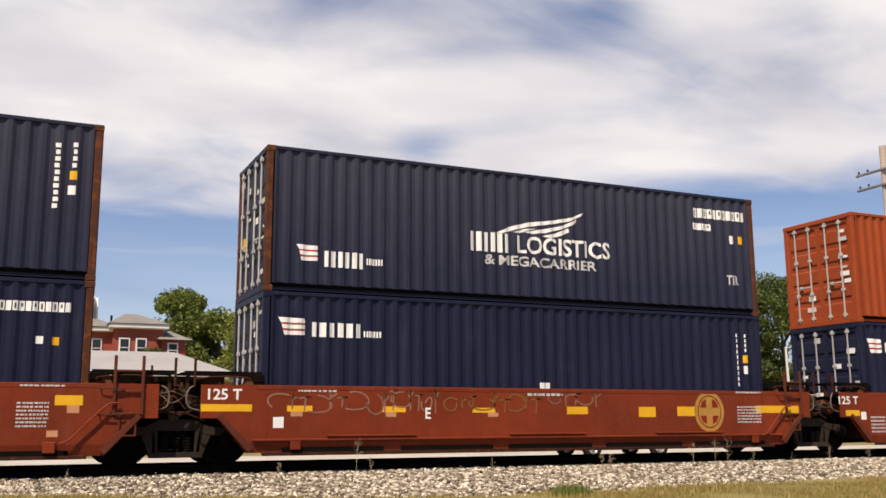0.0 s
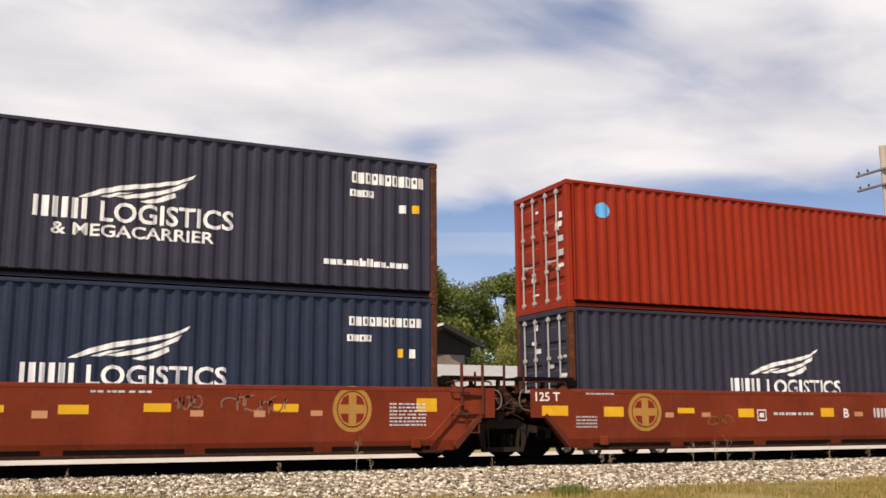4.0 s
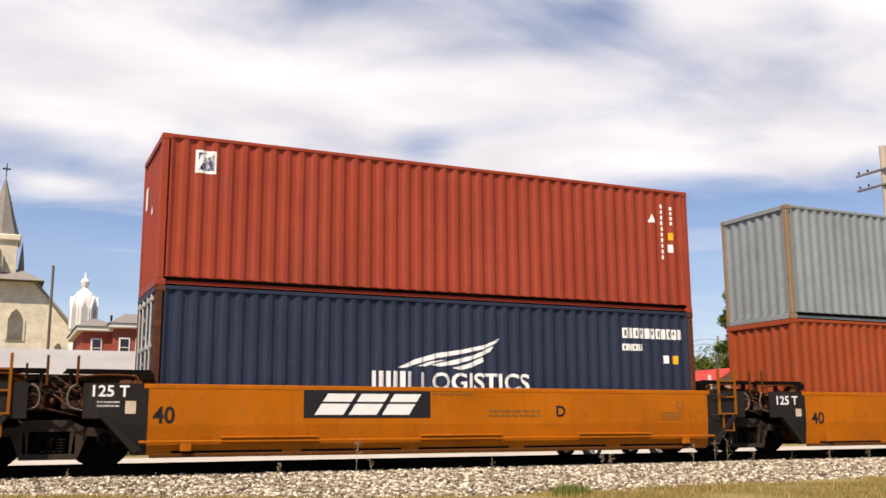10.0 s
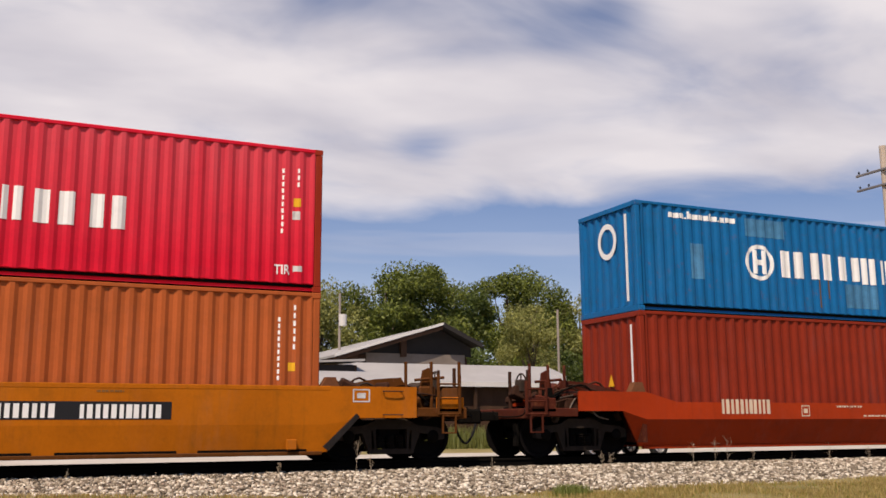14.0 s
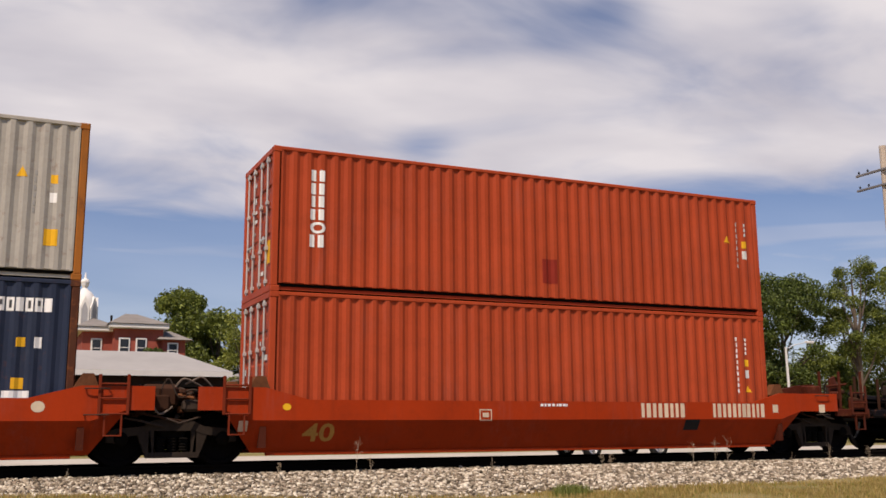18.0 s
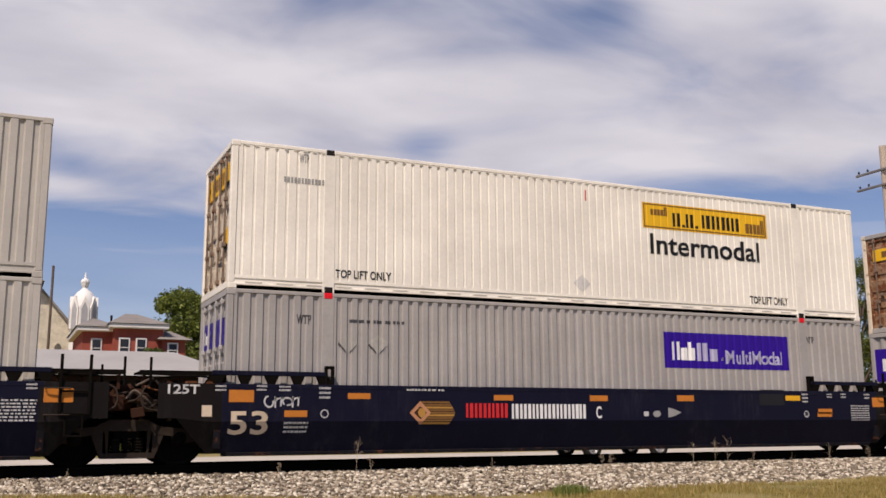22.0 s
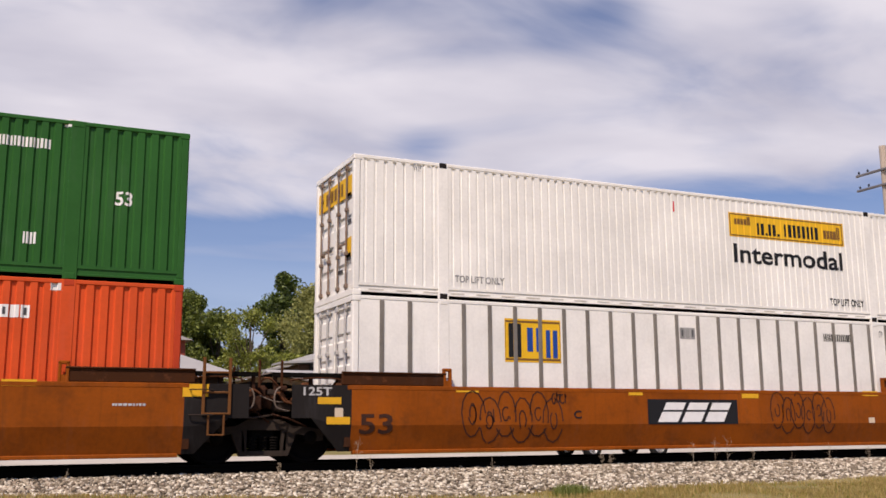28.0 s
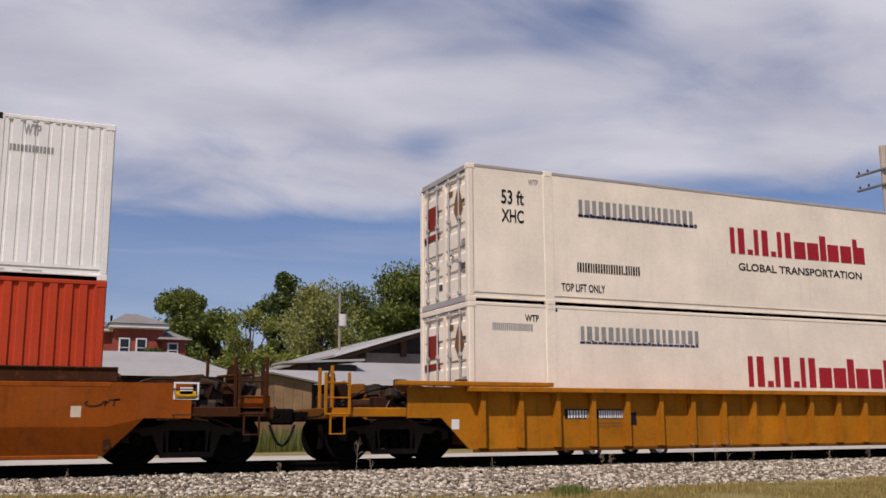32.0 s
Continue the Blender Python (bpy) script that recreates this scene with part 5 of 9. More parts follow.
shape(c, "rect", "yellow", 0.1, 0.94, 0.57, 1.08)
shape(c, "rect", "salmon", 0.62, 0.85, 0.92, 0.97)
shape(c, "rect", "yellow", 2.15, 0.96, 2.61, 1.08)
shape(c, "rect", "salmon", 2.52, 0.88, 2.70, 0.96)
words(c, "C", "white", 3.16, 0.8, 3.33, 1.04)
shape(c, "rect", "yellow", 3.7, 0.94, 4.16, 1.06)
shape(c, "rect", "salmon", 4.59, 0.84, 4.84, 0.97)
shape(c, "rect", "yellow", 5.0, 0.91, 5.49, 1.07)
shape(c, "rect", "yellow", 6.4, 0.95, 6.87, 1.1)
shape(c, "rect", "salmon", 7.21, 0.87, 7.44, 0.98)
shape(c, "rect", "salmon", 8.36, 0.86, 8.57, 0.98)
shape(c, "rect", "yellow", 8.72, 0.95, 9.2, 1.1)
shape(c, "rect", "salmon", 9.44, 0.88, 9.67, 0.98)
shape(c, "emblem_ring", "brass", 9.87, 0.57, 10.66, 1.45)
small_print(c, 7, "worn", 11.03, 0.67, 11.82, 1.14)
shape(c, "rect", "yellow", 11.6, 0.96, 12.04, 1.22)
scrawl(c, 7, "pale_tint", 6.92, 0.98, 7.37, 1.23)
scrawl(c, 8, "pale_tint", 7.83, 0.93, 9.01, 1.25)
small_print(c, 1, "worn", 5.5, 1.26, 6.56, 1.34)
c = well_car("well_car", "brown double-stack end unit with brake wheel and coupler", "brown", 50.64, 12.192, "joint", "end")
words(c, "125 T", "white", -1.05, 1.18, -0.46, 1.37)
shape(c, "rect", "yellow", -0.9, 0.88, -0.26, 1.09)
small_print(c, 4, "worn", -0.07, 0.61, 0.47, 0.89)
small_print(c, 1, "worn", 0.19, 1.31, 0.96, 1.38)
shape(c, "rect", "yellow", 0.64, 0.86, 1.15, 1.07)
shape(c, "emblem_ring", "brass", 1.27, 0.54, 2.16, 1.39)
shape(c, "rect", "salmon", 2.26, 0.84, 2.49, 0.95)
shape(c, "rect", "yellow", 2.6, 0.93, 3.07, 1.05)
shape(c, "rect", "salmon", 3.27, 0.85, 3.52, 0.95)
shape(c, "rect", "yellow", 4.33, 0.84, 4.79, 1.04)
shape(c, "frame", "white", 4.89, 0.76, 5.16, 1.02)
small_print(c, 1, "worn", 5.39, 0.85, 6.68, 0.99)
shape(c, "rect", "yellow", 6.87, 0.85, 7.29, 1.06)
words(c, "B", "white", 7.61, 0.83, 7.78, 1.05)
shape(c, "rect", "salmon", 7.97, 0.86, 8.25, 0.97)
bars(c, "XXXX XXXXXI", "worn", 8.6, 0.83, 11.15, 1.06)
shape(c, "rect", "yellow", 11.21, 1.0, 11.69, 1.13)
small_print(c, 1, "worn", 9.31, 0.58, 11.88, 0.68)
scrawl(c, 4, "umber", 3.49, 0.66, 4.09, 0.89)
shape(c, "frame", "white", 13.56, 1.12, 13.98, 1.38)
c = well_car("well_car", "amber double-stack end unit with coupler and ladder", "amber", 70.35, 12.192, "end", "joint", rib=0.46)
words(c, "40", "black", 0.02, 0.77, 0.4, 1.09)
shape(c, "rect", "black", 2.44, 0.84, 5.66, 1.17)
bars(c, "XXXX", "white", 2.6, 0.87, 3.7, 1.12)
bars(c, "XXXIXX", "white", 4.07, 0.87, 5.49, 1.11)
words(c, "B", "black", 6.28, 0.87, 6.53, 1.1)
small_print(c, 2, "umber", 6.8, 0.84, 8.06, 1.02)
shape(c, "frame", "umber", 1.6, 0.89, 1.83, 1.12)
small_print(c, 1, "umber", 5.47, 1.31, 6.37, 1.36)
small_print(c, 1, "umber", -0.73, 1.38, -0.21, 1.45)
small_print(c, 5, "umber", 10.87, 0.59, 11.46, 0.95)
small_print(c, 1, "umber", 0.76, 0.61, 1.39, 0.68)
c = well_car("well_car", "amber double-stack well car unit with black ends", "amber", 85.67, 12.192, "joint", "joint", rib=0.65, notch=0.62)
words(c, "125 T", "white", -1.01, 1.16, -0.38, 1.37)
shape(c, "rect", "pale", -0.43, 0.86, -0.27, 1.08)
words(c, "40", "black", 0.45, 0.84, 0.84, 1.14)
shape(c, "rect", "black", 2.88, 0.85, 5.47, 1.41)
shape(c, "slant", "white", 3.08, 0.91, 5.25, 1.32)
words(c, "C", "black", 8.31, 0.92, 8.51, 1.13)
small_print(c, 2, "umber", 6.79, 0.89, 7.93, 1.04)
shape(c, "ring", "umber", 11.3, 1.04, 11.57, 1.25)
small_print(c, 1, "umber", 5.55, 1.3, 6.46, 1.39)
small_print(c, 4, "umber", -4.41, 0.65, -3.93, 1.0)
c = well_car("well_car", "amber double-stack well car unit with black ends", "amber", 101.04, 12.192, "joint", "joint", rib=0.46)
words(c, "125 T", "white", -1.0, 1.21, -0.39, 1.41)
small_print(c, 2, "worn", -0.92, 1.02, -0.54, 1.15)
shape(c, "rect", "pale", -0.45, 0.92, -0.27, 1.14)
words(c, "40", "black", 0.02, 0.75, 0.4, 1.05)
shape(c, "rect", "black", 2.76, 0.84, 5.36, 1.4)
shape(c, "slant", "white", 2.97, 0.9, 5.16, 1.3)
small_print(c, 2, "umber", 6.67, 0.84, 7.89, 1.02)
words(c, "D", "black", 8.26, 0.86, 8.48, 1.09)
shape(c, "ring", "umber", 11.37, 1.03, 11.58, 1.19)
small_print(c, 1, "umber", 5.43, 1.27, 6.38, 1.35)
small_print(c, 3, "umber", 10.95, 0.77, 11.54, 0.98)
c = well_car("well_car", "amber double-stack well car unit with black ends", "amber", 116.3, 12.192, "joint", "joint")
words(c, "E", "black", 3.4, 0.93, 3.64, 1.14)
small_print(c, 2, "umber", 3.95, 0.88, 5.08, 1.07)
shape(c, "rect", "black", 6.4, 0.83, 9.0, 1.41)
shape(c, "slant", "white", 6.61, 0.89, 8.81, 1.33)
shape(c, "ring", "umber", 10.51, 0.93, 10.69, 1.15)
small_print(c, 1, "umber", 10.9, 1.3, 11.64, 1.38)
small_print(c, 4, "umber", 10.89, 0.59, 11.44, 0.88)
shape(c, "rect", "gold", 8.13, 0.82, 8.48, 1.11)
words(c, "125 T", "white", -0.95, 1.13, -0.3, 1.34)
words(c, "40", "black", 0.11, 0.68, 0.51, 0.97)
shape(c, "rect", "pale", -0.38, 0.86, -0.2, 1.04)
c = well_car("well_car", "amber double-stack end unit with black name panel", "amber", 131.59, 12.192, "joint", "end")
words(c, "125 T", "white", -1.03, 1.2, -0.38, 1.4)
shape(c, "rect", "pale", -0.47, 0.9, -0.29, 1.1)
words(c, "40", "black", 0.0, 0.74, 0.38, 1.03)
shape(c, "rect", "black", 6.21, 0.82, 9.39, 1.13)
bars(c, "XXXX", "white", 6.38, 0.85, 7.49, 1.09)
bars(c, "XXXIXX", "white", 7.84, 0.84, 9.24, 1.08)
small_print(c, 2, "umber", 3.8, 0.82, 4.96, 0.97)
words(c, "A", "black", 5.38, 0.88, 5.52, 1.08)
shape(c, "frame", "worn", 12.78, 1.14, 13.13, 1.39)
small_print(c, 1, "umber", 8.11, 1.27, 8.57, 1.35)
c = well_car("well_car", "vermilion low-sided double-stack end unit", "vermilion", 151.31, 12.192, "end", "joint")
bars(c, "XXXIXX", "pale", 1.98, 0.92, 3.46, 1.25)
shape(c, "frame", "pale", 4.4, 0.86, 4.66, 1.12)
small_print(c, 1, "pale", 5.54, 1.05, 6.4, 1.14)
small_print(c, 1, "pale", 6.41, 0.83, 7.58, 0.91)
shape(c, "disc", "pale", 11.6, 0.95, 11.8, 1.12)
words(c, "40", "brass", 9.92, 0.36, 10.54, 0.75)
c = well_car("well_car", "vermilion low-sided double-stack unit, faded paint", "vermilion", 167.0, 12.192, "joint", "joint")
words(c, "40", "brass", 0.62, 0.38, 1.25, 0.74)
shape(c, "disc", "pale", 0.41, 0.95, 0.57, 1.11)
small_print(c, 1, "pale", 5.69, 1.04, 6.58, 1.13)
shape(c, "rect", "gold", -0.29, 0.7, -0.09, 0.91)
shape(c, "disc", "pale", 11.5, 0.94, 11.72, 1.13)
small_print(c, 1, "pale", 5.5, 1.04, 6.37, 1.12)
c = well_car("well_car", "vermilion low-sided double-stack end unit with coupler", "vermilion", 182.6, 12.192, "joint", "end")
bars(c, "XXXX", "pale", 8.28, 0.84, 9.51, 1.15)
bars(c, "XXXIXX", "pale", 10.26, 0.84, 11.82, 1.15)
shape(c, "rect", "black", 9.5, 0.56, 9.91, 0.79)
shape(c, "rect", "pale", 12.05, 0.95, 12.21, 1.13)
shape(c, "rect", "pale", 13.5, 0.95, 13.69, 1.14)
small_print(c, 1, "white", 5.75, 1.04, 6.43, 1.16)
shape(c, "frame", "pale", 4.32, 0.78, 4.6, 1.01)
words(c, "40", "brass", 0.65, 0.4, 1.28, 0.74)
shape(c, "rect", "pale", -0.58, 0.6, -0.41, 0.79)
shape(c, "disc", "gold", 0.23, 0.98, 0.39, 1.11)
c = well_car("well_car", "dark navy long well car end unit with orange marks", "navy", 202.29, 16.154, "end", "joint")
words(c, "53", "pale", 0.14, 0.56, 0.87, 1.0)
shape(c, "rect", "orange", -0.55, 1.19, -0.1, 1.38)
shape(c, "rect", "orange", -1.17, 0.93, -0.71, 1.06)
shape(c, "rect", "pale", -0.33, 0.92, -0.15, 1.13)
small_print(c, 5, "worn", -1.16, 1.12, -0.64, 1.44)
shape(c, "rect", "orange", 2.19, 1.24, 2.61, 1.36)
bars(c, "XXXX", "white", 3.46, 0.82, 4.54, 1.08)
bars(c, "XIXX", "white", 4.69, 0.81, 5.38, 1.07)
shape(c, "rect", "pale", 5.54, 0.89, 6.01, 1.0)
words(c, "B", "white", 6.11, 0.83, 6.28, 1.07)
shape(c, "ring", "white", 6.43, 0.81, 6.77, 1.15)
small_print(c, 1, "worn", 6.84, 0.89, 8.18, 0.97)
arrow_emblem(c, 8.52, 0.76, 9.51, 1.22)
bars(c, "XXXXX", "red", 9.74, 0.93, 10.61, 1.18)
bars(c, "XXXXXXXXIX", "white", 10.74, 0.89, 12.51, 1.17)
shape(c, "rect", "orange", 5.32, 1.23, 5.75, 1.34)
shape(c, "rect", "orange", 7.78, 1.22, 8.22, 1.35)
shape(c, "rect", "orange", 10.23, 1.26, 10.68, 1.37)
shape(c, "rect", "maroon", 4.71, 1.35, 5.0, 1.46)
shape(c, "rect", "yellow", 13.23, 1.28, 13.64, 1.41)
small_print(c, 2, "worn", -0.08, 1.36, 0.12, 1.48)
small_print(c, 2, "worn", 0.67, 1.32, 0.85, 1.47)
small_print(c, 2, "worn", 1.13, 1.33, 1.33, 1.46)
small_print(c, 3, "worn", 1.92, 1.2, 2.09, 1.45)
scrawl(c, 5, "worn", 2.54, 0.78, 3.13, 1.27)
small_print(c, 1, "worn", 3.56, 1.38, 4.38, 1.45)
small_print(c, 1, "worn", 11.72, 1.42, 12.49, 1.5)
shape(c, "rect", "black", 1.09, 0.8, 1.7, 1.16)
shape(c, "ring", "worn", 1.9, 0.86, 2.05, 1.0)
small_print(c, 3, "worn", 13.99, 1.19, 14.16, 1.46)
small_print(c, 2, "worn", 14.26, 1.22, 14.55, 1.46)
small_print(c, 2, "worn", 14.78, 1.31, 14.94, 1.45)
small_print(c, 2, "worn", 15.25, 1.32, 15.43, 1.46)
small_print(c, 2, "worn", 16.01, 1.31, 16.19, 1.44)
shape(c, "rect", "orange", 16.29, 1.11, 16.76, 1.35)
small_print(c, 7, "worn", 15.54, 0.78, 16.2, 1.17)
shape(c, "rect", "orange", 14.41, 0.88, 14.91, 0.99)
shape(c, "ring", "white", 14.03, 0.86, 14.18, 1.0)
c = well_car("well_car", "dark navy long well car unit with arrow emblem", "navy", 221.65, 16.154, "joint", "joint")
words(c, "125T", "worn", -1.03, 1.27, -0.47, 1.44)
words(c, "53", "pale", 0.07, 0.54, 0.8, 0.97)
shape(c, "rect", "orange", 0.06, 1.13, 0.52, 1.35)
shape(c, "rect", "pale", -0.42, 0.87, -0.24, 1.07)
shape(c, "rect", "orange", 1.1, 0.86, 1.54, 0.98)
shape(c, "rect", "orange", 2.34, 1.2, 2.8, 1.31)
shape(c, "rect", "orange", 5.49, 1.19, 5.94, 1.3)
shape(c, "rect", "orange", 7.81, 1.19, 8.27, 1.31)
shape(c, "rect", "orange", 10.12, 1.2, 10.59, 1.33)
shape(c, "rect", "yellow", 13.3, 1.23, 13.76, 1.35)
arrow_emblem(c, 3.62, 0.71, 4.62, 1.17)
bars(c, "XXXXX", "red", 4.84, 0.84, 5.83, 1.13)
bars(c, "XXXXXXXXIX", "white", 5.89, 0.82, 7.72, 1.12)
words(c, "C", "white", 7.96, 0.82, 8.1, 1.08)
shape(c, "rect", "worn", 9.2, 0.87, 9.33, 0.97)
shape(c, "disc", "grey", 9.45, 0.85, 9.66, 0.99)
mark(c, "worn_arrow", [[(0.0, 0.0), (0.45, 0.12), (1.0, 0.5), (0.45, 0.85), (0.0, 1.0)]], "grey", 9.86, 0.84, 10.22, 1.06)
shape(c, "rect", "black", 12.5, 1.12, 13.26, 1.48)
shape(c, "rect", "orange", 14.31, 0.92, 14.76, 1.04)
scrawl(c, 6, "worn", 0.76, 1.03, 1.42, 1.25)
small_print(c, 2, "worn", -0.19, 1.31, 0.01, 1.45)
small_print(c, 2, "worn", 0.57, 1.32, 0.76, 1.46)
small_print(c, 2, "worn", 0.99, 1.32, 1.22, 1.45)
small_print(c, 3, "worn", 1.77, 1.18, 2.0, 1.44)
shape(c, "ring", "worn", 1.8, 0.84, 1.96, 1.0)
small_print(c, 1, "worn", 3.56, 1.35, 4.39, 1.42)
small_print(c, 3, "worn", 1.1, 0.55, 1.57, 0.79)
shape(c, "rect", "orange", 16.12, 1.09, 16.6, 1.32)
small_print(c, 7, "worn", 15.38, 0.74, 16.01, 1.14)
small_print(c, 3, "worn", 13.82, 1.17, 14.01, 1.42)
small_print(c, 2, "worn", 14.62, 1.29, 14.8, 1.42)
small_print(c, 2, "worn", 15.08, 1.29, 15.26, 1.43)
small_print(c, 2, "worn", 15.85, 1.27, 16.04, 1.43)
shape(c, "rect", "orange", 14.28, 0.85, 14.74, 0.96)
shape(c, "ring", "white", 13.86, 0.84, 14.01, 0.99)
c = well_car("well_car", "dark navy long well car end unit with arrow emblem", "navy", 240.95, 16.154, "joint", "end")
words(c, "125T", "worn", -1.01, 1.28, -0.41, 1.46)
words(c, "53", "pale", 0.08, 0.52, 0.8, 0.99)
shape(c, "rect", "orange", 0.07, 1.13, 0.55, 1.35)
shape(c, "rect", "pale", -0.42, 0.87, -0.23, 1.09)
shape(c, "rect", "orange", 1.1, 0.87, 1.59, 0.99)
shape(c, "rect", "yellow", 2.31, 1.2, 2.81, 1.33)
arrow_emblem(c, 2.91, 0.71, 4.03, 1.18)
bars(c, "XXXXX", "red", 4.16, 0.84, 5.11, 1.15)
bars(c, "XXXXXXXXIX", "white", 5.19, 0.82, 7.01, 1.12)
shape(c, "rect", "orange", 5.44, 1.19, 5.92, 1.3)
shape(c, "rect", "yellow", 8.41, 1.2, 8.88, 1.32)
small_print(c, 1, "worn", 8.03, 0.89, 9.27, 0.97)
shape(c, "ring", "white", 9.4, 0.79, 9.77, 1.14)
words(c, "A", "white", 9.88, 0.8, 10.07, 1.05)
shape(c, "rect", "pale", 10.15, 0.88, 10.65, 0.99)
bars(c, "XXXX", "white", 10.71, 0.81, 11.66, 1.1)
bars(c, "XIXX", "white", 11.87, 0.83, 12.54, 1.11)
small_print(c, 2, "worn", -0.2, 1.33, 0.01, 1.49)
small_print(c, 2, "worn", 0.58, 1.33, 0.78, 1.48)
small_print(c, 2, "worn", 1.02, 1.33, 1.26, 1.46)
small_print(c, 3, "worn", 1.32, 1.22, 1.69, 1.44)
small_print(c, 3, "worn", 1.79, 1.2, 2.0, 1.45)
small_print(c, 3, "worn", 1.1, 0.49, 1.61, 0.79)
small_print(c, 1, "worn", 2.91, 1.37, 3.67, 1.43)
shape(c, "frame", "white", 15.36, 0.77, 15.83, 1.11)
small_print(c, 4, "worn", 16.62, 1.16, 17.14, 1.44)
shape(c, "rect", "orange", 17.32, 1.14, 17.81, 1.34)
small_print(c, 5, "worn", 16.7, 0.69, 17.21, 1.07)
shape(c, "rect", "orange", 14.24, 1.15, 14.67, 1.31)
shape(c, "rect", "pale", 14.39, 0.87, 14.85, 0.98)
small_print(c, 3, "worn", 13.93, 1.17, 14.12, 1.45)
small_print(c, 2, "worn", 14.71, 1.28, 14.91, 1.46)
small_print(c, 2, "worn", 15.19, 1.29, 15.37, 1.47)
small_print(c, 2, "worn", 15.96, 1.29, 16.17, 1.45)
shape(c, "rect", "worn", 14.08, 0.4, 14.69, 0.64)
c = well_car("well_car", "weathered amber long well car end unit with graffiti", "russet", 264.54, 16.154, "end", "joint")
words(c, "53", "soot", 0.19, 0.54, 0.92, 0.93)
shape(c, "rect", "black", 3.13, 0.81, 6.1, 1.11)
bars(c, "XXXX", "white", 3.26, 0.83, 4.34, 1.06)
bars(c, "XXXXXX", "white", 4.52, 0.82, 5.97, 1.06)
shape(c, "rect", "yellow", -1.16, 0.83, -0.67, 1.04)
shape(c, "rect", "pale", -0.34, 0.89, -0.14, 1.09)
shape(c, "rect", "yellow", 2.16, 1.38, 2.69, 1.51)
scrawl(c, 14, "soot", 9.87, 0.41, 12.15, 1.39)
scrawl(c, 5, "soot", 9.48, 1.19, 9.9, 1.4)
scrawl(c, 5, "soot", 11.73, 1.13, 12.4, 1.41)
shape(c, "rect", "yellow", 16.18, 1.22, 16.64, 1.45)
small_print(c, 1, "worn", 14.99, 1.03, 15.56, 1.12)
shape(c, "rect", "yellow", 13.21, 1.38, 13.76, 1.49)
shape(c, "rect", "yellow", 10.01, 1.43, 10.39, 1.51)
shape(c, "rect", "pale", 9.94, 0.79, 10.32, 1.04)
c = well_car("well_car", "weathered amber long well car unit with round graffiti", "russet", 283.97, 16.154, "joint", "joint")
words(c, "125T", "worn", -1.02, 1.26, -0.46, 1.42)
shape(c, "rect", "yellow", -0.74, 1.1, -0.27, 1.23)
shape(c, "rect", "yellow", -0.56, 0.72, -0.09, 0.86)
shape(c, "rect", "pale", -0.4, 0.86, -0.23, 1.03)
words(c, "53", "soot", 0.1, 0.53, 0.79, 0.92)
scrawl(c, 14, "soot", 2.29, 0.33, 4.66, 1.38)
scrawl(c, 5, "soot", 4.4, 1.11, 4.75, 1.35)
words(c, "C", "black", 4.92, 0.82, 5.11, 0.99)
shape(c, "rect", "black", 6.83, 0.69, 9.35, 1.24)
shape(c, "slant", "white", 7.09, 0.74, 9.18, 1.17)
scrawl(c, 12, "soot", 10.36, 0.46, 12.36, 1.43)
shape(c, "rect", "yellow", 6.34, 1.32, 6.71, 1.42)
shape(c, "rect", "yellow", 9.5, 1.28, 10.0, 1.41)
shape(c, "rect", "yellow", 2.16, 1.35, 2.67, 1.45)
shape(c, "rect", "yellow", 16.2, 1.28, 16.67, 1.49)
small_print(c, 1, "worn", 15.05, 1.02, 15.67, 1.12)
shape(c, "rect", "yellow", 13.33, 1.36, 13.86, 1.48)
shape(c, "rect", "pale", 13.48, 0.7, 13.68, 0.83)
c = well_car("well_car", "weathered amber long well car end unit with name panel", "russet", 303.37, 16.154, "joint", "end")
words(c, "125T", "worn", -1.01, 1.26, -0.45, 1.41)
shape(c, "rect", "yellow", -0.75, 1.11, -0.33, 1.24)
shape(c, "rect", "yellow", -0.58, 0.73, -0.09, 0.86)
shape(c, "rect", "pale", -0.44, 0.84, -0.25, 1.05)
words(c, "53", "soot", 0.09, 0.5, 0.81, 0.84)
scrawl(c, 9, "soot", -0.07, 0.97, 1.31, 1.35)
shape(c, "rect", "black", 9.91, 0.81, 12.91, 1.12)
bars(c, "XXXX", "white", 10.09, 0.84, 11.17, 1.07)
bars(c, "XXXXXX", "white", 11.32, 0.84, 12.73, 1.07)
shape(c, "rect", "yellow", 6.6, 1.36, 7.04, 1.48)
shape(c, "rect", "yellow", 9.71, 1.39, 10.19, 1.51)
shape(c, "rect", "yellow", 13.38, 1.41, 13.85, 1.53)
shape(c, "rect", "pale", 7.09, 0.68, 7.38, 0.82)
small_print(c, 1, "umber", 4.93, 1.34, 5.62, 1.42)
shape(c, "frame", "white", 17.36, 1.17, 17.81, 1.48)
shape(c, "rect", "yellow", 17.39, 1.18, 17.76, 1.32)
words(c, "A", "black", 9.08, 0.82, 9.3, 1.03)
shape(c, "rect", "yellow", 6.42, 1.42, 6.86, 1.53)
shape(c, "rect", "yellow", 9.5, 1.38, 9.97, 1.48)
shape(c, "rect", "pale", 15.66, 0.86, 15.83, 1.05)
scrawl(c, 3, "soot", 15.98, 1.02, 16.44, 1.17)
c = well_car("well_car", "ochre-yellow ribbed single well car", "ribbed", 326.69, 16.154, "end", "joint")
shape(c, "rect", "black", 2.14, 0.81, 3.74, 1.02)
bars(c, "XXXX", "white", 2.21, 0.83, 2.78, 0.99)
bars(c, "XXXXXX", "white", 2.99, 0.83, 3.68, 0.99)
shape(c, "rect", "white", -0.5, 0.61, -0.33, 0.81)
words(c, "30", "black", 1.84, 0.97, 2.01, 1.09)
words(c, "45", "black", 1.83, 0.81, 2.01, 0.93)
small_print(c, 2, "umber", 2.98, 0.62, 3.7, 0.76)
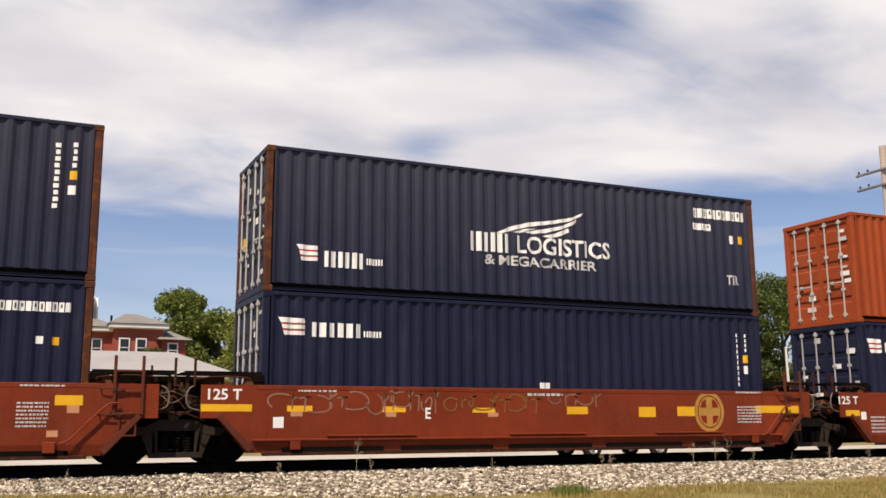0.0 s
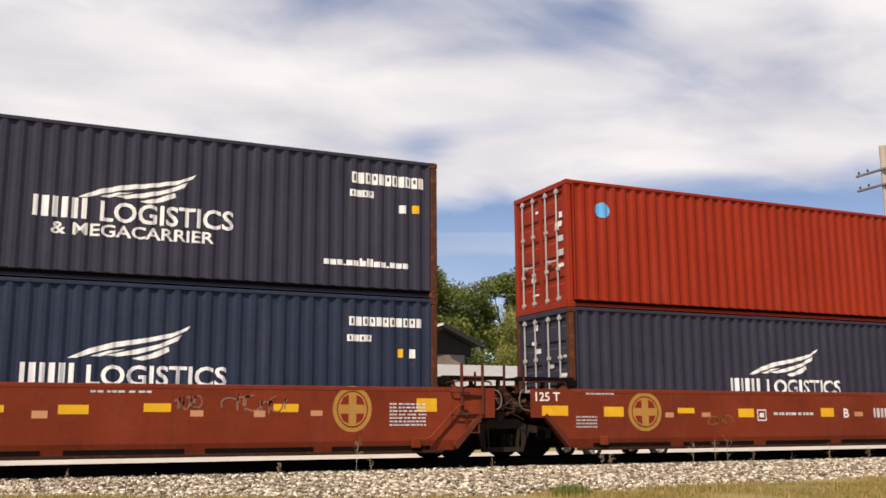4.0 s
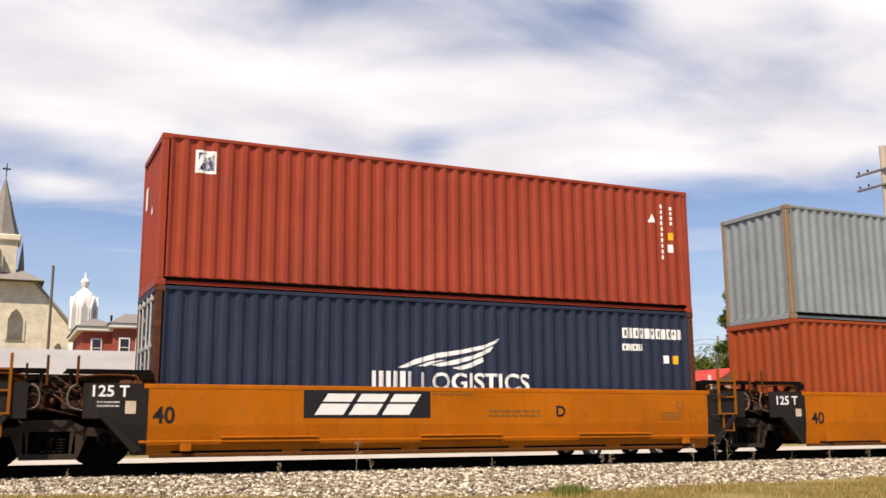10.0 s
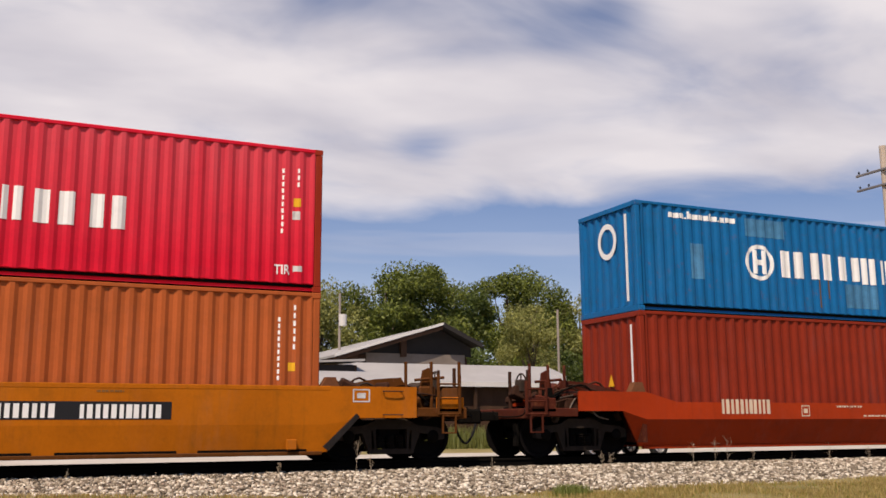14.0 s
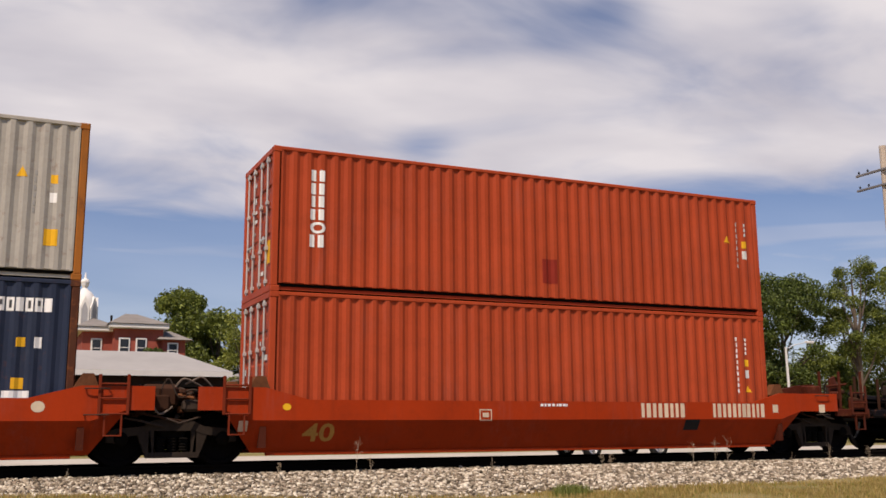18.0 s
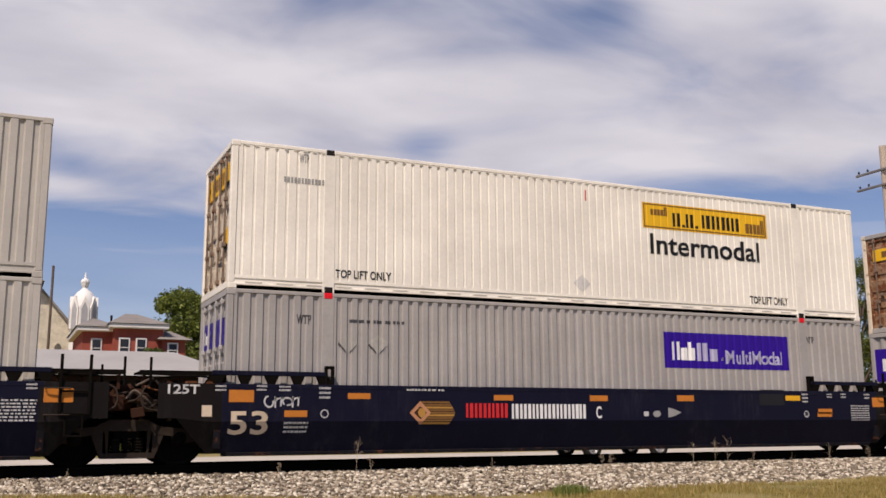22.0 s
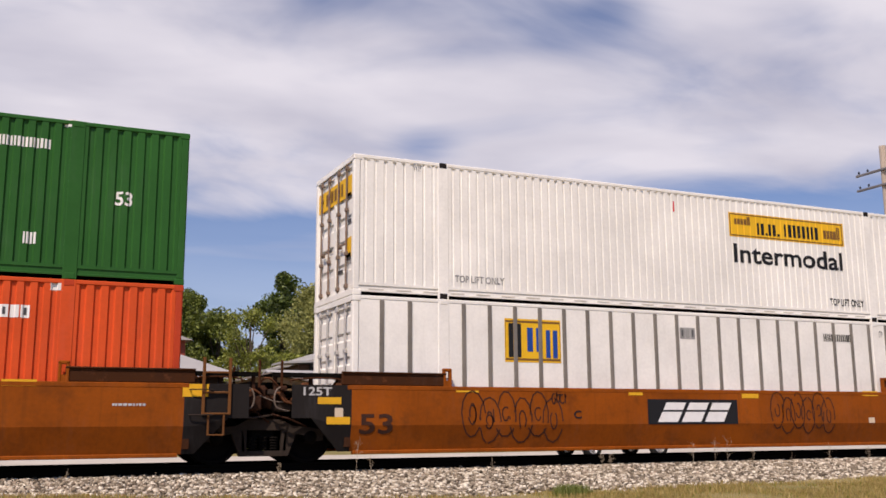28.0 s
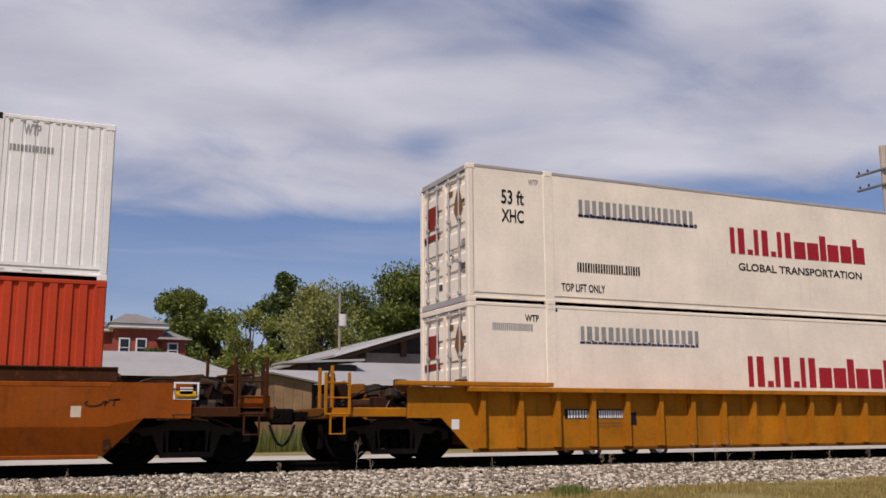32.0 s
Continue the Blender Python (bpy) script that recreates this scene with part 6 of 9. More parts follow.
shape(c, "rect", "black", 3.69, 0.68, 3.97, 0.95)

# ---- the containers and their markings ----
NAVY = coat("navy_container_paint", (0.0165, 0.0185, 0.041), 0.45, 0.2, 0.2)
NAVYPALE = coat("pale_topped_navy_container_paint", (0.026, 0.028, 0.052), 0.5, 0.3, 0.3, pale_top=0.55)
SLATE = coat("slate_container_paint", (0.045, 0.043, 0.061), 0.5, 0.3, 0.25)
STEELBLUE = coat("steel_blue_container_paint", (0.030, 0.039, 0.066), 0.5, 0.25, 0.25, 0.2)
RUSTPOST = coat("rusty_corner_post", (0.090, 0.036, 0.022), 0.7, 0.4, 0.3, 0.8)
TANPOST = coat("weathered_tan_corner_post", (0.27, 0.20, 0.135), 0.7, 0.35, 0.3, 0.3)
OXIDE = coat("oxide_container_paint", (0.30, 0.040, 0.022), 0.5, 0.15, 0.2)
BRICK = coat("brick_container_paint", (0.335, 0.078, 0.036), 0.5, 0.25, 0.3, 0.15)
RUSSETC = coat("maroon_container_paint", (0.275, 0.045, 0.030), 0.5, 0.15, 0.2)
FLAME = coat("orange_container_paint", (0.41, 0.078, 0.038), 0.5, 0.2, 0.2)
TAN = coat("tan_orange_container_paint", (0.42, 0.115, 0.045), 0.5, 0.2, 0.2)
SCARLET = coat("scarlet_container_paint", (0.66, 0.036, 0.056), 0.4, 0.12, 0.1, pale_top=0.6)
OCEAN = coat("ocean_blue_container_paint", (0.012, 0.135, 0.33), 0.45, 0.3, 0.35, 0.3)
CEMENT = coat("cement_grey_container_paint", (0.27, 0.30, 0.31), 0.5, 0.25, 0.25)
PEBBLE = coat("pebble_grey_container_paint", (0.43, 0.405, 0.36), 0.5, 0.3, 0.35, 0.3)
SILVER = coat("silver_grey_container_paint", (0.53, 0.50, 0.45), 0.45, 0.12, 0.1)
SILVERCOOL = coat("cool_grey_container_paint", (0.43, 0.405, 0.38), 0.45, 0.12, 0.1)
CREAM = coat("cream_container_paint", (0.98, 0.88, 0.73), 0.5, 0.08, 0.12)
IVORY = coat("ivory_container_paint", (0.98, 0.93, 0.82), 0.45, 0.08, 0.10)
LEAF = coat("forest_green_container_paint", (0.037, 0.122, 0.033), 0.4, 0.1, 0.12)
CORAL = coat("coral_red_container_paint", (0.70, 0.120, 0.052), 0.45, 0.12, 0.12)
POPPY = coat("poppy_red_container_paint", (0.52, 0.080, 0.042), 0.45, 0.2, 0.2)
RUSTDOOR = coat("rusty_white_door", (0.80, 0.70, 0.55), 0.7, 0.25, 0.35, 0.6)
REDLIFT = coat("red_lifting_casting", (0.85, 0.05, 0.06), 0.5, 0.0, 0.0)


def vent(x, z):
    """A small round vent cap standing off a smooth wall."""
    part("vent_cap", shared("vent_cap", lambda: Mesh().lathe([(0.0, 0.085), (-0.035, 0.075), (-0.05, 0.03), (-0.05, 0.0)], (0, 0, 0), "y", 14)), IVORY, c, at=(x + 0.07, -1.2855, z + 0.07))


# leading car
c = container("shipping_container", "navy blue steel container on another navy one", -10.73, "U", paint=NAVYPALE, post=RUSTPOST)
upright(c, 10, "white", 11.37, 1.26, 11.5, 2.5)
upright(c, 4, "white", 11.67, 2.03, 11.78, 2.54)
shape(c, "rect", "yellow", 11.65, 1.82, 11.77, 1.98)
shape(c, "rect", "white", 11.63, 1.54, 11.76, 1.71)
c = container("shipping_container", "navy blue steel container sunk in a brown well car", -10.73, "L", paint=NAVY, post=RUSTPOST)
strip(c, 11, "white", 10.65, 2.32, 11.82, 2.49)
shape(c, "rect", "white", 11.27, 1.76, 11.39, 1.89)
shape(c, "rect", "yellow", 11.54, 1.74, 11.65, 1.88)
c = container("shipping_container", "dark navy container with white wing emblem and lettering", 4.50, "U", paint=NAVYPALE, post=RUSTPOST)
bars(c, "XXX", "white", 4.4, 1.09, 5.38, 1.51)
words(c, "LOGISTICS", "white", 5.55, 1.11, 7.96, 1.5)
words(c, "& MEGACARRIER", "worn", 4.76, 0.82, 7.57, 1.04)
shape(c, "wing", "white", 5.05, 1.52, 7.26, 2.14)
shape(c, "flag", "white", 0.64, 0.63, 1.07, 0.95)
bars(c, "XXX", "white", 1.19, 0.53, 2.05, 0.85)
bars(c, "XIXX", "white", 2.08, 0.62, 2.44, 0.75)
strip(c, 11, "white", 10.36, 2.31, 11.93, 2.54)
strip(c, 4, "white", 10.33, 2.01, 10.87, 2.17)
shape(c, "rect", "white", 11.42, 1.73, 11.55, 1.93)
shape(c, "rect", "yellow", 11.69, 1.74, 11.82, 1.93)
words(c, "TIR", "worn", 11.3, 0.73, 11.64, 0.96)
end_mark(c, "yellow", 0.70, 0.82, 0.36, 0.46)
door_labels(c, 3, 11)
c = container("shipping_container", "navy container with striped flag emblem, low in a brown well car", 4.50, "L", paint=NAVY)
shape(c, "flag", "white", 0.31, 2.06, 0.84, 2.4)
bars(c, "XXX", "white", 0.95, 2.04, 2.02, 2.32)
bars(c, "XIXX", "white", 2.04, 2.06, 2.42, 2.18)
upright(c, 10, "white", 11.42, 1.2, 11.45, 2.48)
upright(c, 4, "white", 11.68, 2.01, 11.74, 2.47)
shape(c, "rect", "yellow", 11.64, 1.76, 11.76, 1.94)
shape(c, "rect", "white", 11.65, 1.5, 11.74, 1.69)
shape(c, "rect", "white", 6.04, 1.07, 6.29, 1.22)
door_labels(c, 4, 11)
c = container("shipping_container", "plain rust-orange container stacked on a navy one", 19.99, "U", paint=BRICK)
upright(c, 10, "white", 11.35, 1.13, 11.42, 2.43)
upright(c, 4, "white", 11.61, 2.02, 11.68, 2.45)
shape(c, "rect", "yellow", 11.57, 1.77, 11.71, 1.91)
shape(c, "rect", "white", 11.56, 1.47, 11.7, 1.66)
shape(c, "tri", "yellow", 11.55, 1.15, 11.76, 1.34)
shape(c, "rect", "yellow", 11.54, 0.49, 11.73, 0.71)
shape(c, "rect", "worn", 5.89, 0.58, 6.05, 0.73)
door_labels(c, 5, 8)
c = container("shipping_container", "navy container with striped flag emblem, low in a brown well car", 19.99, "L", paint=NAVY)
shape(c, "flag", "white", 0.25, 2.11, 0.72, 2.48)
bars(c, "XXX", "white", 0.85, 2.12, 1.87, 2.38)
bars(c, "XIXX", "white", 1.89, 2.13, 2.25, 2.24)
upright(c, 10, "white", 11.24, 1.15, 11.31, 2.46)
upright(c, 4, "white", 11.51, 2.05, 11.59, 2.47)
shape(c, "rect", "yellow", 11.49, 1.75, 11.6, 1.92)
shape(c, "rect", "white", 11.48, 1.49, 11.59, 1.66)
shape(c, "rect", "white", 5.76, 1.08, 6.01, 1.24)
door_labels(c, 6, 8)
c = container("shipping_container", "faded slate-blue container with white wing emblem, rusty posts", 35.29, "U", paint=SLATE, post=RUSTPOST)
bars(c, "XXX", "white", 4.36, 1.12, 5.32, 1.5)
words(c, "LOGISTICS", "white", 5.51, 1.1, 7.93, 1.48)
words(c, "& MEGACARRIER", "white", 4.7, 0.82, 7.57, 1.05)
shape(c, "wing", "white", 5.12, 1.52, 7.19, 2.13)
shape(c, "flag", "white", 0.6, 0.62, 1.05, 0.92)
bars(c, "XXX", "white", 1.17, 0.59, 2.05, 0.85)
bars(c, "XIXX", "white", 2.07, 0.65, 2.43, 0.75)
strip(c, 11, "white", 10.29, 2.3, 11.9, 2.53)
strip(c, 4, "white", 10.26, 2.02, 10.79, 2.16)
shape(c, "rect", "white", 11.34, 1.75, 11.48, 1.92)
shape(c, "rect", "yellow", 11.63, 1.77, 11.78, 1.94)
bars(c, "xxx.xxhIIxx.xxx", "white", 9.72, 0.59, 11.54, 0.75)
end_mark(c, "yellow", 0.62, 0.78, 0.42, 0.56)
door_labels(c, 7, 11)
c = container("shipping_container", "steel-blue container with white wing emblem, low in the well", 35.29, "L", paint=STEELBLUE, post=RUSTPOST)
bars(c, "XXX", "white", 4.34, 1.06, 5.27, 1.44)
words(c, "LOGISTICS", "white", 5.44, 1.05, 7.9, 1.42)
shape(c, "wing", "white", 5.11, 1.53, 7.2, 2.16)
strip(c, 11, "white", 10.27, 2.29, 11.85, 2.47)
strip(c, 4, "white", 10.24, 1.98, 10.76, 2.11)
shape(c, "rect", "yellow", 11.32, 1.68, 11.42, 1.85)
shape(c, "rect", "white", 11.57, 1.67, 11.69, 1.85)
end_mark(c, "yellow", 0.62, 0.78, 0.10, 0.24)
door_labels(c, 8, 11)
c = container("shipping_container", "oxide-red container with a round sky-blue mark", 50.64, "U", paint=OXIDE)
shape(c, "disc", "sky", 0.77, 2.07, 1.19, 2.43)
upright(c, 10, "white", 11.43, 1.32, 11.45, 2.48)
upright(c, 4, "white", 11.71, 1.91, 11.78, 2.47)
shape(c, "rect", "white", 11.66, 1.55, 11.77, 1.77)
shape(c, "tri", "yellow", 11.63, 1.22, 11.79, 1.38)
door_labels(c, 9, 8)
c = container("shipping_container", "slate-grey container with white wing emblem and rusty post", 50.64, "L", paint=SLATE, post=RUSTPOST)
bars(c, "XXX", "white", 4.37, 1.05, 5.31, 1.4)
words(c, "LOGISTICS", "white", 5.49, 1.03, 7.89, 1.39)
shape(c, "wing", "white", 4.96, 1.49, 7.2, 2.15)
strip(c, 11, "white", 10.28, 2.26, 11.8, 2.48)
strip(c, 4, "white", 10.25, 1.99, 10.77, 2.13)
shape(c, "rect", "white", 11.29, 1.72, 11.41, 1.88)
shape(c, "rect", "yellow", 11.57, 1.72, 11.67, 1.89)
door_labels(c, 10, 11)
# second car
c = container("shipping_container", "maroon container with white upright lettering near its end", 70.35, "U", paint=RUSSETC, left="wall")
bars(c, "X", "white", 0.59, 2.08, 0.83, 2.54)
bars(c, "#", "white", 0.55, 1.7, 0.83, 2.02)
bars(c, "#", "white", 0.52, 1.31, 0.83, 1.66)
upright(c, 10, "white", 11.37, 1.2, 11.4, 2.53)
upright(c, 5, "white", 11.62, 1.22, 11.71, 1.69)
shape(c, "rect", "worn", 11.61, 2.15, 11.75, 2.35)
shape(c, "rect", "yellow", 11.63, 1.89, 11.75, 2.05)
shape(c, "tri", "yellow", 11.01, 1.67, 11.21, 1.87)
shape(c, "rect", "yellow", 10.89, 1.28, 11.32, 1.5)
end_mark(c, "yellow", 0.40, 0.56, 0.22, 0.32)
end_mark(c, "white", 0.58, 0.92, 0.78, 0.86, [block(0, 0.26), block(0.36, 0.64), block(0.72, 1)])
c = container("shipping_container", "navy container with white wing emblem in an amber well car", 70.35, "L", paint=NAVY, post=RUSTPOST)
bars(c, "XXX", "white", 4.16, 1.06, 5.09, 1.43)
words(c, "LOGISTICS", "white", 5.27, 1.05, 7.71, 1.41)
shape(c, "wing", "white", 4.73, 1.49, 7.04, 2.15)
strip(c, 11, "white", 10.2, 2.25, 11.86, 2.49)
strip(c, 4, "white", 10.18, 1.98, 10.73, 2.13)
shape(c, "rect", "white", 11.29, 1.71, 11.43, 1.87)
shape(c, "rect", "yellow", 11.58, 1.71, 11.7, 1.88)
door_labels(c, 11, 11)
c = container("shipping_container", "plain maroon container with four pale lock rods", 85.67, "U", paint=RUSSETC)
upright(c, 10, "white", 11.38, 1.12, 11.4, 2.43)
upright(c, 4, "white", 11.67, 2.03, 11.75, 2.45)
shape(c, "rect", "yellow", 11.59, 1.72, 11.74, 1.89)
shape(c, "rect", "worn", 11.57, 1.45, 11.71, 1.63)
shape(c, "tri", "yellow", 11.56, 1.14, 11.74, 1.31)
end_mark(c, "yellow", 0.06, 0.20, 0.20, 0.36)
door_labels(c, 12, 8)
c = container("shipping_container", "navy container with striped flag emblem in an amber well car", 85.67, "L", paint=NAVY)
shape(c, "flag", "white", 0.31, 2.05, 0.83, 2.41)
bars(c, "XXX", "white", 0.96, 2.05, 2.02, 2.33)
bars(c, "XIXX", "white", 2.06, 2.07, 2.45, 2.17)
upright(c, 10, "white", 11.33, 1.2, 11.35, 2.48)
upright(c, 4, "white", 11.61, 2.05, 11.69, 2.49)
shape(c, "rect", "yellow", 11.56, 1.8, 11.69, 1.98)
shape(c, "rect", "white", 11.53, 1.52, 11.66, 1.7)
door_labels(c, 13, 8)
c = container("shipping_container", "brick-red container with a small blue and white square mark", 101.04, "U", paint=coat("faded_red_container_paint", (0.32, 0.068, 0.043), 0.5, 0.25, 0.3), left="wall")
shape(c, "rect", "white", 0.63, 2.18, 1.02, 2.63)
shape(c, "leafmark", "blue", 0.68, 2.24, 0.98, 2.58)
shape(c, "tri", "white", 11.05, 2.08, 11.26, 2.29)
upright(c, 10, "white", 11.39, 1.21, 11.43, 2.56)
upright(c, 4, "white", 11.66, 2.04, 11.73, 2.52)
shape(c, "rect", "yellow", 11.61, 1.7, 11.74, 1.87)
shape(c, "rect", "white", 11.59, 1.4, 11.72, 1.59)
end_mark(c, "white", 0.76, 0.88, 0.62, 0.78)
end_mark(c, "white", 0.44, 0.54, 0.54, 0.60, SHAPES["tri"])
c = container("shipping_container", "steel-blue container with white wing emblem and rusty post", 101.04, "L", paint=STEELBLUE, post=RUSTPOST)
bars(c, "XXX", "white", 4.21, 1.05, 5.11, 1.41)
words(c, "LOGISTICS", "white", 5.28, 1.03, 7.78, 1.4)
shape(c, "wing", "white", 4.78, 1.48, 7.09, 2.14)
strip(c, 11, "white", 10.21, 2.25, 11.86, 2.48)
strip(c, 4, "white", 10.2, 1.97, 10.75, 2.12)
shape(c, "rect", "white", 11.32, 1.7, 11.45, 1.88)
shape(c, "rect", "yellow", 11.58, 1.69, 11.71, 1.88)
door_labels(c, 14, 8)
c = container("shipping_container", "cement-grey container with a round red and green emblem", 116.30, "U", paint=CEMENT, left="wall", post=TANPOST)
shape(c, "disc", "white", 3.97, 1.0, 4.92, 1.91)
mark(c, "emblem_ring", SHAPES["ring"], "red", 3.91, 0.94, 4.98, 1.97, 0.007)
mark(c, "emblem_figure", SHAPES["beast"], "green", 4.01, 1.18, 4.76, 1.93, 0.010)
bars(c, "#", "white", 5.27, 1.16, 6.13, 1.85)
bars(c, "o", "white", 6.36, 1.15, 7.11, 1.88)
bars(c, "X", "white", 7.32, 1.1, 7.98, 1.84)
upright(c, 4, "worn", 11.16, 2.05, 11.29, 2.65)
shape(c, "rect", "white", 11.08, 1.69, 11.21, 1.88)
shape(c, "rect", "yellow", 11.6, 1.63, 11.73, 1.83)
c = container("shipping_container", "plain brick-red container in an amber well car", 116.30, "L", paint=BRICK, left="wall")
upright(c, 10, "white", 11.23, 1.08, 11.29, 2.37)
upright(c, 4, "white", 11.5, 1.98, 11.58, 2.36)
shape(c, "rect", "yellow", 11.48, 1.67, 11.6, 1.85)
shape(c, "rect", "white", 11.46, 1.37, 11.59, 1.59)
shape(c, "tri", "yellow", 11.45, 1.08, 11.61, 1.23)
c = container("shipping_container", "bright scarlet container with large white lettering", 131.59, "U", paint=SCARLET, left="wall", post=OXIDE)
shape(c, "pennant", "white", 0.31, 1.61, 1.02, 2.11)
bars(c, "#", "white", 3.92, 0.99, 5.1, 1.89)
bars(c, "II", "white", 3.55, 1.76, 3.77, 1.9)
bars(c, "II", "white", 5.14, 1.75, 5.4, 1.91)
bars(c, "X", "white", 5.51, 1.01, 6.21, 1.61)
bars(c, "X", "white", 6.35, 1.01, 6.77, 1.62)
bars(c, "#", "white", 6.91, 0.99, 7.66, 1.6)
bars(c, "#", "white", 7.85, 0.98, 8.53, 1.6)
upright(c, 10, "white", 11.36, 1.13, 11.4, 2.47)
upright(c, 3, "white", 11.67, 2.08, 11.72, 2.5)
shape(c, "rect", "yellow", 11.61, 1.69, 11.75, 1.86)
shape(c, "rect", "worn", 11.59, 1.43, 11.74, 1.6)
words(c, "TIR", "white", 11.25, 0.33, 11.56, 0.52)
shape(c, "rect", "worn", 11.62, 0.4, 11.8, 0.51)
end_mark(c, "yellow", 0.42, 0.56, 0.33, 0.46)
c = container("shipping_container", "tan-orange container with white upright lettering", 131.59, "L", paint=TAN)
bars(c, "#", "white", 0.6, 2.35, 0.96, 2.56)
bars(c, "#", "white", 0.6, 2.08, 0.96, 2.3)
bars(c, "X", "white", 0.59, 1.82, 0.95, 2.03)
bars(c, "#", "white", 0.59, 1.56, 0.95, 1.77)
bars(c, "o", "white", 0.59, 1.29, 0.95, 1.5)
bars(c, "#", "white", 0.6, 1.03, 0.94, 1.24)
upright(c, 10, "white", 11.35, 1.18, 11.38, 2.42)
upright(c, 6, "white", 11.65, 1.77, 11.7, 2.67)
shape(c, "rect", "yellow", 11.57, 1.37, 11.7, 1.53)
door_labels(c, 15, 8)
# third car
c = container("shipping_container", "scuffed ocean-blue steel container with a white ring emblem", 151.31, "U", H=2.591, paint=OCEAN, left="wall")
for x0, z0, x1, z1 in ((3.25, 1.97, 4.53, 2.42), (1.55, 0.82, 1.97, 1.67), (6.46, 0.34, 7.62, 0.95)):
    shape(c, "rect", "patch", x0, z0, x1, z1)
for x0, z0, x1, z1 in ((5.55, 0.30, 5.63, 1.03), (5.85, 0.54, 5.93, 1.20)):
    shape(c, "rect", "umber", x0, z0, x1, z1)
shape(c, "ring", "white", 3.21, 0.89, 4.11, 1.78)
shape(c, "emblem", "white", 3.41, 1.05, 3.9, 1.64)
bars(c, "#", "white", 4.34, 1.01, 5.17, 1.68)
bars(c, "#", "white", 5.34, 1.02, 6.09, 1.69)
bars(c, "#", "white", 6.29, 1.04, 7.05, 1.66)
bars(c, "#", "white", 7.08, 0.98, 7.61, 1.67)
bars(c, "X", "white", 7.73, 1.01, 8.15, 1.65)
bars(c, "#", "white", 8.3, 0.99, 9.0, 1.64)
bars(c, "xxx.hxxxIx.xxx", "white", 0.94, 2.25, 2.96, 2.43)
shape(c, "rect", "white", 10.98, 2.11, 11.32, 2.32)
strip(c, 4, "white", 10.99, 1.91, 11.8, 2.11)
strip(c, 2, "white", 10.96, 1.76, 11.32, 1.91)
shape(c, "tri", "yellow", 11.29, 1.17, 11.48, 1.37)
end_mark(c, "white", 0.34, 0.66, 0.52, 0.86, ring_shape(0.7))
end_mark(c, "white", 0.16, 0.20, 0.1, 0.9)
c = container("shipping_container", "dark red container low in a vermilion well car", 151.31, "L", paint=coat("dark_oxide_container_paint", (0.245, 0.036, 0.020), 0.5, 0.3, 0.3), left="wall")
upright(c, 10, "white", 11.27, 0.98, 11.32, 2.38)
upright(c, 4, "white", 11.56, 1.99, 11.63, 2.37)
shape(c, "rect", "yellow", 11.51, 1.67, 11.64, 1.84)
shape(c, "rect", "white", 11.5, 1.35, 11.63, 1.52)
shape(c, "tri", "yellow", 11.47, 0.99, 11.65, 1.15)
end_mark(c, "yellow", 0.46, 0.56, 0.42, 0.52, SHAPES["tri"])
end_mark(c, "white", 0.14, 0.17, 0.15, 0.9)
c = container("shipping_container", "pebble-grey container with large deep-blue lettering, rusty posts", 167.00, "U", paint=PEBBLE, left="wall", post=coat("orange_rusty_post", (0.34, 0.13, 0.04), 0.7, 0.4, 0.3, 0.6))
shape(c, "ship", "navy", 0.7, 2.11, 1.25, 2.54)
bars(c, "XXXX", "navy", 1.36, 2.26, 2.47, 2.59)
bars(c, "o", "navyblue", 3.06, 1.12, 3.72, 1.86)
bars(c, "o", "navyblue", 4.19, 1.11, 4.98, 1.87)
bars(c, "o", "navyblue", 5.48, 1.1, 6.14, 1.87)
bars(c, "o", "navyblue", 6.64, 1.09, 7.35, 1.9)
bars(c, "o", "navyblue", 7.83, 1.07, 8.65, 1.89)
shape(c, "tri", "yellow", 11.01, 1.8, 11.2, 1.99)
upright(c, 6, "grey", 11.3, 1.15, 11.36, 1.98)
shape(c, "rect", "yellow", 11.58, 1.72, 11.7, 1.88)
shape(c, "rect", "white", 11.58, 1.37, 11.7, 1.55)
shape(c, "rect", "yellow", 11.52, 0.59, 11.75, 0.89)
end_mark(c, "yellow", 0.82, 0.94, 0.74, 0.86)
c = container("shipping_container", "steel-blue container with chipped white wing emblem", 167.00, "L", paint=STEELBLUE, left="wall", post=RUSTPOST)
bars(c, "XX", "white", 4.47, 1.02, 5.11, 1.43)
words(c, "LOGISTICS", "white", 5.24, 1.0, 7.65, 1.4)
words(c, "& MEGACARRIER", "worn", 4.49, 0.82, 7.01, 1.0)
shape(c, "wing", "white", 4.83, 1.47, 6.96, 2.15)
strip(c, 11, "white", 10.09, 2.31, 11.76, 2.55)
strip(c, 4, "white", 10.09, 2.01, 10.59, 2.17)
shape(c, "rect", "yellow", 11.2, 1.7, 11.35, 1.86)
shape(c, "rect", "white", 11.49, 1.68, 11.61, 1.87)
shape(c, "rect", "yellow", 11.16, 0.98, 11.36, 1.17)
shape(c, "rect", "white", 11.03, 0.8, 11.46, 0.95)
c = container("shipping_container", "orange-red container with white upright lettering and a dark patch", 182.60, "U", paint=FLAME)
bars(c, "#", "white", 0.78, 2.25, 1.09, 2.48)
bars(c, "#", "white", 0.78, 1.98, 1.08, 2.21)
bars(c, "X", "white", 0.77, 1.72, 1.09, 1.95)
bars(c, "#", "white", 0.77, 1.46, 1.08, 1.68)
bars(c, "o", "white", 0.77, 1.19, 1.09, 1.42)
bars(c, "#", "white", 0.76, 0.91, 1.08, 1.16)
shape(c, "rect", "maroon", 6.04, 0.48, 6.41, 1.02)
shape(c, "tri", "yellow", 11.12, 1.76, 11.31, 1.94)
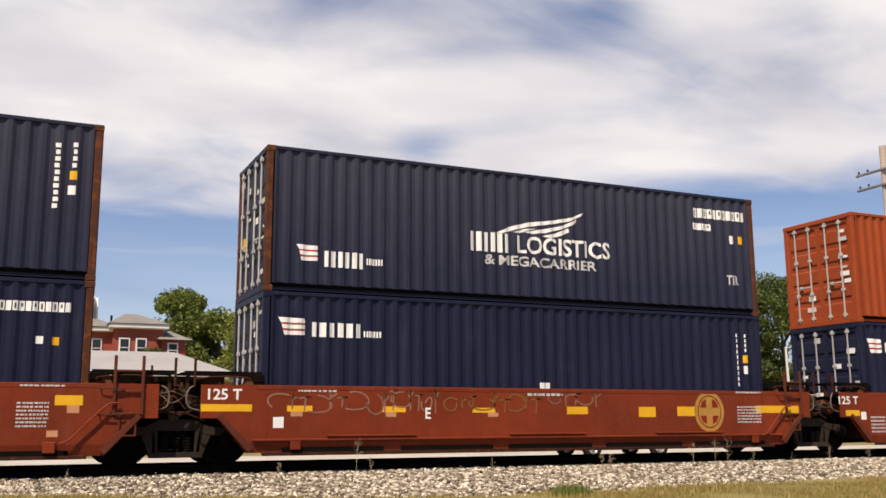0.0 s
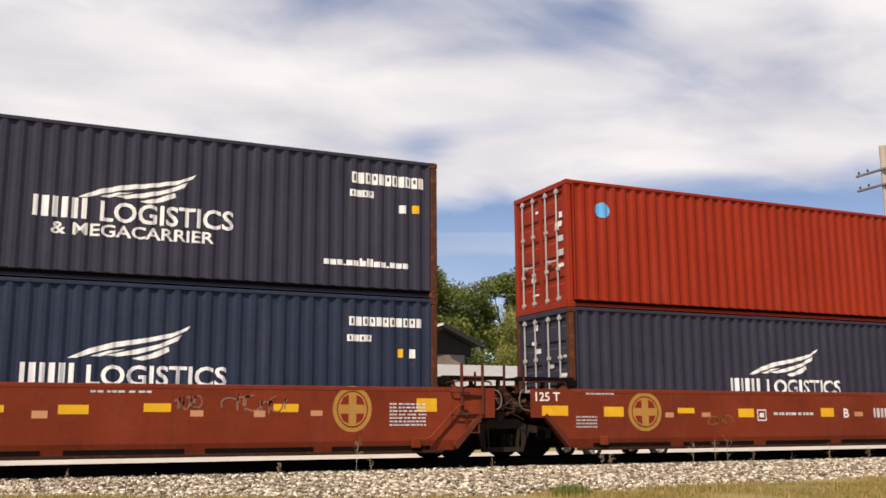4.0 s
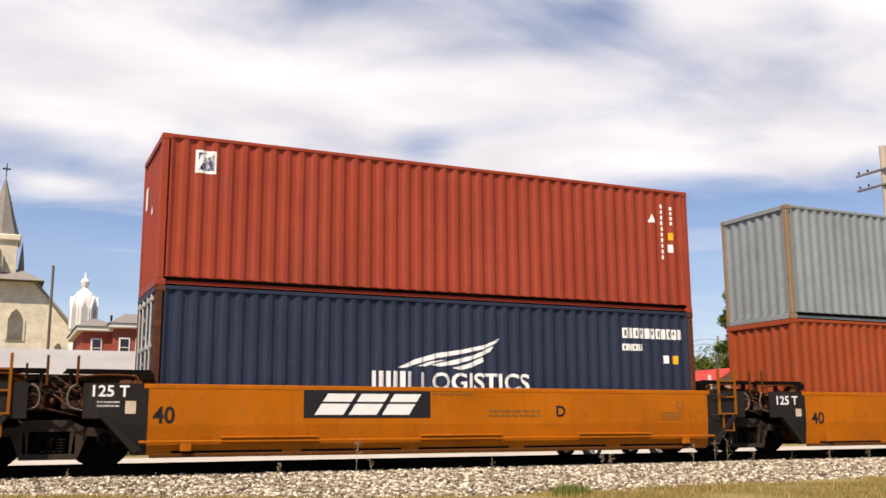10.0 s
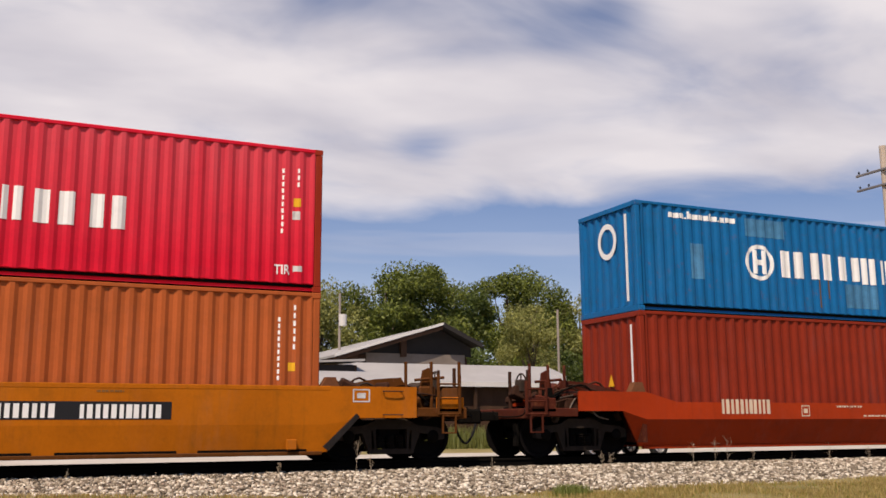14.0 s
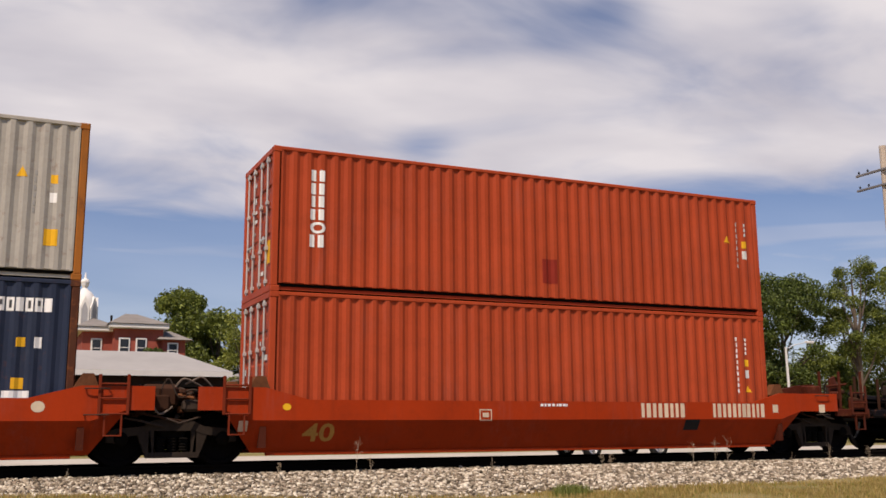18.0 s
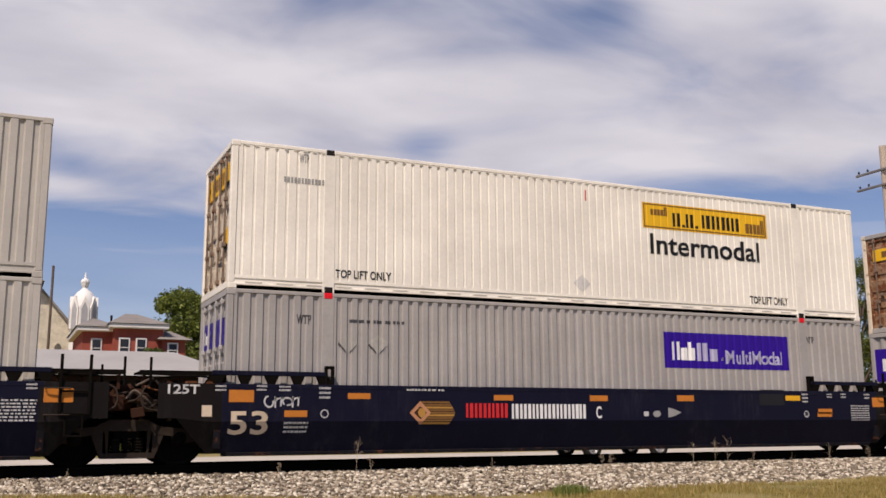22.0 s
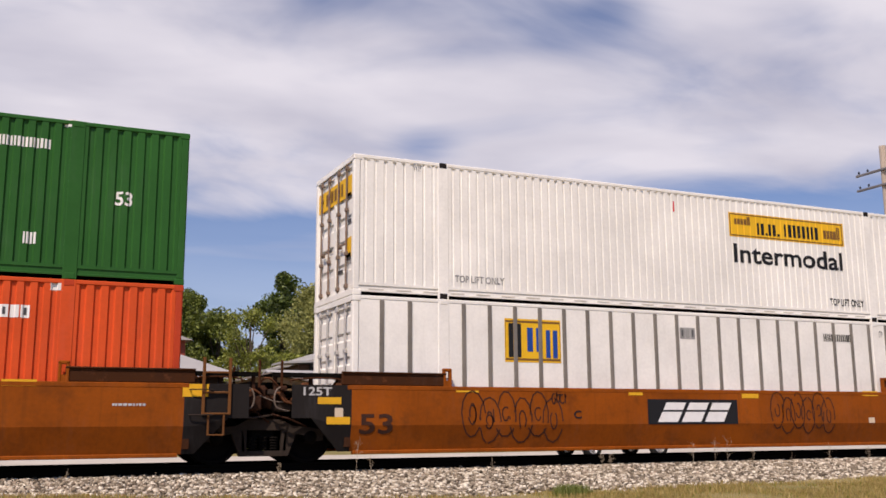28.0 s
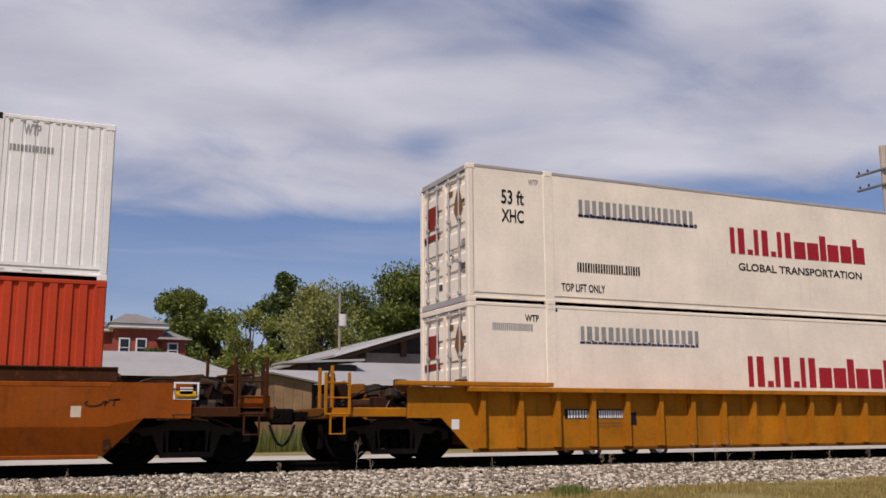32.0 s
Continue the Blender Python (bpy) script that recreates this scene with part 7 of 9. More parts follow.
upright(c, 8, "worn", 11.48, 1.14, 11.52, 2.31)
upright(c, 3, "worn", 11.72, 1.93, 11.8, 2.29)
shape(c, "rect", "yellow", 11.67, 1.65, 11.8, 1.82)
shape(c, "rect", "worn", 11.67, 1.38, 11.8, 1.58)
end_mark(c, "yellow", 0.06, 0.20, 0.20, 0.36)
door_labels(c, 16, 8)
c = container("shipping_container", "orange-red container low in a vermilion well car", 182.60, "L", paint=FLAME)
upright(c, 10, "white", 11.3, 1.04, 11.37, 2.4)
upright(c, 4, "white", 11.57, 1.95, 11.64, 2.37)
shape(c, "rect", "yellow", 11.54, 1.68, 11.66, 1.84)
shape(c, "rect", "worn", 11.55, 1.4, 11.66, 1.59)
shape(c, "tri", "yellow", 11.52, 1.07, 11.7, 1.23)
door_labels(c, 17, 8)
# fourth car
c = container("freight_container", "silver-grey long container with a purple panel", 202.29, "U", 16.154, 2.591, kind="box53", lift=REDLIFT, paint=SILVER)
shape(c, "rect", "purple", 10.21, 1.67, 13.92, 2.52)
bars(c, "Xxh", "white", 10.42, 1.83, 11.11, 2.3)
bars(c, "Xx", "lilac", 11.16, 1.87, 11.74, 2.3)
shape(c, "rect", "white", 11.82, 1.91, 11.9, 1.99)
words(c, "MultiModal", "lilac", 11.99, 1.83, 13.68, 2.14)
words(c, "TOP LIFT ONLY", "grey", 12.74, 0.32, 13.89, 0.52)
words(c, "WTP", "grey", 14.44, 2.41, 14.68, 2.6)
shape(c, "rect", "red", 14.02, -0.15, 14.19, 0.12)
words(c, "TOP LIFT ONLY", "grey", 2.21, 0.29, 3.44, 0.47)
shape(c, "rect", "red", 1.97, -0.14, 2.15, 0.08)
shape(c, "rect", "red", 1.99, 2.8, 2.21, 2.89)
shape(c, "diamond", "grey", 3.66, 1.81, 3.98, 2.1)
shape(c, "diamond", "grey", 4.31, 1.82, 4.64, 2.11)
end_mark(c, "purple", 0.04, 0.48, 0.64, 0.82)
end_mark(c, "purple", 0.53, 0.97, 0.64, 0.82)
end_mark(c, "white", 0.62, 0.90, 0.68, 0.77, [block(0, 0.28), block(0.34, 0.62, 0, 0.7), block(0.68, 0.96)], 0.004)
end_mark(c, "white", 0.06, 0.30, 0.24, 0.36)
door_labels(c, 41, 7, ("grey", "grey", "worn"))
c = container("freight_container", "silver-grey long container with a purple panel, low in the well", 202.29, "L", 16.154, 2.591, kind="box53", lift=REDLIFT, paint=SILVER)
shape(c, "rect", "purple", 10.13, 1.6, 13.85, 2.46)
bars(c, "Xxh", "white", 10.35, 1.81, 11.03, 2.23)
bars(c, "Xx", "lilac", 11.07, 1.81, 11.7, 2.22)
shape(c, "rect", "white", 11.78, 1.82, 11.84, 1.88)
words(c, "MultiModal", "lilac", 11.9, 1.74, 13.63, 2.07)
words(c, "WTP", "dark", 14.41, 2.31, 14.66, 2.49)
shape(c, "diamond", "grey", 3.61, 1.77, 3.99, 2.18)
shape(c, "diamond", "grey", 4.25, 1.76, 4.67, 2.18)
words(c, "WTP", "dark", 1.44, 2.32, 1.72, 2.49)
bars(c, "XXXXXXIXXI", "grey", 2.58, 2.29, 3.74, 2.46)
end_mark(c, "purple", 0.04, 0.48, 0.64, 0.82)
end_mark(c, "purple", 0.53, 0.97, 0.64, 0.82)
end_mark(c, "white", 0.62, 0.90, 0.68, 0.77, [block(0, 0.28), block(0.34, 0.62, 0, 0.7), block(0.68, 0.96)], 0.004)
end_mark(c, "white", 0.06, 0.30, 0.24, 0.36)
door_labels(c, 41, 7, ("grey", "grey", "worn"))
c = container("freight_container", "cream-white ribbed long container with a yellow panel", 221.65, "U", 16.154, 2.591, kind="plate53", rods=GRIMYROD, lift=BLACKEND, paint=IVORY, door=RUSTDOOR, post=IVORY)
shape(c, "rect", "gold", 9.53, 1.92, 13.25, 2.53)
bars(c, "X.X.", "black", 10.37, 2.01, 11.14, 2.34)
bars(c, "XXXX", "black", 11.23, 2.03, 12.42, 2.36)
words(c, "Intermodal", "black", 9.72, 1.31, 12.97, 1.8)
words(c, "TOP LIFT ONLY", "black", 12.59, 0.29, 13.79, 0.48)
shape(c, "rect", "red", 7.98, 2.41, 8.01, 2.66)
bars(c, "xxxxII", "umber", 9.76, 2.24, 10.25, 2.45)
bars(c, "xxxxII", "umber", 12.58, 2.01, 13.17, 2.37)
shape(c, "diamond", "smudge", 7.61, 0.32, 8.06, 0.71)
words(c, "TOP LIFT ONLY", "black", 2.12, 0.31, 3.3, 0.48)
words(c, "WTP", "grey", 1.34, 2.57, 1.54, 2.76)
bars(c, "XXXXXX", "grey", 1.03, 2.15, 1.87, 2.26)
end_mark(c, "gold", 0.04, 0.96, 0.72, 0.87)
end_mark(c, "umber", 0.30, 0.74, 0.75, 0.84, [block(0, 0.1), block(0.16, 0.3), block(0.36, 0.5), block(0.56, 0.7), block(0.76, 1)], 0.004)
end_mark(c, "gold", 0.05, 0.20, 0.28, 0.42)
door_labels(c, 52, 6, ("umber", "dark", "grey"))
c = container("freight_container", "grey long container with a purple panel, low in the well", 221.65, "L", 16.154, 2.591, kind="box53", lift=REDLIFT, paint=SILVERCOOL)
shape(c, "rect", "purple", 9.98, 1.6, 13.68, 2.42)
bars(c, "Xxh", "white", 10.2, 1.78, 10.87, 2.2)
bars(c, "Xx", "lilac", 10.91, 1.77, 11.53, 2.19)
shape(c, "rect", "white", 11.61, 1.79, 11.67, 1.86)
words(c, "MultiModal", "lilac", 11.76, 1.72, 13.47, 2.04)
words(c, "WTP", "dark", 14.23, 2.28, 14.53, 2.44)
for x0 in (2.20, 2.83):
    mark(c, "peeled_placard", [[(0.0, 0.45), (0.5, 0.0), (1.0, 0.45), (1.0, 0.62), (0.5, 1.0), (0.0, 0.62)]], "ghost", x0, 1.72, x0 + 0.40, 2.12)
    mark(c, "placard_edge", [[(0.0, 0.45), (0.38, 0.02), (0.38, 0.12), (0.04, 0.55)], [(0.96, 0.45), (0.62, 0.02), (0.62, 0.12), (0.90, 0.42)]], "dark", x0, 1.72, x0 + 0.40, 2.12, 0.007)
words(c, "WTP", "dark", 1.35, 2.27, 1.64, 2.45)
small_print(c, 1, "dark", 2.43, 2.30, 3.61, 2.43)
shape(c, "rect", "red", 1.88, 2.73, 2.07, 2.92)
end_mark(c, "purple", 0.04, 0.48, 0.64, 0.82)
end_mark(c, "purple", 0.53, 0.97, 0.64, 0.82)
end_mark(c, "white", 0.62, 0.90, 0.68, 0.77, [block(0, 0.28), block(0.34, 0.62, 0, 0.7), block(0.68, 0.96)], 0.004)
end_mark(c, "white", 0.06, 0.30, 0.24, 0.36)
door_labels(c, 41, 7, ("grey", "grey", "worn"))
c = container("freight_container", "smooth white long container with grey top rail and rusty doors", 240.95, "U", 16.154, 2.591, kind="smooth", rods=GRIMYROD, lift=BLACKEND, paint=IVORY, rail=SILVERCOOL, door=coat("badly_rusted_door", (0.34, 0.22, 0.14), 0.8, 0.4, 0.6, 1.3), post=RUSTDOOR)
shape(c, "rect", "gold", 9.72, 1.94, 13.35, 2.5)
bars(c, "X.X.", "black", 10.43, 2.03, 11.23, 2.36)
bars(c, "XXXX", "black", 11.38, 2.04, 12.62, 2.36)
bars(c, "xxxxII", "umber", 9.83, 2.24, 10.24, 2.42)
bars(c, "xxxxII", "umber", 12.76, 2.05, 13.28, 2.43)
words(c, "TOP LIFT ONLY", "black", 12.58, 0.2, 13.7, 0.4)
shape(c, "rect", "red", 8.06, 2.37, 8.1, 2.63)
shape(c, "diamond", "grey", 7.68, 1.74, 7.93, 2.04)
shape(c, "diamond", "grey", 8.27, 1.79, 8.57, 2.1)
shape(c, "rect", "red", 13.93, -0.16, 14.16, 0.02)
vent(0.66, 1.81)
vent(0.64, 0.79)
vent(2.26, 1.81)
vent(2.26, 1.05)
vent(4.28, 1.79)
vent(4.27, 1.05)
vent(6.86, 1.81)
vent(6.85, 1.03)
vent(8.01, 1.8)
vent(8.02, 1.03)
vent(9.15, 1.83)
vent(9.18, 1.04)
shape(c, "rect", "dark", 6.74, 0.25, 7.25, 0.29)
shape(c, "rect", "dark", 7.79, 0.29, 8.32, 0.34)
shape(c, "rect", "dark", 8.87, 0.28, 9.44, 0.33)
shape(c, "rect", "dark", 10.1, 0.27, 10.69, 0.32)
shape(c, "rect", "dark", 11.26, 0.27, 11.89, 0.33)
words(c, "TOP LIFT ONLY", "black", 2.28, 0.22, 3.43, 0.4)
bars(c, "XXXXX", "grey", 1.12, 2.31, 1.81, 2.43)
shape(c, "rect", "red", 1.86, -0.2, 2.05, -0.03)
end_mark(c, "gold", 0.04, 0.86, 0.72, 0.84)
end_mark(c, "umber", 0.30, 0.74, 0.75, 0.81, [block(0, 0.1), block(0.16, 0.3), block(0.36, 0.5), block(0.56, 0.7), block(0.76, 1)], 0.004)
c = container("freight_container", "grey long container with a purple panel, low in the well", 240.95, "L", 16.154, 2.591, kind="box53", lift=REDLIFT, paint=SILVERCOOL, left="wall")
shape(c, "rect", "purple", 2.17, 1.56, 5.91, 2.43)
bars(c, "Xxh", "white", 2.38, 1.78, 3.06, 2.19)
bars(c, "Xx", "white", 3.11, 1.78, 3.71, 2.19)
shape(c, "rect", "white", 3.79, 1.79, 3.87, 1.87)
words(c, "MultiModal", "lilac", 3.95, 1.72, 5.67, 2.02)
words(c, "WTP", "dark", 1.34, 2.27, 1.61, 2.43)
shape(c, "diamond", "dark", 12.69, 1.76, 13.07, 2.23)
shape(c, "diamond", "dark", 13.35, 1.76, 13.76, 2.23)
bars(c, "XXXXXXXXXX", "dark", 12.31, 2.26, 13.47, 2.46)
words(c, "WTP", "dark", 14.32, 2.31, 14.6, 2.48)
end_mark(c, "purple", 0.06, 0.95, 0.52, 0.84)
end_mark(c, "white", 0.55, 0.86, 0.62, 0.74, [block(0, 0.28), block(0.34, 0.62, 0, 0.7), block(0.68, 0.96)], 0.004)
# fifth car
c = container("freight_container", "forest-green long container with a white six-sided emblem", 264.54, "U", 16.154, 2.591, kind="box53", paint=LEAF)
shape(c, "hexmark", "white", 6.6, 0.92, 7.68, 2.16)
bars(c, "Xxh", "white", 8.48, 1.52, 9.31, 1.93)
bars(c, "Xxxxx", "white", 8.19, 1.15, 9.54, 1.55)
words(c, "53", "white", 14.87, 1.4, 15.17, 1.66)
bars(c, "XXIXXXXXXX", "white", 12.56, 2.32, 13.74, 2.5)
shape(c, "rect", "white", 13.94, 2.77, 14.15, 2.91)
bars(c, "XXXXIXX XIXX XXXX", "white", 7.81, 2.49, 8.97, 2.65)
bars(c, "XX", "white", 13.37, 0.59, 13.6, 0.8)
end_mark(c, "white", 0.72, 0.84, 0.70, 0.82, SHAPES["hexmark"])
end_mark(c, "white", 0.08, 0.40, 0.70, 0.76)
end_mark(c, "yellow", 0.06, 0.22, 0.32, 0.44)
door_labels(c, 18, 8)
c = container("freight_container", "coral-red long container with a white house emblem", 264.54, "L", 16.154, 2.591, kind="box53", paint=CORAL, door=coat("grimy_coral_door", (0.34, 0.050, 0.028), 0.6, 0.5, 0.5, 0.3), post=POPPY)
shape(c, "housemark", "white", 6.2, 1.14, 7.28, 2.12)
bars(c, "Xxh", "white", 8.07, 1.49, 8.81, 1.81)
bars(c, "Xxxxx. Ixx.", "white", 7.71, 1.2, 9.78, 1.5)
strip(c, 9, "white", 12.07, 2.19, 13.59, 2.41)
shape(c, "rect", "white", 13.88, 2.69, 14.09, 2.82)
bars(c, "XXXXIXX XIXX XXXX", "white", 7.5, 2.42, 8.79, 2.55)
end_mark(c, "white", 0.72, 0.86, 0.48, 0.62, SHAPES["hexmark"])
end_mark(c, "white", 0.06, 0.36, 0.50, 0.72)
door_labels(c, 19, 8)
c = container("freight_container", "white ribbed long container with a yellow panel", 283.97, "U", 16.154, 2.591, kind="plate53", rods=GRIMYROD, lift=BLACKEND, paint=WHITE)
shape(c, "rect", "gold", 9.59, 1.91, 13.33, 2.51)
bars(c, "X.X.", "black", 10.44, 2.01, 11.19, 2.3)
bars(c, "XXXX", "black", 11.31, 2.02, 12.49, 2.34)
words(c, "Intermodal", "black", 9.69, 1.27, 13.22, 1.74)
words(c, "TOP LIFT ONLY", "black", 12.7, 0.36, 13.86, 0.55)
shape(c, "rect", "red", 7.94, 2.37, 7.98, 2.62)
bars(c, "xxxxII", "umber", 9.75, 2.22, 10.26, 2.43)
bars(c, "xxxxII", "umber", 12.63, 2.07, 13.2, 2.39)
words(c, "TOP LIFT ONLY", "grey", 2.24, 0.37, 3.41, 0.52)
words(c, "WTP", "grey", 1.31, 2.66, 1.48, 2.82)
end_mark(c, "gold", 0.04, 0.96, 0.72, 0.87)
end_mark(c, "umber", 0.30, 0.74, 0.75, 0.84, [block(0, 0.1), block(0.16, 0.3), block(0.36, 0.5), block(0.56, 0.7), block(0.76, 1)], 0.004)
end_mark(c, "gold", 0.05, 0.20, 0.28, 0.42)
door_labels(c, 52, 6, ("umber", "dark", "grey"))
c = container("freight_container", "white long container with dark upright battens and a gold panel", 283.97, "L", 16.154, 2.591, kind="batten", paint=WHITE)
shape(c, "rect", "gold", 3.39, 1.64, 4.76, 2.56)
bars(c, "#", "black", 3.48, 1.74, 3.82, 2.46)
bars(c, "#", "blue", 3.93, 1.87, 4.34, 2.38)
bars(c, "#", "blue", 4.39, 1.74, 4.71, 2.34)
bars(c, "XXXXXXIIX", "black", 12.37, 2.35, 13.38, 2.53)
words(c, "WTP", "grey", 14.12, 2.5, 14.42, 2.66)
strip(c, 3, "grey", 7.96, 2.27, 8.4, 2.53)
c = container("freight_container", "white ribbed long container with a yellow panel, rust-stained doors", 303.37, "U", 16.154, 2.591, kind="plate53", rods=GRIMYROD, lift=BLACKEND, paint=WHITE, door=RUSTDOOR)
shape(c, "rect", "gold", 9.55, 1.95, 13.31, 2.54)
bars(c, "X.X.", "black", 10.36, 2.08, 11.18, 2.43)
bars(c, "XXXX", "black", 11.34, 2.11, 12.57, 2.48)
words(c, "Intermodal", "black", 9.64, 1.36, 13.2, 1.83)
words(c, "TOP LIFT ONLY", "black", 12.69, 0.34, 13.83, 0.5)
words(c, "WTP", "grey", 14.61, 2.54, 14.89, 2.74)
bars(c, "XXXXXX", "grey", 14.39, 2.23, 15.13, 2.35)
bars(c, "xxxxII", "umber", 9.66, 2.23, 10.28, 2.48)
bars(c, "xxxxII", "umber", 12.61, 2.07, 13.19, 2.41)
shape(c, "diamond", "smudge", 7.68, 0.33, 8.09, 0.73)
words(c, "TOP LIFT ONLY", "black", 2.21, 0.32, 3.37, 0.49)
words(c, "WTP", "grey", 1.38, 2.53, 1.66, 2.74)
bars(c, "XXXXXX", "grey", 1.21, 2.23, 1.88, 2.32)
end_mark(c, "gold", 0.04, 0.96, 0.72, 0.87)
end_mark(c, "umber", 0.30, 0.74, 0.75, 0.84, [block(0, 0.1), block(0.16, 0.3), block(0.36, 0.5), block(0.56, 0.7), block(0.76, 1)], 0.004)
end_mark(c, "gold", 0.05, 0.20, 0.28, 0.42)
door_labels(c, 52, 6, ("umber", "dark", "grey"))
c = container("freight_container", "poppy-red long container with a white house emblem", 303.37, "L", 16.154, 2.591, kind="box53", paint=POPPY)
shape(c, "housemark", "white", 6.11, 1.19, 7.33, 2.16)
bars(c, "Xxh", "white", 7.8, 1.47, 8.65, 1.79)
bars(c, "Xxxxx.", "white", 7.51, 1.18, 8.69, 1.5)
bars(c, "Ixx.", "white", 8.95, 1.18, 9.64, 1.45)
bars(c, "XXIXXXXXXX", "white", 12.05, 2.24, 13.61, 2.42)
words(c, "WARNING HIGH CUBE", "white", 7.16, 2.45, 8.65, 2.6)
shape(c, "rect", "white", 13.93, 2.71, 14.13, 2.85)
door_labels(c, 20, 8)
# last car in sight
c = container("freight_container", "smooth cream refrigerated long container with dark-red lettering", 326.69, "U", 16.154, 2.591, 2.98, kind="flush", paint=CREAM, door=CREAM, rail=SILVERCOOL)
words(c, "53 ft", "black", 0.81, 2.15, 1.37, 2.47)
words(c, "XHC", "black", 0.81, 1.75, 1.36, 2.04)
bars(c, "XXXXXXXXX", "grey", 2.75, 2.04, 5.99, 2.42)
bars(c, "xxhxIxxxxhxhIxhxxxxhxI", "navy", 2.74, 2.02, 6.07, 2.11)
bars(c, "XXXXXXXXX.XXX", "black", 2.68, 0.77, 4.38, 0.98)
words(c, "TOP LIFT ONLY", "black", 2.27, 0.32, 3.41, 0.5)
bars(c, "X.X.XxxIxxh", "crimson", 7.01, 1.49, 11.5, 2.13)
words(c, "GLOBAL TRANSPORTATION", "black", 7.26, 1.08, 11.31, 1.27)
words(c, "WTP", "grey", 1.48, 2.62, 1.73, 2.76)
end_mark(c, "maroon", 0.62, 0.84, 0.62, 0.80)
end_mark(c, "umber", 0.12, 0.30, 0.58, 0.86, [[(0.5, 0.0), (1.0, 0.4), (0.8, 0.75), (0.5, 1.0), (0.2, 0.75), (0.0, 0.4)]])
end_mark(c, "maroon", 0.60, 0.92, 0.54, 0.58)
door_labels(c, 61, 8, ("umber", "dark", "grey"))
c = container("freight_container", "smooth white refrigerated long container in a ribbed yellow car", 326.69, "L", 16.154, 2.591, kind="flush", paint=CREAM)
words(c, "WTP", "black", 1.34, 2.51, 1.68, 2.66)
bars(c, "XXXXXXXXXX", "grey", 0.55, 2.31, 1.53, 2.46)
bars(c, "XXXXXXXXX", "grey", 2.7, 2.15, 5.98, 2.46)
bars(c, "xxhxIxxxxhxhIxhxxxxhxI", "navy", 2.69, 2.08, 5.93, 2.15)
bars(c, "X.X.XxxIxxh", "crimson", 7.32, 1.2, 12.28, 1.92)
shape(c, "rect", "navy", 1.94, 2.75, 2.15, 2.92)
end_mark(c, "maroon", 0.62, 0.84, 0.62, 0.80)
end_mark(c, "umber", 0.12, 0.30, 0.58, 0.86, [[(0.5, 0.0), (1.0, 0.4), (0.8, 0.75), (0.5, 1.0), (0.2, 0.75), (0.0, 0.4)]])
end_mark(c, "maroon", 0.60, 0.92, 0.54, 0.58)
door_labels(c, 61, 8, ("umber", "dark", "grey"))

# ---- ground, track, ballast ----
def land(x, y):
    """Height of the ground: level with the ballast's foot, rolling a little, rising to low hills far off."""
    x, y = np.asarray(x, float), np.asarray(y, float)
    z = -0.38 + 0.05 * np.sin(x * 0.21 + 1.0) * np.sin(y * 0.17)
    z = z + 0.26 * np.exp(-((x + 0.5) / 4.5) ** 2) * np.exp(-((y + 6.4) / 1.6) ** 2)
    z = z + np.clip((-8 - y) * 0.05, -0.0, 0.6) * -1.0
    z = z + np.clip((y - 40) / 60.0, 0, 1) * 1.2 + np.clip((y - 90) / 400.0, 0, 1) * 6.0
    return z


def grid_mesh(name, xs, ys, height):
    X, Y = np.meshgrid(xs, ys, indexing="ij")
    Z = height(X, Y)
    v = np.stack([X, Y, Z], -1).reshape(-1, 3)
    ny = len(ys)
    i, j = np.meshgrid(np.arange(len(xs) - 1), np.arange(ny - 1), indexing="ij")
    a = (i * ny + j).ravel()
    f = np.stack([a, a + ny, a + ny + 1, a + 1], -1)
    me = bpy.data.meshes.new(name)
    me.from_pydata(v.tolist(), [], f.tolist())
    me.polygons.foreach_set("use_smooth", [True] * len(me.polygons))
    return me


def soil_material():
    m = bpy.data.materials.new("dry_grass_soil")
    m.use_nodes = True
    k = Nodes(m.node_tree)
    co = k.add("ShaderNodeTexCoord").outputs["Object"]
    a, b = k.noise(co, 0.35, 5, 0.6), k.noise(co, 9.0, 6, 0.7)
    col = k.ramp(k.math("ADD", k.math("MULTIPLY", a, 0.6), k.math("MULTIPLY", b, 0.4)), (0.36, (0.13, 0.12, 0.025)), (0.50, (0.23, 0.18, 0.058)), (0.64, (0.30, 0.235, 0.10)))
    sh = k.add("ShaderNodeBsdfPrincipled", {"Base Color": col, "Roughness": 0.95})
    k.tree.links.new(k.add("ShaderNodeBump", {"Strength": 0.7, "Distance": 0.05, "Height": b}).outputs[0], sh.inputs["Normal"])
    k.tree.links.new(sh.outputs[0], k.add("ShaderNodeOutputMaterial").inputs[0])
    return m


def spread(near, far, n):
    s = np.linspace(-1, 1, n)
    return np.sign(s) * (np.abs(s) * near + np.abs(s) ** 5 * (far - near))


SOIL = soil_material()
ground = new("ground", grid_mesh("ground", spread(60, 2500, 161) + 10, spread(50, 2500, 161), land))
ground.data.materials.append(SOIL)
tagged(ground, "dry grassy ground reaching to the horizon", "ground", kind="structure")

GRAVEL = material("pale_gravel_road", (0.46, 0.42, 0.36), 0.95, vary=0.12, grain=16.0, bump=0.01, dirt=0.25, dirt_colour=(0.24, 0.21, 0.17))
road = new("gravel_road", grid_mesh("gravel_road", np.linspace(-120, 220, 120), np.linspace(5.2, 17.0, 12), lambda x, y: land(x, y) + 0.03 - 0.06 * (np.abs(y - 11.1) > 5.6)))
road.data.materials.append(GRAVEL)
tagged(road, "pale gravel road running beside the railway", "road", kind="structure")


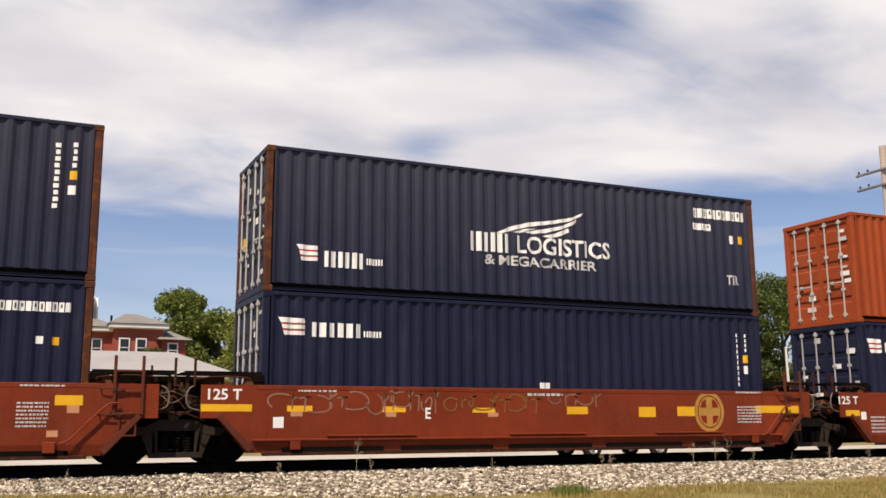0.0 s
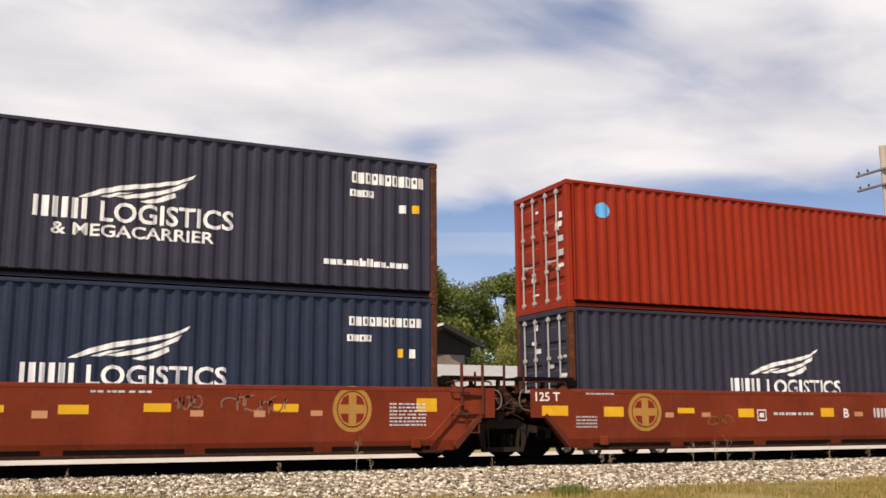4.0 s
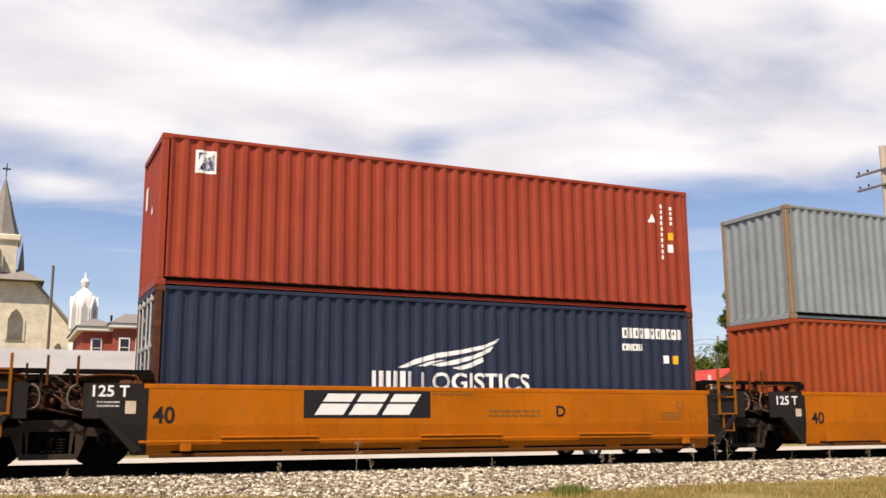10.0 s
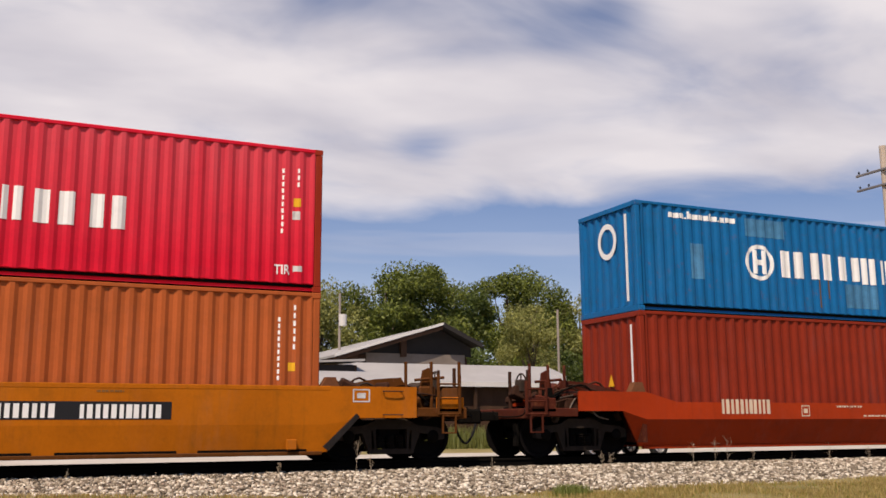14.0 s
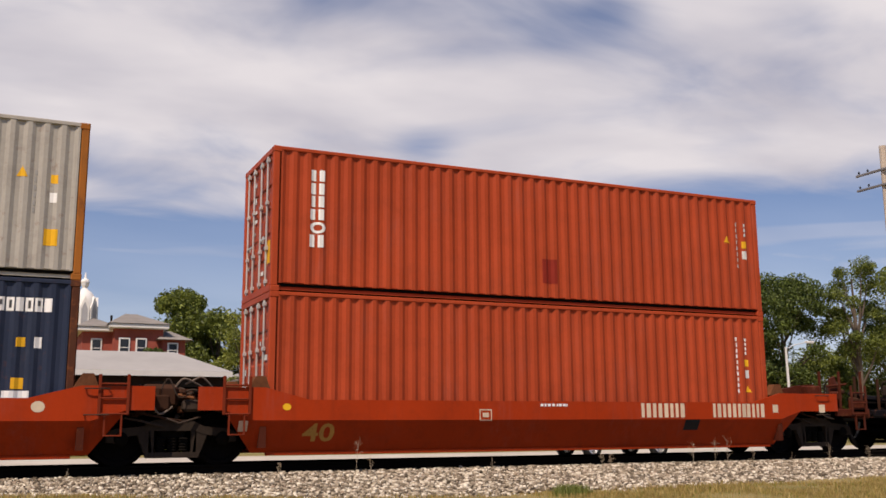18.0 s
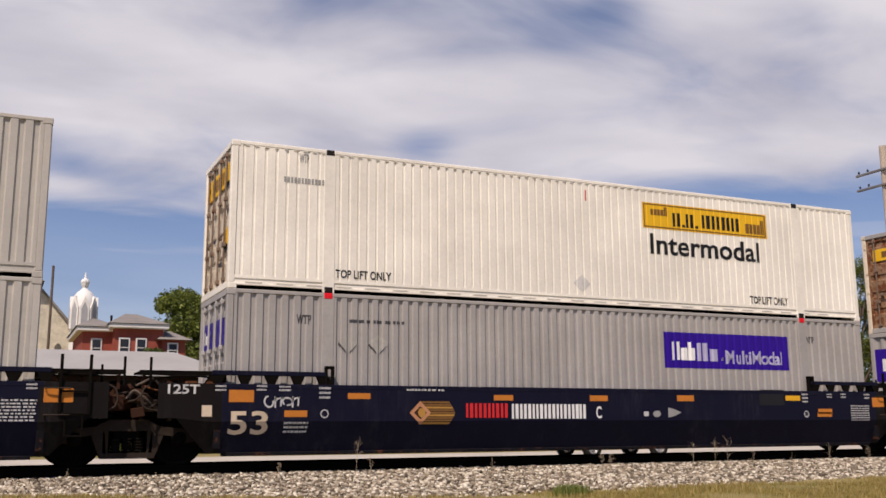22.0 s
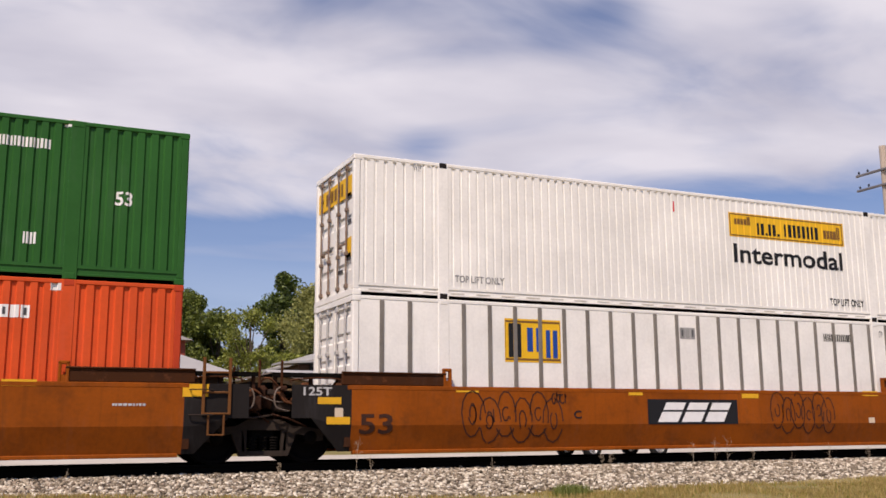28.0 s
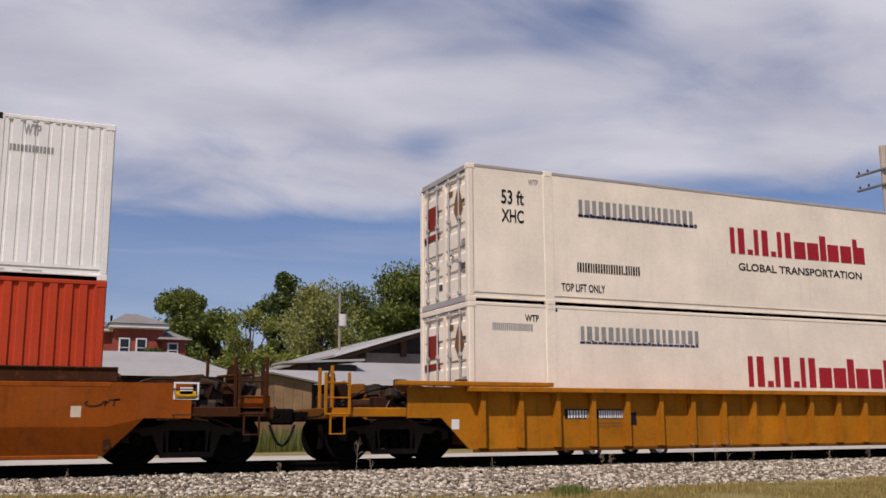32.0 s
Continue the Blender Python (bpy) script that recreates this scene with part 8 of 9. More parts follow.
def rail_outline():
    half = [(0.0, 0.0), (0.075, 0.0), (0.075, 0.012), (0.012, 0.03), (0.009, 0.115), (0.036, 0.135), (0.036, 0.165), (0.028, 0.172), (0.0, 0.172)]
    return [(u, w - 0.172) for u, w in half] + [(-u, w - 0.172) for u, w in half[::-1][1:-1]]


TIE = material("weathered_timber_tie", (0.07, 0.05, 0.035), 0.9, vary=0.25, grain=14.0, bump=0.01, each=0.25)
track = thing("railway_track", "single railway track on pale limestone ballast", "railway track", kind="structure")
for y in (-0.755, 0.755):
    part("rail", Mesh().prism(rail_outline(), "x", -160, 320), STEEL, track, "dark rusted steel rail", at=(0, y, 0))
tie_mesh = Mesh().box(-0.115, 0.115, -1.30, 1.30, -0.36, -0.185, 0.012).data("tie")
for i in range(150):
    part("tie", tie_mesh, TIE, track, at=pose(-8 + i * 0.50, random.uniform(-0.03, 0.03), 0, 0, 0, random.uniform(-0.8, 0.8)))

# bed colour kept dark to paint shade into the gaps between stones
STONE = material("gap_shade_ballast_bed", (0.09, 0.07, 0.045), 0.95, vary=0.1, grain=30.0, bump=0.003)


def stone_material():
    m = bpy.data.materials.new("mixed_ballast_stone")
    m.use_nodes = True
    k = Nodes(m.node_tree)
    r = k.add("ShaderNodeNewGeometry").outputs["Random Per Island"]
    co = k.add("ShaderNodeTexCoord").outputs["Object"]
    f = k.noise(co, 40.0, 4, 0.7)
    col = k.ramp(r, (0.0, (0.06, 0.045, 0.028)), (0.25, (0.16, 0.125, 0.085)), (0.6, (0.36, 0.30, 0.215)), (0.85, (0.74, 0.67, 0.54)), (1.0, (0.26, 0.19, 0.13)))
    t = k.span(f, 0.3, 0.7, 0.8, 1.15)
    col = k.mix(1.0, col, k.add("ShaderNodeCombineColor", {0: t, 1: t, 2: t}).outputs[0], "MULTIPLY")
    sh = k.add("ShaderNodeBsdfPrincipled", {"Base Color": col, "Roughness": 0.95})
    k.tree.links.new(sh.outputs[0], k.add("ShaderNodeOutputMaterial").inputs[0])
    return m


def bed_height(y):
    return np.interp(y, [-6.6, -5.6, -1.75, 1.75, 5.0, 5.6], [-0.55, -0.40, -0.20, -0.20, -0.42, -0.55])


bed = new("ballast_bed", grid_mesh("ballast_bed", np.linspace(-160, 320, 160), np.array([-6.6, -5.6, -4, -1.75, 0, 1.75, 4, 5.0, 5.6]), lambda x, y: bed_height(y) - 0.02))
bed.data.materials.append(STONE)
tagged(bed, "limestone ballast bed under the track, coloured as shade between stones", "ballast", kind="structure")


def scatter_stones(n, x0, x1, y0, y1, rng):
    """Broken stones, each a twisted block of eight corners."""
    x = rng.uniform(x0, x1, n)
    y = rng.uniform(y0, y1, n)
    edge = -5.35 + 0.5 * np.sin(x * 0.9) + 0.35 * np.sin(x * 2.3 + 1) - 0.25
    keep = y > edge + rng.normal(0, 0.25, n)
    x, y = x[keep], y[keep]
    n = len(x)
    s = rng.uniform(0.012, 0.034, n)
    z = bed_height(y) + rng.uniform(-0.03, 0.035, n)
    cube = np.array([(i, j, k) for i in (-1, 1) for j in (-1, 1) for k in (-1, 1)], float)
    p = cube[None] * rng.uniform(0.55, 1.15, (n, 8, 3)) * s[:, None, None] * np.array([1.15, 1.0, 0.8])
    a = rng.uniform(0, 6.28, n)
    t = rng.uniform(-0.9, 0.9, n)
    ca, sa, ct, st = np.cos(a), np.sin(a), np.cos(t), np.sin(t)
    q = p.copy()
    q[..., 1] = p[..., 1] * ct[:, None] - p[..., 2] * st[:, None]
    q[..., 2] = p[..., 1] * st[:, None] + p[..., 2] * ct[:, None]
    w = q.copy()
    w[..., 0] = q[..., 0] * ca[:, None] - q[..., 1] * sa[:, None]
    w[..., 1] = q[..., 0] * sa[:, None] + q[..., 1] * ca[:, None]
    w += np.stack([x, y, z], -1)[:, None]
    face = np.array([(0, 1, 3, 2), (4, 6, 7, 5), (0, 4, 5, 1), (2, 3, 7, 6), (0, 2, 6, 4), (1, 5, 7, 3)])
    f = (face[None] + 8 * np.arange(n)[:, None, None]).reshape(-1, 4)
    return quads("ballast_stones", w.reshape(-1, 3), f)


def quads(name, v, f):
    me = bpy.data.meshes.new(name)
    me.vertices.add(len(v))
    me.vertices.foreach_set("co", np.asarray(v, np.float32).ravel())
    me.loops.add(len(f) * 4)
    me.loops.foreach_set("vertex_index", np.asarray(f, np.int32).ravel())
    me.polygons.add(len(f))
    me.polygons.foreach_set("loop_start", np.arange(0, len(f) * 4, 4, dtype=np.int32))
    me.update(calc_edges=True)
    return me


rng = np.random.default_rng(5)
stones = new("ballast_stones", scatter_stones(94000, -2.5, 32.0, -6.3, -0.95, rng))
stones.data.materials.append(stone_material())
tagged(stones, "loose broken limestone ballast stones", "ballast", kind="stuff")


# ---- grass and weeds in front ----
def leaf_material(name, dark, light, rough=0.6, through=0.42):
    m = bpy.data.materials.new(name)
    m.use_nodes = True
    k = Nodes(m.node_tree)
    r = k.add("ShaderNodeNewGeometry").outputs["Random Per Island"]
    col = k.ramp(r, (0.0, dark), (0.55, tuple((a + b) / 2 for a, b in zip(dark, light))), (1.0, light))
    a = k.add("ShaderNodeBsdfPrincipled", {"Base Color": col, "Roughness": rough})
    b = k.add("ShaderNodeBsdfTranslucent", {"Color": col})
    mx = k.add("ShaderNodeMixShader", {0: through, 1: a.outputs[0], 2: b.outputs[0]})
    k.tree.links.new(mx.outputs[0], k.add("ShaderNodeOutputMaterial").inputs[0])
    return m


def blades(n, x, y, z, tall, wide, rng, lean=0.35):
    """Bent blades, two joined strips each."""
    n = len(x)
    a = rng.uniform(0, 6.28, n)
    h = tall * rng.uniform(0.5, 1.2, n)
    w = wide * rng.uniform(0.6, 1.3, n)
    dx, dy = np.cos(a), np.sin(a)
    b = rng.uniform(0.1, lean, n) * h
    bx, by = np.cos(a + 1.57) * b, np.sin(a + 1.57) * b
    rows = []
    for f, wf, bf in ((0, 1, 0), (0.6, 0.75, 0.35), (1.0, 0.12, 1.0)):
        for s in (-1, 1):
            rows.append(np.stack([x + s * dx * w * wf + bx * bf, y + s * dy * w * wf + by * bf, z + h * f], -1))
    v = np.stack(rows, 1).reshape(-1, 3)
    f = (np.array([(0, 1, 3, 2), (2, 3, 5, 4)])[None] + 6 * np.arange(n)[:, None, None]).reshape(-1, 4)
    return v, f


def grass(name, label, n, tall, mat, place):
    x, y = place(n)
    v, f = blades(n, x, y, land(x, y), tall, 0.005, rng)
    ob = new(name, quads(name, v, f))
    ob.data.materials.append(mat)
    return tagged(ob, label, "grass", kind="stuff")


STRAW = leaf_material("straw_grass", (0.28, 0.20, 0.055), (0.56, 0.43, 0.16))
FRESH = leaf_material("fresh_grass", (0.14, 0.16, 0.018), (0.34, 0.34, 0.06))


def front(n):
    x = rng.uniform(-3, 24, n)
    y = rng.uniform(-9.5, -4.9, n)
    keep = y < -5.75 + 0.4 * np.sin(x * 0.8) + 0.25 * np.sin(x * 2.1 + 2) + rng.normal(0, 0.3, n)
    keep &= np.sin(x * 2.7 + 1.3 * y) + np.sin(x * 1.1 - 2.3 * y + 1) + rng.normal(0, 0.8, n) > -0.25
    return x[keep], y[keep]


grass("dry_grass", "dry straw-coloured grass beside the ballast", 120000, 0.075, STRAW, front)
grass("green_grass", "short green grass among the straw", 30000, 0.06, FRESH, front)
TUFT = leaf_material("bright_tuft_grass", (0.13, 0.165, 0.03), (0.31, 0.34, 0.085))
for cx, cy in ((8.08, -6.15), (8.22, -6.22)):
    grass("grass_tuft", "bright green grass tuft at the ballast edge", 700, 0.155, TUFT, lambda n: (rng.normal(cx, 0.09, n), rng.normal(cy, 0.09, n)))


def beyond(n):
    return rng.uniform(-16, 44, n), rng.uniform(21.5, 25.2, n)


x, y = beyond(26000)
v, f = blades(len(x), x, y, land(x, y), 0.95, 0.016, rng)
rough_grass = new("tall_grass", quads("tall_grass", v, f))
rough_grass.data.materials.append(leaf_material("rank_green_grass", (0.10, 0.12, 0.02), (0.27, 0.28, 0.075)))
tagged(rough_grass, "tall rank grass and weeds before the sheds", "grass", kind="stuff")


def weed(x, y, h, seed):
    """A dry stalk with side twigs and seed heads."""
    r = random.Random(seed)
    z = float(bed_height(y)) if y > -5 else float(land(x, y))
    m = Mesh()
    tipx, tipy = x + r.uniform(-0.15, 0.15) * h, y + r.uniform(-0.1, 0.1)
    m.rod((x, y, z - 0.03), (tipx, tipy, z + h), 0.003, 5, 0.0015)
    for i in range(16):
        k = r.uniform(0.25, 1.0)
        bx, bz = x + (tipx - x) * k, z + h * k
        ex, ez = bx + r.uniform(-0.16, 0.16) * h, bz + r.uniform(0.06, 0.25) * h
        m.rod((bx, y + (tipy - y) * k, bz), (ex, y + r.uniform(-0.08, 0.08), ez), 0.002, 4, 0.0012)
        m.box(ex - 0.003, ex + 0.003, y - 0.003, y + 0.003, ez - 0.004, ez + 0.008)
    solo("weed", m, WEED, "dry brown weed stalk in the ballast", "weed", "weeds beside the rail")


WEED = material("dry_weed", (0.40, 0.32, 0.22), 0.9, vary=0.2)
for i, (x, h) in enumerate([(6.05, 0.62), (6.2, 0.35), (10.9, 0.42), (11.4, 0.3), (13.3, 0.5), (13.8, 0.62), (14.3, 0.55), (14.9, 0.4), (15.6, 0.3), (17.6, 0.45), (18.3, 0.4), (20.5, 0.45), (21.2, 0.5), (1.1, 0.25), (2.4, 0.22), (4.6, 0.25), (8.6, 0.3)]):
    weed(x, -2.2 - 0.5 * (i % 3), h, i)

# ---- trees ----
BARK = material("grey_brown_bark", (0.13, 0.10, 0.075), 0.9, vary=0.2, grain=10.0, bump=0.02)
LEAVES = {
    "deep": leaf_material("deep_green_leaves", (0.026, 0.044, 0.009), (0.145, 0.195, 0.029), through=0.3),
    "mid": leaf_material("mid_green_leaves", (0.042, 0.064, 0.011), (0.235, 0.275, 0.038), through=0.32),
    "fresh": leaf_material("fresh_green_leaves", (0.090, 0.112, 0.017), (0.360, 0.385, 0.060), through=0.36),
    "pale": leaf_material("pale_spring_leaves", (0.140, 0.150, 0.034), (0.410, 0.410, 0.115), through=0.36),
}


def tree(name, label, x, y, crown_w, top, low, leaf, n=5000, size=0.34, clumps=22, thin=0.0, limbs=7, weep=0.0, seed=0):
    """A trunk with limbs, and a crown of leaf clusters that hang on them with gaps between."""
    r = np.random.default_rng(seed + 11)
    z0 = float(land(x, y))
    t = thing(name, label, "tree", "trees behind the line", at=(x, y, z0))
    H, R = top - z0, crown_w / 2
    clumps = int(clumps * 1.7)
    base = low - z0
    mid = (H + base) / 2
    trunk = Mesh()
    trunk.rod((0, 0, -0.3), (0.1, 0, base + 0.5), 0.020 * H, 10, 0.015 * H)
    trunk.rod((0.1, 0, base + 0.5), (0.0, 0.1, H * 0.86), 0.015 * H, 8, 0.004 * H)
    centres = []
    for i in range(clumps):
        a = r.uniform(0, 6.28)
        u = r.uniform(-0.92, 0.95)
        rad = R * math.sqrt(max(0.05, 1 - abs(u) ** 2.2)) * r.uniform(0.45, 1.0)
        centres.append((rad * math.cos(a), rad * math.sin(a), mid + u * (H - base) / 2 * 0.86))
    for c in centres[:limbs * 2]:
        zb = min(c[2] - 0.1 * H, H * 0.75) * r.uniform(0.6, 0.85)
        zb = max(zb, base * 0.7)
        k = (c[0] * 0.55, c[1] * 0.55, zb + (c[2] - zb) * 0.45)
        trunk.rod((0.05, 0, zb), k, 0.008 * H, 6, 0.005 * H)
        trunk.rod(k, c, 0.005 * H, 5, 0.0015 * H)
    part("trunk", trunk, BARK, t)
    pos = []
    per = int(n * 3.8) // clumps
    for c in centres:
        cr = R * r.uniform(0.24, 0.52) * (1 - 0.35 * thin)
        d = r.normal(0, 1, (per, 3))
        d /= np.linalg.norm(d, axis=1)[:, None]
        q = np.array(c) + d * cr * (r.uniform(0.1, 1.25, per) ** 0.6)[:, None] * np.array([1, 1, 0.8])
        if weep:
            q[:, 2] -= np.abs(r.normal(0, weep, per))
        pos.append(q)
    pos = np.concatenate(pos)
    m = len(pos)
    up = r.normal(0, 1, (m, 3))
    up[:, 2] -= 1.2 * weep
    up /= np.linalg.norm(up, axis=1)[:, None]
    sd = np.cross(up, r.normal(0, 1, (m, 3)))
    sd /= np.linalg.norm(sd, axis=1)[:, None] + 1e-6
    s = 0.60 * size * r.uniform(0.5, 1.2, m)[:, None]
    v = np.stack([pos - up * s, pos + sd * s * 0.5, pos + up * s, pos - sd * s * 0.5], 1).reshape(-1, 3)
    f = np.arange(4 * m).reshape(-1, 4)
    part("crown", quads("crown", v, f), LEAVES[leaf], t)
    return t


# left to right behind the line
tree("tree", "broad dark green tree beyond the brick house", 16.4, 85, 8.2, 15.7, 2.5, "mid", 6500, seed=1)
tree("tree", "lower rounded green tree beside the broad one", 20.4, 82, 6.4, 12.9, 2.0, "mid", 5000, seed=21)
tree("tree", "young fresh-green spring tree by the sheds", 17.5, 55, 5.4, 10.0, 2.0, "fresh", 2000, 0.22, 18, 0.9, 10, seed=2)
tree("tree", "tall dark green rounded tree", 26.9, 80, 6.4, 17.3, 4.0, "deep", 5200, seed=3)
tree("tree", "pale drooping willow beside the dark tree", 27.8, 70, 7.4, 14.8, 2.5, "pale", 6500, 0.30, 24, 0.2, weep=0.9, seed=4)
tree("tree", "large deep green tree behind the gabled shed", 36.8, 76, 9.6, 17.6, 3.0, "mid", 8000, seed=5)
tree("tree", "large deep green tree behind the gabled shed", 41.8, 77, 9.0, 18.4, 3.0, "mid", 8000, seed=6)
tree("tree", "broad green tree in the wooded slope", 46.8, 80, 8.0, 17.0, 3.0, "deep", 6000, seed=7)
tree("tree", "broad green tree in the wooded slope", 53.6, 80, 9.6, 19.2, 3.0, "mid", 8000, seed=8)
tree("tree", "pale thin spring tree with light stems", 45.3, 60, 6.4, 12.5, 3.5, "pale", 3600, 0.22, 20, 0.6, 9, seed=9)
tree("tree", "broad green tree in the wooded slope", 60.5, 85, 9.0, 18.6, 3.0, "mid", 7000, seed=10)
tree("tree", "olive-green tree in the wooded slope", 66.0, 84, 9.0, 17.4, 3.0, "pale", 6000, seed=11)
tree("tree", "fresh green tree in the wooded slope", 72.5, 85, 9.0, 18.6, 3.0, "fresh", 7000, seed=12)
tree("tree", "dark green tree at the edge of the slope", 77.0, 86, 6.0, 15.0, 2.0, "deep", 5000, seed=13)
tree("tree", "low tree far along the line", 83.0, 92, 6.0, 9.0, 2.0, "mid", 3000, seed=14)
tree("tree", "small tree behind the red-roofed house", 68.5, 64, 6.5, 7.4, 1.5, "mid", 4500, seed=15)
tree("tree", "tall dark tree with ragged top beside the lane", 69.6, 58, 6.0, 15.6, 4.0, "deep", 4200, 0.3, 20, 0.5, 9, seed=16)
tree("tree", "tall dark tree with ragged top beside the lane", 76.0, 60, 9.0, 17.2, 3.0, "deep", 7500, 0.3, 26, 0.3, 9, seed=17)
tree("tree", "thin open tree with bare dark limbs", 82.5, 56, 7.0, 18.6, 6.0, "mid", 3600, 0.26, 18, 0.7, 9, seed=18)
tree("tree", "thin open tree with bare dark limbs", 88.5, 56, 7.5, 18.8, 5.0, "mid", 4500, 0.28, 20, 0.5, 9, seed=19)
for i, (x, y, w, h, lf) in enumerate([(79, 66, 8, 6.0, "fresh"), (86, 62, 8, 6.5, "mid"), (93, 60, 9, 8.0, "mid"), (49.5, 70, 7, 8.0, "mid"), (57, 74, 8, 9.0, "deep"), (64, 76, 8, 9.0, "mid"), (70, 78, 8, 9.0, "mid"), (76, 80, 7, 8.0, "deep"), (33, 70, 6, 9.0, "mid"), (22.5, 64, 5, 7.0, "fresh"), (40, 66, 8, 8, "deep"), (74.5, 66, 9, 9.5, "mid"), (81.5, 68, 9, 10.0, "fresh"), (88.5, 67, 9, 9.5, "mid"), (97, 66, 10, 10.0, "mid")]):
    tree("bush", "dense green undergrowth below the trees", x, y, w, h, 0.6, lf, 3200, 0.32, 16, limbs=4, seed=40 + i)

# ---- sheds ----
TIN = material("white_sheet_roof", (0.37, 0.355, 0.335), 0.5, 0.1, 0.08, 6.0, dirt=0.2, dirt_colour=(0.35, 0.32, 0.28), streak=0.15)
BOARD = material("brown_board_wall", (0.066, 0.036, 0.022), 0.85, vary=0.2, grain=10.0, bump=0.004, each=0.15)
# brown boards with the shade of an open front put into their colour
SHADEBOARD = material("shade_dark_board_wall", (0.032, 0.020, 0.014), 0.9, vary=0.2, grain=10.0, each=0.15)
BOARDTAN = material("tan_board_wall", (0.27, 0.17, 0.085), 0.85, vary=0.2, grain=10.0, bump=0.004, each=0.12)
WORNBOARD = material("weathered_grey_brown_board", (0.20, 0.165, 0.135), 0.9, vary=0.15, grain=9.0)
# near-black that paints shade onto walls, sheets and roof slopes
SHADE = material("painted_shade_dark", (0.03, 0.027, 0.025), 0.9)
PALE = material("pale_painted_boards", (0.62, 0.60, 0.56), 0.7, vary=0.08, each=0.06)


def boards(parent, mat, x0, x1, z0, z1, y, step=0.5, name="plank"):
    n = max(1, round((x1 - x0) / step))
    w = (x1 - x0) / n
    me = Mesh().box(0.006, w - 0.006, -0.02, 0.02, 0, z1 - z0).data(name)
    for i in range(n):
        part(name, me, mat, parent, at=(x0 + i * w, y + 0.004 * (i % 3), z0))


def low_shed(name, label, x0, x1, y0, y1, eave, ridge, wall, hip_cut=0.0, posts=0):
    """A long low shed, ridge along the line, with a sheet roof and board wall."""
    z = float(land((x0 + x1) / 2, y0))
    s = thing(name, label, "shed", "railside sheds", at=(0, 0, 0))
    ym = (y0 + y1) / 2
    part("wall", Mesh().box(x0 + 0.3, x1 - 0.3, y0 + 0.5, y1 - 0.5, z - 0.2, eave), wall, s)
    boards(s, wall, x0 + 0.3, x1 - 0.3, z - 0.1, eave - 0.05, y0 + 0.47, 0.9)
    for ya, yb in ((y0, ym), (y1, ym)):
        n = int((x1 - x0) / 1.0)
        rf = Mesh()
        low = [(x0, ya, eave), (x1, ya, eave), (x1 - hip_cut, yb, ridge), (x0, yb, ridge)]
        rf.poly([(a, b, c + 0.03) for a, b, c in low])
        rf.poly([(a, b, c - 0.05) for a, b, c in low])
        for q in range(4):
            a, b = low[q], low[(q + 1) % 4]
            rf.poly([(*a[:2], a[2] - 0.05), (*b[:2], b[2] - 0.05), (*b[:2], b[2] + 0.03), (*a[:2], a[2] + 0.03)])
        part("roof", rf, TIN, s)
    if hip_cut:
        part("roof", Mesh().poly_of([(x1, y0, eave), (x1, y1, eave), (x1 - hip_cut, ym, ridge)], 0.06), TIN, s)
    for x in (x0 + 0.3, x1 - 0.3 - hip_cut):
        part("gable", Mesh().prism([(y0 + 0.5, eave - 0.02), (y1 - 0.5, eave - 0.02), (ym, ridge - 0.1)], "x", x - 0.05, x + 0.05), wall, s)
    part("fascia", Mesh().box(x0, x1, y0 - 0.03, y0 + 0.02, eave - 0.22, eave + 0.02), PALE, s)
    for i in range(posts):
        x = x0 + 1.0 + (x1 - x0 - 2.0) * i / max(1, posts - 1)
        part("post", Mesh().box(x - 0.08, x + 0.08, y0 + 0.1, y0 + 0.26, z - 0.2, eave - 0.05, 0.01), BOARD, s)
    return s


low_shed("long_shed", "long low brown shed with pale sheet roof", -26.0, 9.9, 26.0, 32.0, 3.2, 4.25, SHADEBOARD, hip_cut=2.2)
small = thing("small_shed", "small tan board shed with a low gable", "shed", "railside sheds", at=(0, 0, 0))
part("wall", Mesh().box(9.95, 13.6, 25.6, 29.0, -0.6, 2.75), BOARDTAN, small)
boards(small, BOARDTAN, 9.95, 13.6, -0.4, 2.75, 25.56, 0.45)
part("gable", Mesh().prism([(9.9, 2.72), (13.65, 2.72), (11.55, 3.12)], "y", 25.55, 25.7), BOARDTAN, small)
for xe in (9.7, 13.85):
    part("roof", Mesh().prism([(xe, 2.70), (11.55, 3.14), (11.55, 3.22), (xe, 2.78)], "y", 25.3, 29.2), WORNBOARD, small)
low_shed("long_shed", "long low brown shed with white sheet roof", 12.2, 29.0, 27.0, 31.0, 2.95, 3.5, BOARD, posts=7)
# closed walls here; the shade of an open front is their colour
low_shed("back_shed", "low shed behind the first, white sheet roof, walls coloured as shade", 17.8, 31.4, 31.6, 36.0, 3.65, 4.3, SHADE)

# a dark sheet stands in for the shaded gap beneath the eave
lean = thing("lean_to", "dark sheet for a gap's shade under a thin white roof edge", "shed", "railside sheds", at=(0, 0, 0))
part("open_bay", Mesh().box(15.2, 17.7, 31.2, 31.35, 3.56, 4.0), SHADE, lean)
part("wall", Mesh().box(14.6, 17.9, 31.4, 33.0, -0.6, 4.0), BOARD, lean)
part("roof", Mesh().prism([(13.6, 4.0), (18.2, 4.22), (18.2, 4.34), (13.6, 4.10)], "y", 30.9, 33.2), TIN, lean)
barn = thing("gabled_barn", "brown gabled barn with white sheet roof", "barn", at=(0, 0, 0))
part("wall", Mesh().box(19.2, 27.0, 36.4, 60, -0.6, 5.0), BOARD, barn)
# solid gable sheet; the shade of an open gable is in its colour
part("gable", Mesh().prism([(18.9, 5.0), (27.3, 5.0), (27.3, 5.6), (25.0, 6.75)], "y", 36.3, 36.5), SHADE, barn, "gable sheet coloured as open shade")
